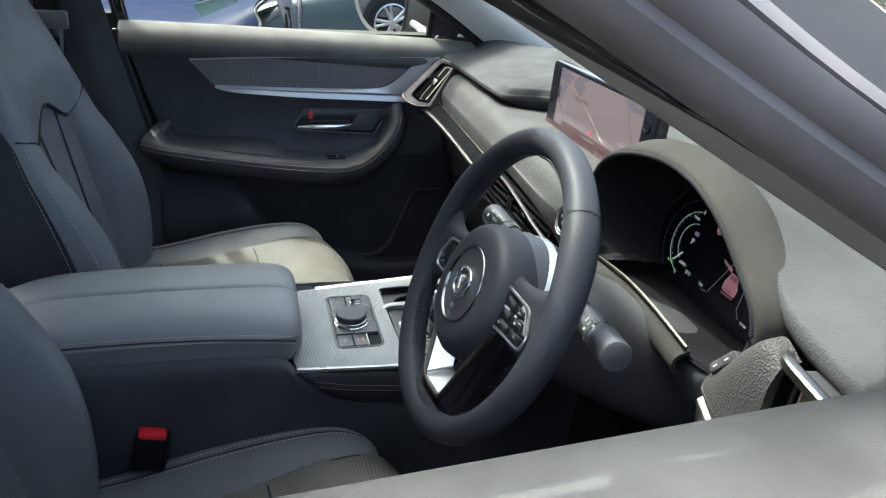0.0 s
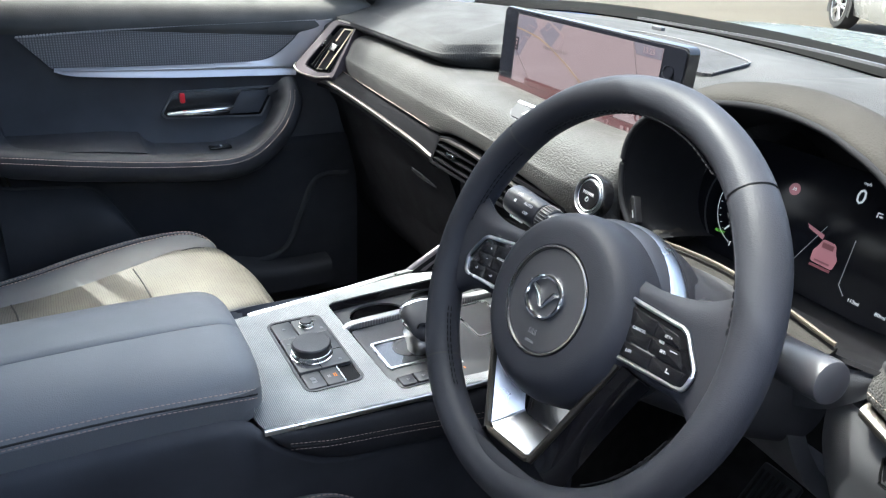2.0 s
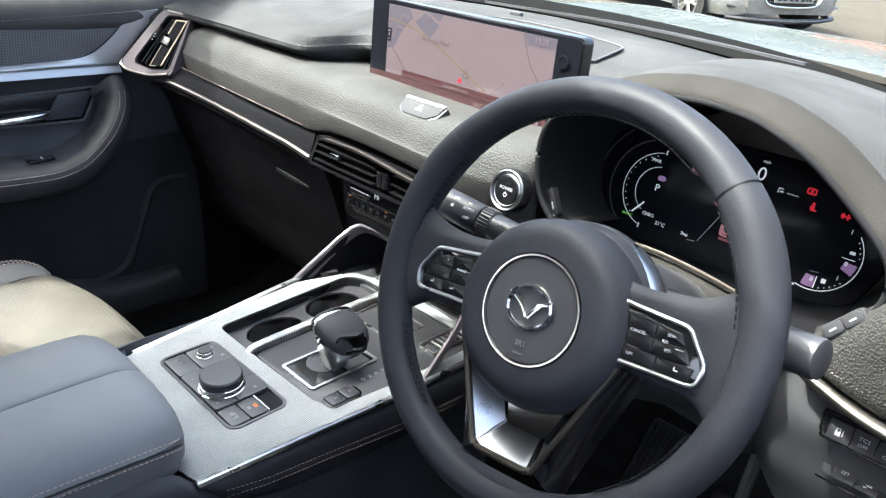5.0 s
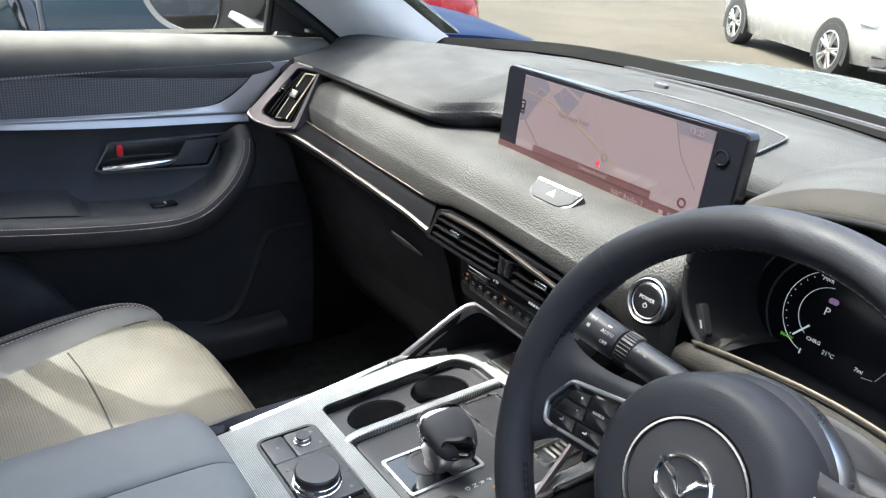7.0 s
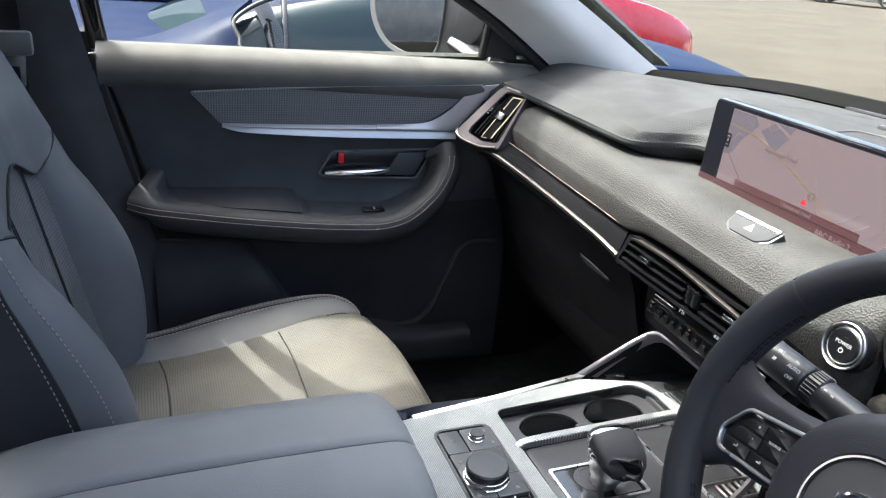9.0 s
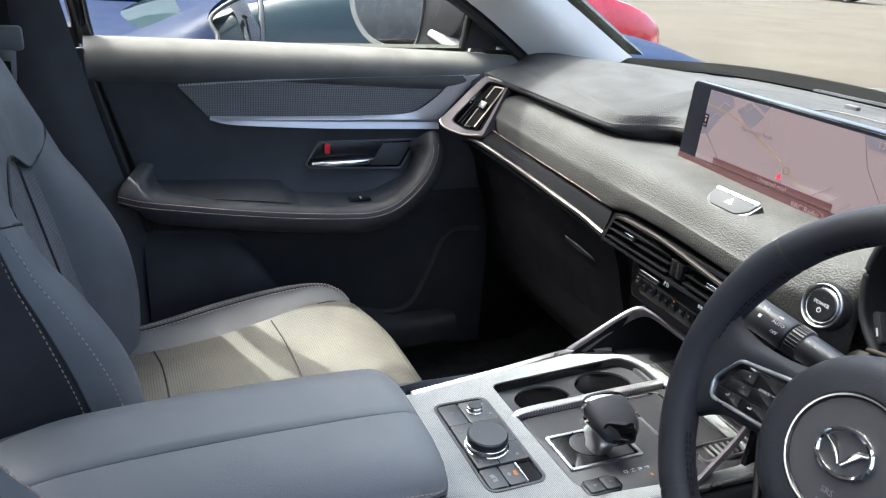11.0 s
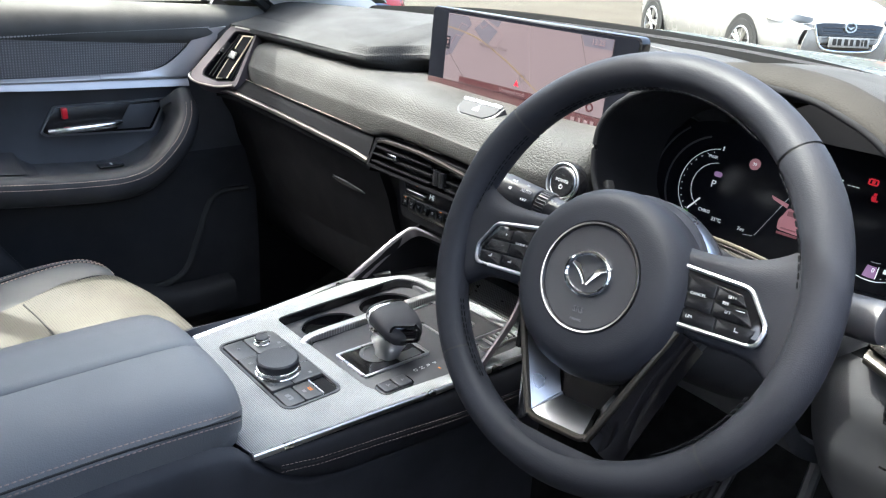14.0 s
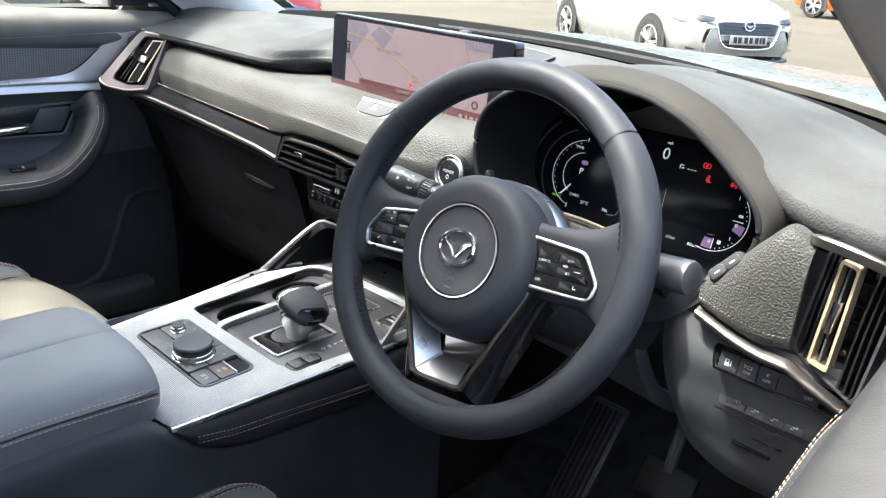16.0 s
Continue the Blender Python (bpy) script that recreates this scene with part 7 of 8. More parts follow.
    for x in (-0.052, 0.052):
        for o in (-0.004, 0.004):
            part("seam", tube(X([(x * 0.8 + o, by(0.68) - 0.0025, 0.68), (x + o, by(0.85) - 0.0025, 0.85), (x * 1.3 + o, by(1.0) - 0.0025, 1.0), (x * 1.5 + o, by(1.05) - 0.002, 1.05)]), 0.0010, 6, 5), BLACKT, st)
    yoke = []
    for z, w in ((1.02, 0.258), (1.085, 0.250), (1.13, 0.238), (1.18, 0.215), (1.235, 0.178), (1.265, 0.13)):
        f = 0.022
        yoke.append(X([(-w, by(z) - 0.045, z), (-w * 0.95, by(z) + f * 0.55, z), (-w * 0.72, by(z) + f, z), (-w * 0.4, by(z) + f * 0.45, z + 0.003), (0, by(z) + f * 0.30, z + 0.005), (w * 0.4, by(z) + f * 0.45, z + 0.003), (w * 0.72, by(z) + f, z), (w * 0.95, by(z) + f * 0.55, z), (w, by(z) - 0.045, z)]))
    arch = []
    for u, zz in ((-1.0, 1.050), (-0.95, 1.048), (-0.75, 1.032), (-0.48, 1.002), (0.0, 1.050), (0.48, 1.002), (0.75, 1.032), (0.95, 1.048), (1.0, 1.050)):
        f = 0.003 if abs(u) < 0.6 else (0.026 if abs(u) < 0.9 else (0.014 if abs(u) < 0.98 else -0.045))
        arch.append((cx + u * 0.260, by(zz) + f, zz))
    part("shoulder_yoke", skin([arch] + yoke[1:], 4, 4, 0.03), LEATHER, st, "smooth leather shoulder panel")
    part("yoke_seam", tube([(x, y + 0.0015, z) for x, y, z in arch[1:-1]], 0.0018, 6, 5), BLACKT, st)
    BB = ((0.64, 0.236, 0.040), (0.70, 0.252, 0.062), (0.78, 0.266, 0.078), (0.86, 0.270, 0.080), (0.94, 0.266, 0.058), (0.985, 0.262, 0.038), (1.010, 0.259, 0.032), (1.04, 0.255, 0.024), (1.065, 0.250, 0.004))
    for s in (-1, 1):
        bb, sp = [], []
        for z, xo, f in BB:
            bb.append(X([(s * 0.143, by(z) - 0.001, z), (s * 0.158, by(z) + f * 0.45, z), (s * 0.186, by(z) + f * 0.92, z), (s * 0.214, by(z) + f, z), (s * (xo - 0.016), by(z) + f * 0.82, z), (s * xo, by(z) + f * 0.40, z)])[::s])
            sp.append(X([(s * (xo + 0.001), by(z) + f * 0.40, z), (s * (xo + 0.004), by(z) + f * 0.1, z), (s * (xo + 0.002), by(z) - 0.05, z), (s * (xo - 0.04), by(z) - 0.11, z)])[::s])
        part("back_bolster", skin(bb, 5, 5, 0.015, seen=(cx + s * 0.2, 3.0, 0.9)), LEATHER, st, "smooth leather side bolster")
        part("side_panel", skin(sp, 4, 5, 0.012, seen=(cx + s * 3, -0.4, 0.9)), DARKHIDE, st, "darker leather side panel")
        part("bolster_seam", tube(X([(s * (xo + 0.0015), by(z) + f * 0.40, z) for z, xo, f in BB]), 0.0016, 6, 5), BLACKT, st)
        for q, dx in ((0.76, 0.0125), (0.30, -0.0025)):
            part("stitching", stitches(X([(s * (xo - dx), by(z) + f * q + 0.0015, z) for z, xo, f in BB[:-1]]), 0.0045, 0.0028, 0.0007, up=(0, 1, 0)), THREAD, st, "tan thread")
    part("back_shell", skin([X([(-0.225, by(z) - 0.09, z), (-0.15, by(z) - 0.12, z), (0, by(z) - 0.13, z), (0.15, by(z) - 0.12, z), (0.225, by(z) - 0.09, z)]) for z in (0.55, 0.8, 1.0, 1.15, 1.25)], 4, 4, 0.01), HARD, st, "black back shell")
    hr = []
    for z, w, f in ((1.285, 0.09, 0.0), (1.31, 0.115, 0.022), (1.36, 0.125, 0.030), (1.41, 0.118, 0.022), (1.435, 0.09, 0.0)):
        y0 = by(1.25) - 0.02
        hr.append([(cx + w * math.cos(a), y0 - 0.03 + (0.035 + f) * math.sin(a), z) for a in [2 * math.pi * k / 24 for k in range(24)]])
    part("headrest", rings(hr), LEATHER, st, "padded leather headrest")
    for s in (-1, 1):
        part("headrest_post", cyl((cx + s * 0.06, by(1.22) - 0.05, 1.20), (0, 0, 1), 0.006, 0.006, 0.10, 12), CHROME, st, "bright headrest post")
    part("base", box(cx, -0.25, 0.51, 0.46, 0.44, 0.12, 0.02), HARD, st)
    for s in (-1, 1):
        part("slide_rail", box(cx + s * 0.19, -0.22, 0.435, 0.03, 0.52, 0.035, 0.004), SATIN, st, "metal slide rail")
    return st


seat(-0.392, "black leather front seat with perforated sunlit cushion and tan stitching")
ds = seat(0.395, "black leather front seat with tan stitching beside the console")
ds.location.z -= 0.018
bk = thing("seat_belt_buckle", (0.150, -0.352, 0.64), "black seat belt buckle with a red release key", "buckle")
part("body", box(0.150, -0.355, 0.672, 0.029, 0.047, 0.058, 0.007, Matrix.Rotation(radians(-12), 4, "X")), LOWPL, bk)
part("release_key", box(0.152, -0.350, 0.701, 0.022, 0.038, 0.012, 0.005, Matrix.Rotation(radians(-12), 4, "X")), RED, bk, "red release key")
part("stalk", tube([(0.150, -0.36, 0.655), (0.152, -0.37, 0.60), (0.155, -0.38, 0.52)], 0.009, 10, 4), HARD, bk)
bk.location.z += 0.012
sb = thing("seat_belt", (-0.66, -0.56, 1.1), "black seat belt with a bright latch hanging by the pillar", "seat belt")
part("webbing", skin([[(-0.655, -0.565, 1.36), (-0.645, -0.555, 1.16), (-0.650, -0.56, 0.80), (-0.655, -0.57, 0.50)], [(-0.655, -0.610, 1.36), (-0.640, -0.602, 1.16), (-0.645, -0.605, 0.80), (-0.655, -0.615, 0.50)]], 5, 3, 0.0015), CARPET, sb, "black webbing")
part("tongue_cover", box(-0.632, -0.575, 1.165, 0.016, 0.070, 0.036, 0.006), HARD, sb)
part("tongue", frame_ring(soften([(-0.013, -0.026), (0.013, -0.026), (0.018, 0.02), (-0.018, 0.02)], 0.003), soften([(-0.007, -0.018), (0.007, -0.018), (0.008, 0.004), (-0.008, 0.004)], 0.002), facing((-0.628, -0.568, 1.128), (1, -0.3, 0), (0, 0, 1)), 0.002), CHROME, sb, "bright metal latch")


# ---- doors ----
def door(s, name, label, glazed):
    d = thing(name, (s * 0.78, -0.08, 0.5), label, "car door", kind="structure")
    S = lambda r: [(s * x, y, z) for x, y, z in r]
    ys = (-0.455, -0.36, -0.22, -0.08, 0.06, 0.20, 0.32)
    main, lowp = [], []
    for y in ys:
        k = max(0.0, -0.20 - y) / 0.255
        Y = lambda z: y + k * (1.12 - z) * 0.262
        main.append(S([(x, Y(z), z) for x, z in ((0.742, 1.085), (0.752, 1.04), (0.762, 0.985), (0.768, 0.93), (0.765, 0.88), (0.755, 0.84), (0.753, 0.825))]))
        lowp.append(S([(x, Y(z), z) for x, z in ((0.751, 0.842), (0.744, 0.825), (0.744, 0.78), (0.741, 0.70), (0.738, 0.60), (0.741, 0.46))]))
    part("panel", skin(main, 4, 4, 0.02), DOORPL, d, "matt black door panel")
    part("lower_panel", skin(lowp, 4, 4, 0.02), DOORLOW, d, "black hard plastic lower panel")
    sill = []
    for y, zo in ((-0.465, 0.002), (-0.36, 0.000), (-0.20, -0.004), (0.0, -0.011), (0.18, -0.018), (0.28, -0.022), (0.36, -0.026)):
        if s > 0:
            zo = -0.0192 + 0.0715 * min(y, 0.24)
        if s > 0:
            sill.append(S([(0.905, y, 1.075 + zo), (0.885, y, 1.115 + zo), (0.84, y, 1.140 + zo), (0.79, y, 1.149 + zo), (0.764, y, 1.145 + zo), (0.744, y, 1.134 + zo), (0.733, y, 1.112 + zo), (0.733, y, 1.092 + zo), (0.742, y, 1.078 + zo)]))
            continue
        sill.append(S([(0.800, y, 1.138 + zo), (0.788, y, 1.147 + zo), (0.768, y, 1.146 + zo), (0.744, y, 1.134 + zo), (0.733, y, 1.112 + zo), (0.733, y, 1.092 + zo), (0.742, y, 1.078 + zo)]))
    part("sill_roll", skin(sill, 5, 5, 0.01), SILLPL, d, "soft dark grey sill roll")
    if s < 0:
        part("window_seal", tube(S([(0.802, -0.46, 1.141), (0.802, -0.2, 1.135), (0.802, 0.1, 1.125), (0.800, 0.30, 1.117)]), 0.007, 8, 5), RUBBER, d)
    ins = (((-0.321, 1.071), (-0.297, 1.043), (-0.272, 1.013)), ((-0.20, 1.077), (-0.19, 1.043), (-0.18, 1.011)), ((-0.05, 1.082), (-0.05, 1.045), (-0.05, 1.008)), ((0.06, 1.084), (0.055, 1.045), (0.05, 1.006)), ((0.15, 1.085), (0.125, 1.046), (0.105, 1.007)), ((0.213, 1.086), (0.178, 1.048), (0.144, 1.020)))
    part("insert", skin([S([(x, *p) for x, p in zip((0.737, 0.746, 0.7535), c)]) for c in ins], 5, 5, 0.004), MESHINS, d, "textured dark metallic insert")
    inner = [(0.7510, 0.02, 1.008), (0.7505, 0.085, 1.008), (0.7490, 0.118, 1.011), (0.7460, 0.145, 1.021), (0.7400, 0.178, 1.048), (0.7340, 0.213, 1.087)]
    outer = [(0.7450, 0.02, 1.000), (0.7440, 0.150, 0.996), (0.7420, 0.182, 0.997), (0.7400, 0.191, 1.009), (0.7370, 0.217, 1.037), (0.7320, 0.264, 1.090)]
    back = [(0.7500, 0.02, 0.996), (0.7520, 0.153, 0.990), (0.7520, 0.190, 0.993), (0.7520, 0.198, 1.007), (0.7500, 0.225, 1.035), (0.7450, 0.270, 1.088)]
    part("bright_flare", skin([S(inner), S([tuple((a_ + b_) / 2 - c_ for a_, b_, c_ in zip(p, q, (0.002, 0, 0))) for p, q in zip(inner, outer)]), S(outer), S(back)], 5, 5, 0.003), SILVERTRIM, d, "satin metal flare sweeping up to the vent")
    low = ((-0.268, 1.0135, 1.0110, 1.0080), (-0.24, 1.0125, 1.0085, 0.9990), (-0.18, 1.0110, 1.0060, 0.9930), (-0.05, 1.0080, 1.0020, 0.9850), (0.08, 1.0060, 0.9990, 0.9805), (0.186, 1.0050, 0.9965, 0.9770))
    part("bright_strip", skin([S([(0.7525, y, a), (0.7465, y, b), (0.7495, y, b - (b - c) * 0.25), (0.7440, y, c + 0.002), (0.7450, y, c), (0.7560, y, c - 0.002)]) for y, a, b, c in low], 5, 3, 0.003), SILVERTRIM, d, "stepped satin metal strip")
    part("insert_piping", stitches(S([(0.7360, -0.320, 1.0735), (0.7350, -0.2, 1.0795), (0.7340, -0.05, 1.0845), (0.7335, 0.06, 1.0865), (0.7335, 0.15, 1.0880), (0.7335, 0.232, 1.0895)]), 0.0046, 0.0008, 0.0019, 14), SILVERTRIM, d, "thin silver ribbed piping")
    # armrest that sweeps up at the front into the grip
    ap = [(0.692, -0.436, 0.889), (0.669, -0.395, 0.884), (0.664, -0.33, 0.874), (0.662, -0.247, 0.861), (0.660, -0.13, 0.846), (0.660, -0.031, 0.837), (0.662, 0.028, 0.8365), (0.666, 0.075, 0.851), (0.674, 0.123, 0.890), (0.684, 0.150, 0.932), (0.696, 0.157, 0.962), (0.712, 0.159, 0.982)]
    pr = [(s * a, b) for a, b in ((0.045, 0.005), (0.020, 0.009), (0.007, 0.0065), (0.001, 0.0015), (-0.0025, -0.0060), (-0.0030, -0.016), (0.0, -0.028), (0.008, -0.040), (0.028, -0.049), (0.06, -0.050), (0.085, -0.03), (0.085, 0.002))]
    part("armrest", sweep(S(ap), pr, 6, up=(0, -0.7, 0.7), scale=lambda t: 1.0 - 0.30 * max(0, (t - 0.6) / 0.4)), ARMHIDE, d, "padded leather armrest sweeping up into a grip")
    for o, dx in ((-0.0005, 0.0003), (0.0085, 0.0036)):
        line = []
        for i, p in enumerate(ap[:-1]):
            q, r_ = ap[max(i - 1, 0)], ap[i + 1]
            t_ = Vector((0, r_[1] - q[1], r_[2] - q[2])).normalized()
            line.append((p[0] - dx - 0.0003, p[1] + o * t_.z, p[2] - o * t_.y))
        part("stitching", stitches(S(line), 0.0042, 0.0014, 0.0006), THREAD, d, "tan thread")
    part("armrest_top", skin([S([(0.690, y, a), (0.73, y, (a + b) / 2), (0.768, y, b)]) for y, a, b in ((-0.405, 0.887, 0.893), (-0.30, 0.877, 0.889), (-0.20, 0.866, 0.886), (-0.150, 0.859, 0.881), (-0.138, 0.857, 0.879), (-0.128, 0.853, 0.866), (-0.105, 0.847, 0.852))], 5, 4, 0.004), ARMHIDE, d, "flat padded top of the armrest")
    part("cup_base", skin([S([(0.768, -0.12, 0.856), (0.69, -0.12, 0.850)]), S([(0.768, 0.03, 0.848), (0.69, 0.03, 0.841)]), S([(0.768, 0.12, 0.880), (0.70, 0.10, 0.868)])], 4, 4, 0.004), DOORPL, d)
    part("window_switch", box(s * 0.715, 0.010, 0.8465, 0.022, 0.044, 0.005, 0.0015), PIANO, d, "gloss black window switch")
    part("switch_mark", box(s * 0.715, 0.012, 0.8493, 0.010, 0.003, 0.001), PRINT, d)
    # handle cup
    mh2 = facing((s * 0.7635, 0.022, 0.928), (-s, 0, 0.05), (0, 0, 1))
    hs_ = 1 if s < 0 else -1
    part("handle_cup", plate(soften([(hs_ * a, b) for a, b in ((-0.109, -0.017), (-0.083, 0.024), (0.122, 0.023), (0.088, -0.034), (-0.10, -0.024))], 0.006), mh2, 0.004, 0.001), KEYBLK, d, "black handle recess")
    part("recess_shelf", plate([(hs_ * a, b) for a, b in ((0.050, 0.018), (0.112, 0.018), (0.084, -0.028), (0.022, -0.026))], mh2 @ Matrix.Translation((0, 0, 0.003)), 0.004, 0.001), DOORPL, d)
    part("cup_rim", frame_ring(soften([(hs_ * a, b) for a, b in ((-0.113, -0.019), (-0.085, 0.027), (0.127, 0.026), (0.090, -0.037), (-0.104, -0.027))], 0.006), soften([(hs_ * a, b) for a, b in ((-0.109, -0.017), (-0.083, 0.024), (0.122, 0.023), (0.088, -0.034), (-0.10, -0.024))], 0.006), mh2, 0.004, 0.003), HARD, d)
    part("handle", tube(S([(0.752, -0.078, 0.912), (0.742, -0.045, 0.915), (0.738, 0.0, 0.917), (0.742, 0.030, 0.917), (0.752, 0.048, 0.917)]), [0.006, 0.0078, 0.0082, 0.0078, 0.006], 14, 5, 0.85), CHROME, d, "bright pull handle")
    part("lock_tab", box(s * 0.748, -0.049, 0.944, 0.010, 0.010, 0.020, 0.002), RED, d, "red lock tab")
    # lower pocket
    part("pocket", skin([S([(0.735, -0.40, 0.800), (0.690, -0.40, 0.70), (0.700, -0.40, 0.52)]), S([(0.735, -0.24, 0.795), (0.685, -0.20, 0.70), (0.695, -0.18, 0.52)]), S([(0.742, -0.15, 0.66), (0.70, -0.10, 0.60), (0.695, -0.08, 0.52)]), S([(0.742, 0.10, 0.57), (0.70, 0.10, 0.55), (0.695, 0.10, 0.50)]), S([(0.742, 0.24, 0.56), (0.70, 0.24, 0.55), (0.695, 0.24, 0.50)])], 5, 5, 0.006), DOORLOW, d, "black moulded door pocket")
    part("pocket_rib", tube(S([(0.744, 0.30, 0.748), (0.742, 0.222, 0.742), (0.738, 0.180, 0.66), (0.735, 0.145, 0.59), (0.735, 0.09, 0.568), (0.737, -0.04, 0.566)]), 0.007, 8, 5), SOFT, d)
    part("pocket_edge", tube(S([(0.722, -0.386, 0.806), (0.726, -0.30, 0.797), (0.727, -0.238, 0.786), (0.728, -0.20, 0.735), (0.728, -0.156, 0.664), (0.72, -0.11, 0.61)]), 0.004, 8, 5), SOFT, d)
    part("door_edge", skin([S([(0.738, -0.476, 1.135), (0.742, -0.464, 1.135), (0.80, -0.465, 1.13)]), S([(0.742, -0.420, 0.9), (0.746, -0.408, 0.9), (0.80, -0.408, 0.9)]), S([(0.738, -0.335, 0.55), (0.742, -0.323, 0.55), (0.80, -0.32, 0.55)])], 5, 4, 0.01), RUBBER, d)
    part("outer_skin", skin([S([(0.82 if s < 0 else 0.89, y, 1.13 if s < 0 else 1.06), (0.88 if s < 0 else 0.91, y, 1.04 if s < 0 else 1.0), (0.92, y, 0.90), (0.92, y, 0.70), (0.90, y, 0.42)]) for y in (-0.47, -0.1, 0.2, 0.45)], 4, 4, 0.01), GREENPAINT, d, "grey-green outer skin")
    if s < 0:
        part("outer_sill", skin([S([(0.803, y, 1.124 - 0.03 * y), (0.812, y, 1.125 - 0.03 * y), (0.822, y, 1.11)]) for y in (-0.47, -0.1, 0.2, 0.36)], 4, 4, 0.004), RUBBER, d, "black outer window strip")
    # corner speaker
    part("corner_cover", skin([S([(0.79, 0.250, 1.135), (0.783, 0.32, 1.132), (0.770, 0.405, 1.120)]), S([(0.775, 0.250, 1.19), (0.765, 0.29, 1.18), (0.755, 0.345, 1.158)]), S([(0.755, 0.250, 1.25), (0.752, 0.252, 1.248), (0.75, 0.256, 1.244)])], 5, 5, 0.01), TRIMBLK, d, "dark speaker corner cover")
    part("corner_badge", plate(rounded(0.036, 0.007, 0.001), facing((s * 0.772, 0.335, 1.138), (-s, -0.2, 0.2), (0, 0, 1)), 0.002), SATIN, d, "small metal plate")
    # window frame; the left one is thickened to keep sun off the vent
    lo = 0.03 if s > 0 else 0.0
    part("window_frame", tube(S([(0.800, -0.462, 1.14), (0.765, -0.475, 1.25), (0.70, -0.49, 1.44), (0.655, -0.48, 1.53), (0.632, -0.42, 1.54), (0.648, -0.25, 1.462), (0.70, 0.0, 1.365 - lo), (0.745, 0.20, 1.26 - lo), (0.775, 0.40, 1.13)]), 0.016 if s > 0 else [0.016, 0.018, 0.024, 0.026, 0.028, 0.030, 0.032, 0.030, 0.018], 10, 6), PIANO, d, "black window frame")
    part("corner_post", tube(S([(0.795, 0.248, 1.135), (0.755, 0.248, 1.245)]), 0.008, 8, 4), RUBBER, d)
    if glazed:
        g = part("pane", skin([S([(0.800, -0.455, 1.145), (0.76, -0.465, 1.26), (0.66, -0.45, 1.53)]), S([(0.800, -0.1, 1.142), (0.76, -0.12, 1.26), (0.665, -0.20, 1.44)]), S([(0.798, 0.245, 1.135), (0.775, 0.245, 1.20), (0.758, 0.235, 1.243)])], 5, 5), GLASS, d, "clear side window")
        g.visible_shadow = False
    return d


door(-1, "door_1", "closed passenger door with black panel, padded armrest and textured insert", True)
door(1, "door_2", "closed driver's door with its window wound down", False)

# door mirror
mi = thing("door_mirror", (-0.98, 0.24, 1.14), "black-backed door mirror with a bright rim", "mirror")
mmr = facing((-1.02, 0.21, 1.205), (0.45, -0.88, 0.0), (0, 0, 1))
oval = soften([(-0.185, -0.035), (-0.135, -0.100), (-0.05, -0.122), (0.075, -0.105), (0.165, -0.030), (0.150, 0.055), (0.06, 0.105), (-0.13, 0.110), (-0.185, 0.06)], 0.06)
face = soften([(-0.170, -0.035), (-0.125, -0.090), (-0.05, -0.110), (0.035, -0.103), (0.052, 0.0), (0.05, 0.09), (-0.12, 0.098), (-0.170, 0.055)], 0.05)
shell = []
for z, k in ((0.004, 0.97), (0.0, 1.02), (-0.02, 1.03), (-0.06, 0.95), (-0.095, 0.72), (-0.115, 0.35), (-0.12, 0.05)):
    shell.append([mmr @ Vector((x * k, y * k, z)) for x, y in oval])
part("shell", rings(shell), TRIMBLK, mi, "gloss black mirror shell")
part("glass", plate(face, mmr @ Matrix.Translation((0, 0, 0.006)) @ Matrix.Rotation(radians(2), 4, "Y"), 0.003), MIRROR, mi, "mirror glass")
part("rim", frame_ring([(x * 1.09 - 0.004, y * 1.09) for x, y in face], face, mmr, 0.01, 0.010), HARD, mi, "dark grey rim")
part("foot", tube([(-0.82, 0.30, 1.12), (-0.88, 0.28, 1.12), (-0.96, 0.26, 1.14)], [0.03, 0.026, 0.03], 12, 4, 0.6), TRIMBLK, mi)

# pedals
pd = thing("brake_pedal", (0.43, 0.47, 0.55), "black rubber brake pedal", "pedal")
part("pad", box(0.455, 0.45, 0.575, 0.085, 0.012, 0.06, 0.006, Matrix.Rotation(radians(-35), 4, "X")), RUBBER, pd)
part("arm", tube([(0.45, 0.46, 0.59), (0.44, 0.52, 0.68), (0.44, 0.56, 0.78)], 0.009, 8, 4), HARD, pd)
pa = thing("accelerator_pedal", (0.30, 0.47, 0.47), "ribbed black floor-hinged accelerator pedal", "pedal")
part("pad", box(0.31, 0.47, 0.53, 0.065, 0.014, 0.20, 0.006, Matrix.Rotation(radians(-40), 4, "X")), TRIMBLK, pa)
for k in range(6):
    part("rib", box(0.287 + 0.009 * k, 0.462, 0.536, 0.003, 0.008, 0.18, 0.001, Matrix.Rotation(radians(-40), 4, "X")), RUBBER, pa)

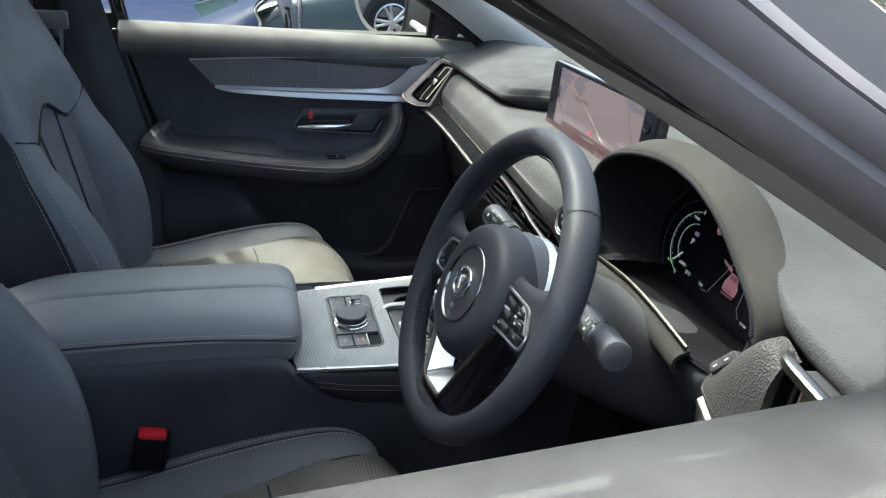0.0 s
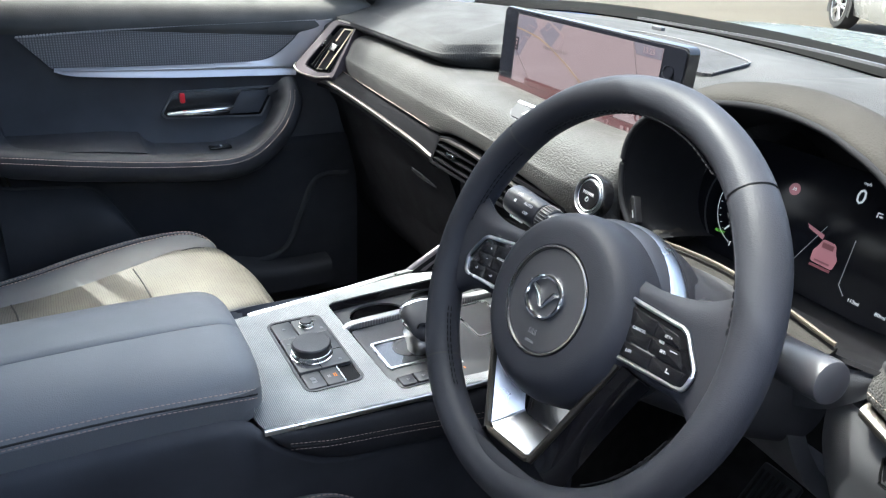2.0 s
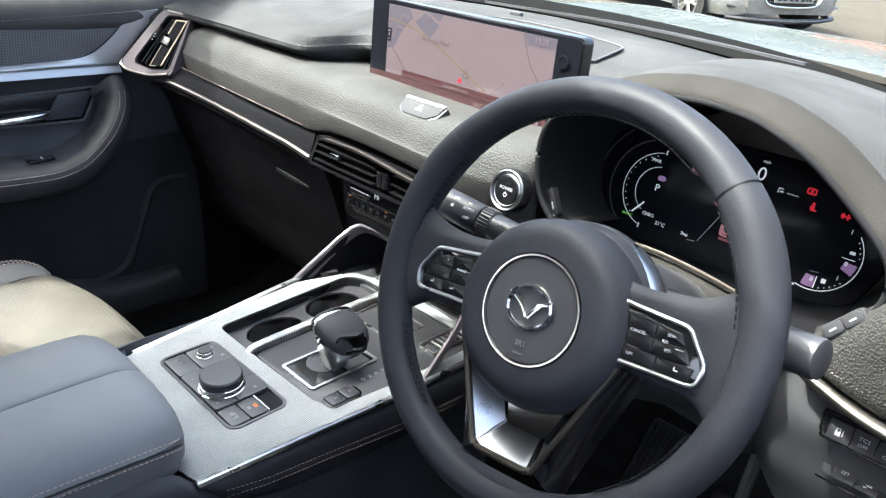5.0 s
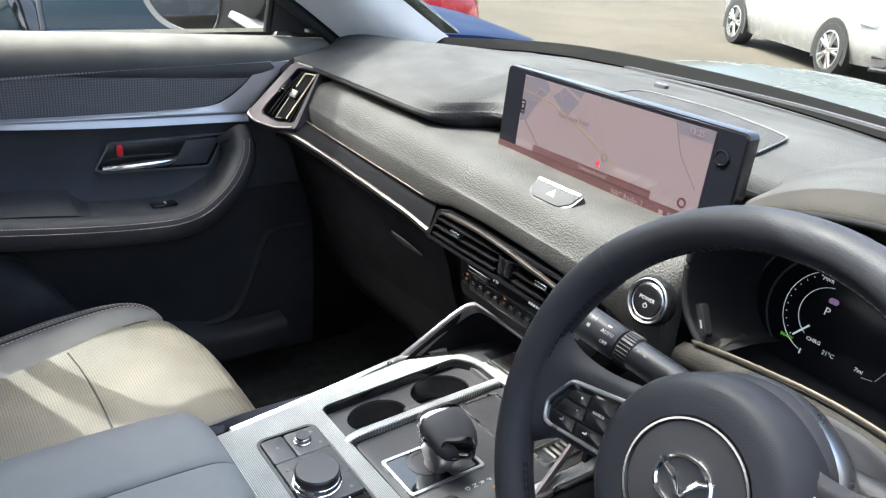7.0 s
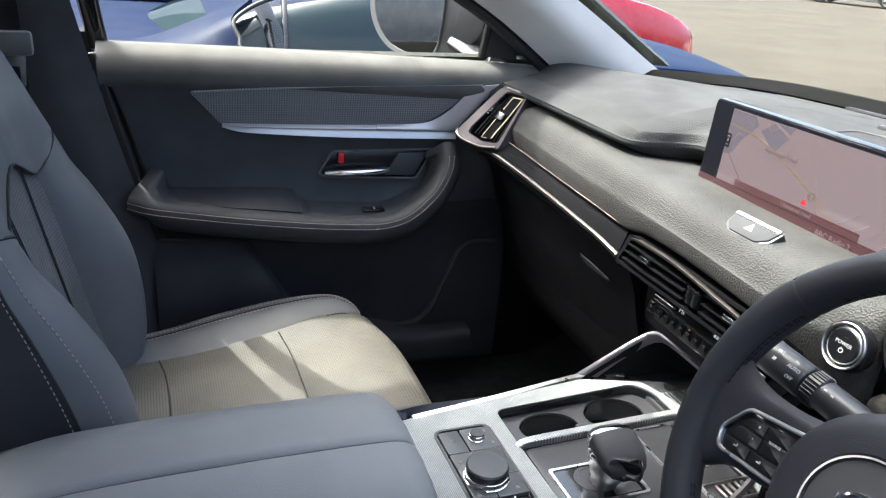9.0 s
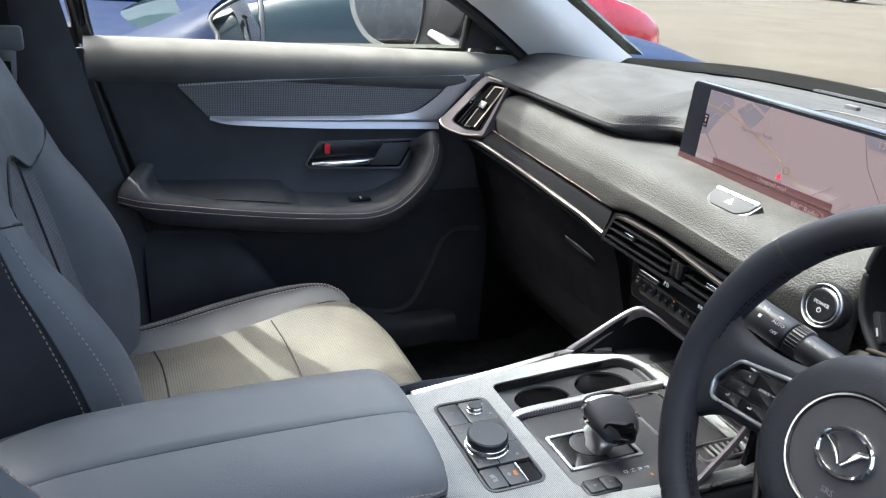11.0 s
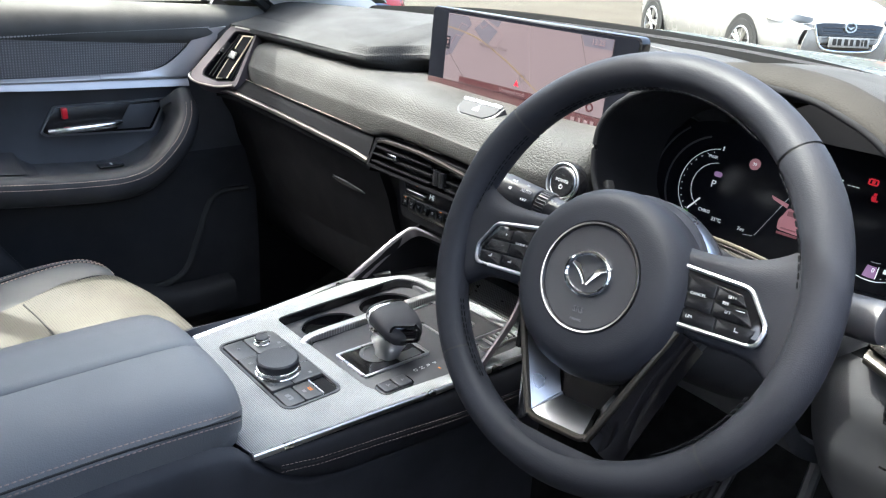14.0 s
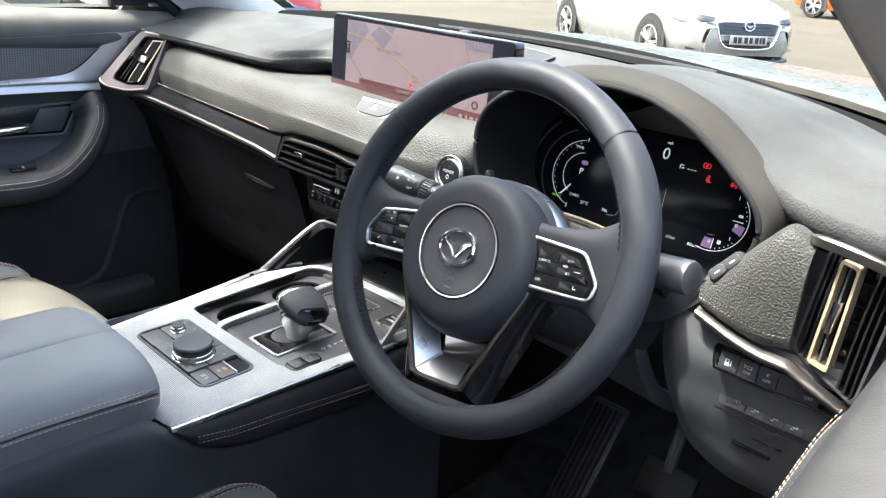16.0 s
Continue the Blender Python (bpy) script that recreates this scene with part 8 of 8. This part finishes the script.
# ---- outside: parked cars ----
def car(m, paint, label, stations, house, wheels, r, front, extra=None):
    """A car facing local +y. stations: y, half width, sill, belt, crown; house: y, half width at roof, belt z, roof z."""
    c = new("parked_car")
    c.matrix_basis = m
    c.empty_display_size = 0.2
    tagged(c, label, "car", "parked cars")
    to = lambda bm: (bm.transform(m), bm)[1]
    rows_ = []
    for y, w, s, b, k in stations:
        rows_.append([(-w * 0.90, y, s), (-w * 0.985, y, s + (b - s) * 0.30), (-w, y, s + (b - s) * 0.62), (-w * 0.955, y, b - 0.02), (-w * 0.86, y, b + k * 0.4), (-w * 0.45, y, b + k), (0, y, b + k * 1.1), (w * 0.45, y, b + k), (w * 0.86, y, b + k * 0.4), (w * 0.955, y, b - 0.02), (w, y, s + (b - s) * 0.62), (w * 0.985, y, s + (b - s) * 0.30), (w * 0.90, y, s)])
    part("body", to(merge(skin(rows_, 3, 3))), paint, c, "glossy body")
    y0, y1 = stations[0], stations[-1]
    for st in (y0, y1):
        part("end_panel", to(skin([[(x * st[1] * 0.9, st[0], st[2]) for x in (-1, 0, 1)], [(x * st[1] * 0.95, st[0] + (0.02 if st[0] > 0 else -0.02), (st[2] + st[3]) / 2) for x in (-1, 0, 1)], [(x * st[1] * 0.86, st[0], st[3]) for x in (-1, 0, 1)]], 4, 4, 0.01)), paint, c)
    g = []
    for y, w, b, z in house:
        wb = w + 0.10 if z - b > 0.1 else w + 0.02
        g.append([(-wb, y, b), (-(wb + w) / 2 - 0.015, y, (b + z) / 2), (-w, y, z - 0.03), (-w * 0.6, y, z), (0, y, z + 0.015), (w * 0.6, y, z), (w, y, z - 0.03), ((wb + w) / 2 + 0.015, y, (b + z) / 2), (wb, y, b)])
    part("glasshouse", to(skin(g, 3, 4)), CARGLASS, c, "dark tinted glass")
    top = [h for h in house if h[3] > max(q[3] for q in house) - 0.16]
    part("roof", to(skin([[(-w * 1.015, y, z - 0.035), (-w * 0.9, y, z - 0.004), (-w * 0.5, y, z + 0.010), (0, y, z + 0.024), (w * 0.5, y, z + 0.010), (w * 0.9, y, z - 0.004), (w * 1.015, y, z - 0.035)] for y, w, b, z in top], 3, 4, 0.01)), paint, c, "painted roof")
    for s in (-1, 1):
        for i in (0, -1):
            pts = [(s * (h[1] * 1.0 + (0.105 if h[3] - h[2] < 0.1 else 0.012)), h[0], h[3] - 0.02) for h in (house if i == 0 else house[::-1])][: 3]
            part("pillar", to(tube(pts, 0.035, 8, 4, 0.5)), paint, c)
        mid = house[len(house) // 2]
        part("pillar", to(tube([(s * (mid[1] + 0.115), mid[0], mid[2]), (s * (mid[1] + 0.06), mid[0] - 0.02, (mid[2] + mid[3]) / 2), (s * (mid[1] + 0.008), mid[0] - 0.05, mid[3] - 0.03)], 0.035, 8, 3, 0.5)), PIANO, c, "black pillar")
        part("wing_mirror", to(merge(rings([[(s * (mid[1] + 0.13 + 0.11 * t), house[-1][0] - 0.30 + 0.06 * k2 * math.cos(a), mid[2] + 0.09 + 0.06 * k2 * math.sin(a)) for a in [2 * math.pi * j / 12 for j in range(12)]] for t, k2 in ((0.0, 0.4), (0.2, 0.9), (0.7, 1.0), (1.0, 0.5))]))), paint, c)
    for s in (-1, 1):
        for wy in wheels:
            hw = max(q[1] for q in stations)
            a = m @ Vector((s * (hw - 0.10), wy, r))
            side = (m.to_3x3() @ Vector((s, 0, 0)))
            wheel_at(c, a, side, m.to_3x3() @ Vector((0, 1, 0)), r)
            part("wheel_arch", to(frame_arc(s * (hw + 0.004), wy, r, r * 1.17)), RUBBER, c, "dark half ring for wheel arch shade")
    if front:
        front(c, m, to)
    return c


def frame_arc(x, y, r0, r1):
    """An upright dark half ring that paints the shaded gap between tyre and body."""
    bm = bmesh.new()
    n = 24
    sg = math.copysign(1, x)
    A = [bm.verts.new((x, y + r1 * math.cos(math.pi * (k / n * 1.24 - 0.12)), r0 + r1 * math.sin(math.pi * (k / n * 1.24 - 0.12)))) for k in range(n + 1)]
    B = [bm.verts.new((x - sg * 0.004, y + r0 * 0.6 * math.cos(math.pi * (k / n * 1.24 - 0.12)), r0 + r0 * 0.6 * math.sin(math.pi * (k / n * 1.24 - 0.12)))) for k in range(n + 1)]
    for k in range(n):
        bm.faces.new((A[k], A[k + 1], B[k + 1], B[k]))
    return bm


def wheel_at(parent, c, side, fwd, r):
    """A wheel at world place c whose face looks along side."""
    side, fwd = side.normalized(), fwd.normalized()
    upv = Vector((0, 0, 1))
    w = part("wheel", lathe(c, side, [(r * 0.62, -0.10), (r * 0.92, -0.105), (r, -0.08), (r, 0.080), (r * 0.94, 0.108), (r * 0.72, 0.112), (r * 0.66, 0.07)], 40), TYRE, parent, "black tyre")
    part("rim", lathe(c, side, [(r * 0.69, -0.05), (r * 0.715, 0.112), (r * 0.665, 0.116), (r * 0.63, 0.06), (r * 0.62, 0.04)], 40), ALLOY, w, "alloy rim")
    # plain black disc, put in for the shade seen between the spokes
    part("brake", lathe(c, side, [(r * 0.66, 0.0), (r * 0.66, 0.060), (r * 0.1, 0.061)], 32), PIANO, w, "black disc for the shaded gap behind the spokes")
    for k in range(5):
        for o in (-10, 10):
            a, b = radians(72 * k + o), radians(72 * k + o * 0.4)
            d = lambda ang, q: c + side * 0.105 + q * (fwd * math.cos(ang) + upv * math.sin(ang))
            part("spoke", tube([d(b, 0.04), d(a, r * 0.42), d(a, r * 0.68)], [0.028, 0.018, 0.020], 6, 2, 0.6, side), ALLOY, w)
    part("cap", lathe(c + side * 0.10, side, [(0.05, 0), (0.045, 0.014), (0.001, 0.018)], 16), ALLOY, w)
    return w


def hatch_front(c, m, to):
    mf = m @ facing((0, 2.02, 0.56), (0, 1, 0.12), (0, 0, 1))
    for s in (-1, 1):
        part("headlamp", to(skin([[(s * 0.45, 2.0, 0.70), (s * 0.62, 1.93, 0.73), (s * 0.80, 1.66, 0.80)], [(s * 0.46, 2.015, 0.665), (s * 0.66, 1.93, 0.665), (s * 0.835, 1.66, 0.72)], [(s * 0.50, 2.01, 0.64), (s * 0.70, 1.90, 0.62), (s * 0.84, 1.70, 0.66)]], 5, 4, 0.02)), LAMP, c, "clear swept headlamp")
        part("lamp_rim", to(tube([(s * 0.45, 2.02, 0.655), (s * 0.66, 1.945, 0.63), (s * 0.845, 1.69, 0.665)], 0.012, 6, 4)), CHROME, c)
        part("fog_slot", to(tube([(s * 0.55, 2.02, 0.33), (s * 0.74, 1.92, 0.35)], 0.03, 8, 4, 0.5)), PIANO, c, "black bumper slot")
    gp = soften([(-0.46, 0.10), (-0.36, -0.14), (-0.20, -0.19), (0.20, -0.19), (0.36, -0.14), (0.46, 0.10), (0.30, 0.12), (-0.30, 0.12)], 0.05)
    part("grille", plate(gp, mf @ Matrix.Translation((0, -0.02, 0.045)), 0.05, 0.005), PIANO, c, "black grille")
    part("grille_bars", merge(*[plate([(-0.34, y - 0.004), (0.34, y - 0.004), (0.34, y + 0.004), (-0.34, y + 0.004)], mf @ Matrix.Translation((0, 0, 0.055)), 0.01) for y in (-0.15, -0.11, -0.07, -0.03, 0.01, 0.05)]), TRIMBLK, c)
    part("grille_edge", to(tube([(-0.45, 2.06, 0.64), (-0.36, 2.09, 0.42), (-0.2, 2.10, 0.365), (0.2, 2.10, 0.365), (0.36, 2.09, 0.42), (0.45, 2.06, 0.64)], 0.014, 8, 4)), CHROME, c, "bright grille edge")
    el = [(0.075 * math.cos(2 * math.pi * k / 28), 0.06 * math.sin(2 * math.pi * k / 28)) for k in range(28)]
    part("badge", frame_ring(el, [(x * 0.78, y * 0.78) for x, y in el], mf @ Matrix.Translation((0, 0.06, 0.065)), 0.02), CHROME, c, "plain bright oval badge")
    part("badge_wing", plate([(-0.055, 0.015), (0, -0.03), (0.055, 0.015), (0, -0.005)], mf @ Matrix.Translation((0, 0.06, 0.065)), 0.01), CHROME, c)
    np_ = part("number_plate", plate(rounded(0.52, 0.112, 0.01), mf @ Matrix.Translation((0, -0.105, 0.075)), 0.01, 0.002), WHITEPAINT, c, "white number plate")
    part("plate_bars", bars(mf @ Matrix.Translation((0, -0.105, 0.0765)), [(-0.19, 0, 0.05, 0.07), (-0.125, 0, 0.05, 0.07), (-0.04, 0, 0.05, 0.07), (0.03, 0, 0.045, 0.07), (0.11, 0, 0.05, 0.07), (0.165, 0, 0.03, 0.07), (0.21, 0, 0.04, 0.07)]), TYRE, np_, "black bars")
    part("lower_lip", to(tube([(-0.72, 1.90, 0.22), (-0.4, 2.05, 0.21), (0, 2.09, 0.205), (0.4, 2.05, 0.21), (0.72, 1.90, 0.22)], 0.05, 8, 5, 0.6)), TRIMBLK, c, "black lower lip")


HATCH = [(-2.0, 0.70, 0.35, 0.88, 0.04), (-1.85, 0.79, 0.25, 0.92, 0.05), (-1.3, 0.845, 0.22, 0.93, 0.02), (-0.6, 0.85, 0.20, 0.93, 0.0), (0.2, 0.85, 0.20, 0.92, 0.02), (0.9, 0.85, 0.20, 0.92, 0.06), (1.4, 0.84, 0.21, 0.86, 0.06), (1.75, 0.80, 0.22, 0.76, 0.05), (1.95, 0.72, 0.24, 0.66, 0.03), (2.05, 0.60, 0.28, 0.58, 0.01)]
HATCH_H = [(-1.92, 0.55, 0.92, 1.02), (-1.65, 0.54, 0.93, 1.36), (-1.0, 0.56, 0.93, 1.47), (-0.2, 0.57, 0.93, 1.485), (0.3, 0.56, 0.93, 1.42), (0.95, 0.60, 0.94, 1.02)]


def stand(x, y, turn):
    """On the sloping tarmac, heading turned about the upright."""
    return Matrix.Translation((x, y, ground_z(x, y))) @ Matrix.Rotation(radians(turn), 4, "Z")


car(stand(-4.645, 9.90, -121.15), WHITEPAINT, "white hatchback parked across the lot with alloy wheels", HATCH, HATCH_H, (-1.27, 1.27), 0.31, hatch_front)
# low dark blue coupe alongside
COUPE = [(-1.95, 0.66, 0.40, 0.82, 0.03), (-1.75, 0.78, 0.26, 0.88, 0.04), (-1.2, 0.85, 0.20, 0.915, 0.04), (-0.5, 0.86, 0.18, 0.93, 0.02), (0.2, 0.85, 0.18, 0.93, 0.02), (0.8, 0.85, 0.18, 0.92, 0.055), (1.25, 0.86, 0.19, 0.875, 0.06), (1.55, 0.82, 0.20, 0.76, 0.05), (1.72, 0.70, 0.22, 0.62, 0.03), (1.85, 0.52, 0.25, 0.50, 0.01)]
COUPE = [(y, w, s + 0.045, b + 0.045, k) for y, w, s, b, k in COUPE]
COUPE_H = [(-1.20, 0.58, 0.90, 0.91), (-0.92, 0.55, 0.91, 0.935), (-0.71, 0.55, 0.91, 1.018), (-0.50, 0.56, 0.91, 1.095), (-0.1, 0.57, 0.91, 1.16), (0.25, 0.57, 0.91, 1.12), (0.75, 0.60, 0.91, 0.93)]
COUPE_H = [(y, w, b + 0.045, z + 0.045) for y, w, b, z in COUPE_H]
cpe = car(stand(-2.47, 0.50, 0), BLUEPAINT, "low dark blue coupe parked alongside", COUPE, COUPE_H, (-1.15, 1.16), 0.31, None)
mcp = Matrix.Translation((0, 0, 0.045)) @ stand(-2.47, 0.50, 0)
for s in (-1, 1):
    b_ = skin([[(s * 0.60, -1.30, 0.905), (s * 0.58, -0.95, 0.945), (s * 0.575, -0.75, 1.015), (s * 0.575, -0.58, 1.085)], [(s * 0.74, -1.30, 0.90), (s * 0.70, -0.95, 0.93), (s * 0.70, -0.78, 0.97), (s * 0.70, -0.655, 1.030)], [(s * 0.82, -1.2, 0.89), (s * 0.80, -0.90, 0.90), (s * 0.785, -0.75, 0.915), (s * 0.765, -0.62, 0.945)]], 4, 4, 0.02)
    b_.transform(mcp)
    part("buttress", b_, BLUEPAINT, cpe, "sloping blue buttress")
    for yy in (-0.50,):
        t_ = tube([(s * 0.765, yy, 0.93), (s * 0.71, yy + 0.005, 1.03), (s * 0.63, yy + 0.012, 1.11)], 0.009, 8, 3, 0.6)
        t_.transform(mcp)
        part("window_post", t_, PIANO, cpe, "black window post")
    t_ = tube([(s * 0.63, -0.47, 1.108), (s * 0.665, -0.57, 1.078), (s * 0.70, -0.645, 1.030), (s * 0.735, -0.635, 0.985), (s * 0.768, -0.60, 0.945), (s * 0.772, -0.30, 0.937), (s * 0.775, 0.2, 0.93)], 0.007, 8, 5)
    t_.transform(mcp)
    part("window_trim", t_, RUBBER, cpe, "black window edge")
# further cars: behind, and across the lot
car(stand(-3.0, -7.6, 50), WHITEPAINT, "white car parked behind, seen in the door mirror", HATCH, HATCH_H, (-1.27, 1.27), 0.31, hatch_front)
SUV = [(y, w * 1.06, s + 0.05, b + 0.12, k) for y, w, s, b, k in HATCH]
SUV_H = [(y, w * 1.06, b + 0.11, z + 0.16) for y, w, b, z in HATCH_H]
car(stand(-4.9, -12.0, 130), SILVERPAINT, "silver grey estate parked further behind", SUV, SUV_H, (-1.27, 1.27), 0.34, None)
car(stand(-5.25, 1.75, 0), REDPAINT, "red hatchback parked beyond the blue coupe", SUV, SUV_H, (-1.27, 1.27), 0.34, hatch_front)
car(stand(-5.6, 24.3, -100), ORANGEPAINT, "orange car parked at the far side", SUV, SUV_H, (-1.27, 1.27), 0.34, hatch_front)
car(stand(-23.5, 26.5, 118), WHITEPAINT, "white car parked far across the lot", HATCH, HATCH_H, (-1.27, 1.27), 0.31, hatch_front)

# showroom front
shop = thing("showroom", (-8.0, 0, 0), "glass-fronted showroom with white posts", "building")
part("plinth", box(-8.05, -2.6, 0.10 + ground_z(-8, 0), 0.3, 10, 0.5, 0.02), LINER, shop, "pale plinth")
WALLW = mat("white_cladding", (0.5, 0.51, 0.52), 0.5)
wire(WALLW, ramp(WALLW, tex_noise(WALLW, 3, 6), (0.46, 0.47, 0.48), (0.54, 0.55, 0.56)), "Base Color")
BRICKW = mat("brown_inner_wall", (0.12, 0.07, 0.05), 0.8)
wire(BRICKW, ramp(BRICKW, tex_noise(BRICKW, 5, 6), (0.09, 0.05, 0.036), (0.16, 0.09, 0.06)), "Base Color")
GREENB = mat("green_board", (0.02, 0.50, 0.10), 0.5)
SHOPGLASS = clear_glass("shop_glass", (0.80, 0.88, 0.86))
for y, w in ((-3.6, 0.2), (-0.70, 0.42), (0.25, 0.06), (2.2, 0.2), (-6.5, 0.2)):
    part("post", box(-8.0, y, 1.9, 0.16, w, 4.0, 0.01), WALLW, shop, "white post")
part("fascia", box(-8.0, -2.6, 4.2, 0.4, 10, 0.8, 0.02), WALLW, shop, "white fascia")
for y0_, y1_ in ((-6.4, -3.7), (-3.5, -0.91), (-0.49, 0.22), (0.28, 2.1)):
    gp_ = part("pane", box(-8.0, (y0_ + y1_) / 2, 2.05, 0.012, y1_ - y0_, 3.6), SHOPGLASS, shop, "large shop pane")
    gp_.visible_shadow = False
part("inner_wall", box(-11.5, -2.6, 2.0, 0.2, 10, 4.4), BRICKW, shop, "brown inner wall")
part("inner_floor", box(-9.8, -2.6, 0.28, 3.5, 10, 0.1), WALLW, shop)
part("inner_roof", box(-9.8, -2.6, 4.4, 3.9, 10, 0.1), WALLW, shop)
for s_, y_ in ((1, 2.35), (-1, -7.6)):
    part("end_wall", box(-9.8, y_, 2.0, 3.9, 0.2, 4.6), WALLW, shop)
for y_, z_ in ((0.0, 0.72), (0.0, 0.62), (-0.20, 0.66)):
    part("sticker", bars(facing((-7.985, y_, z_ - 0.05), (1, 0, 0), (0, 0, 1)), [(0, 0, 0.14, 0.02), (0.0, 0.035, 0.09, 0.02)]), PRINT, shop, "white window sticker")
gbx = thing("green_sign_base", (-7.55, -1.1, 0.3), "small bright green box by the showroom", "box")
part("box", box(-7.55, -1.16, 0.42, 0.25, 0.36, 0.14, 0.01), GREENB, gbx)
part("foot", box(-7.55, -1.16, 0.17, 0.08, 0.10, 0.36, 0.01), PIANO, gbx, "black foot")
part("stick", cyl((-7.55, -1.05, 0.48), (0.0, -0.15, 1), 0.012, 0.006, 0.7, 8), PIANO, gbx)
rd = thing("display_stand", (-10.6, 0.6, 0.33), "red and white display stand inside the showroom", "stand")
part("cabinet", box(-10.6, 0.55, 0.85, 0.4, 0.5, 1.0, 0.03), REDPAINT, rd)
part("top", box(-10.6, 0.55, 1.38, 0.46, 0.56, 0.05, 0.01), WHITEPAINT, rd)

# hedge along the far edge of the lot
LEAF = mat("hedge_leaf", (0.06, 0.10, 0.025), 0.6)
wire(LEAF, ramp(LEAF, tex_noise(LEAF, 4, 4), (0.035, 0.065, 0.015), (0.10, 0.14, 0.035)), "Base Color")


def hedge(x0, y0, x1, y1, height, n):
    rng = random.Random(5)
    bm = bmesh.new()
    for k in range(n):
        t = rng.random()
        h = height * (0.75 + 0.25 * math.sin(t * 37) * math.cos(t * 91 + 1))
        c = Vector((x0 + (x1 - x0) * t + rng.gauss(0, 0.5), y0 + (y1 - y0) * t + rng.gauss(0, 0.5), 0))
        c.z = ground_z(c.x, c.y) + rng.random() ** 0.8 * h
        a, b = Vector((rng.gauss(0, 1), rng.gauss(0, 1), rng.gauss(0, 0.6))).normalized(), Vector((rng.gauss(0, 1), rng.gauss(0, 1), rng.gauss(0, 1))).normalized()
        s = 0.10 + 0.12 * rng.random()
        V = [bm.verts.new(c + s * p) for p in (a, b * 0.6, -a, -b * 0.6)]
        bm.faces.new(V)
    return bm


hb = part("hedge", hedge(-52, 6, -44, 60, 4.0, 12000), LEAF, None, smooth=False)
tagged(hb, "green leafy hedge and trees along the lot's edge", "hedge", kind="stuff")
hb2 = part("hedge", hedge(-20, -14, 4, -18, 3.5, 9000), LEAF, None, smooth=False)
tagged(hb2, "green leafy hedge behind the parked cars", "hedge", kind="stuff")
hb3 = part("hedge", hedge(-44, 66, 40, 60, 6.0, 16000), LEAF, None, smooth=False)
tagged(hb3, "green trees and hedge beyond the far side of the lot", "hedge", kind="stuff")
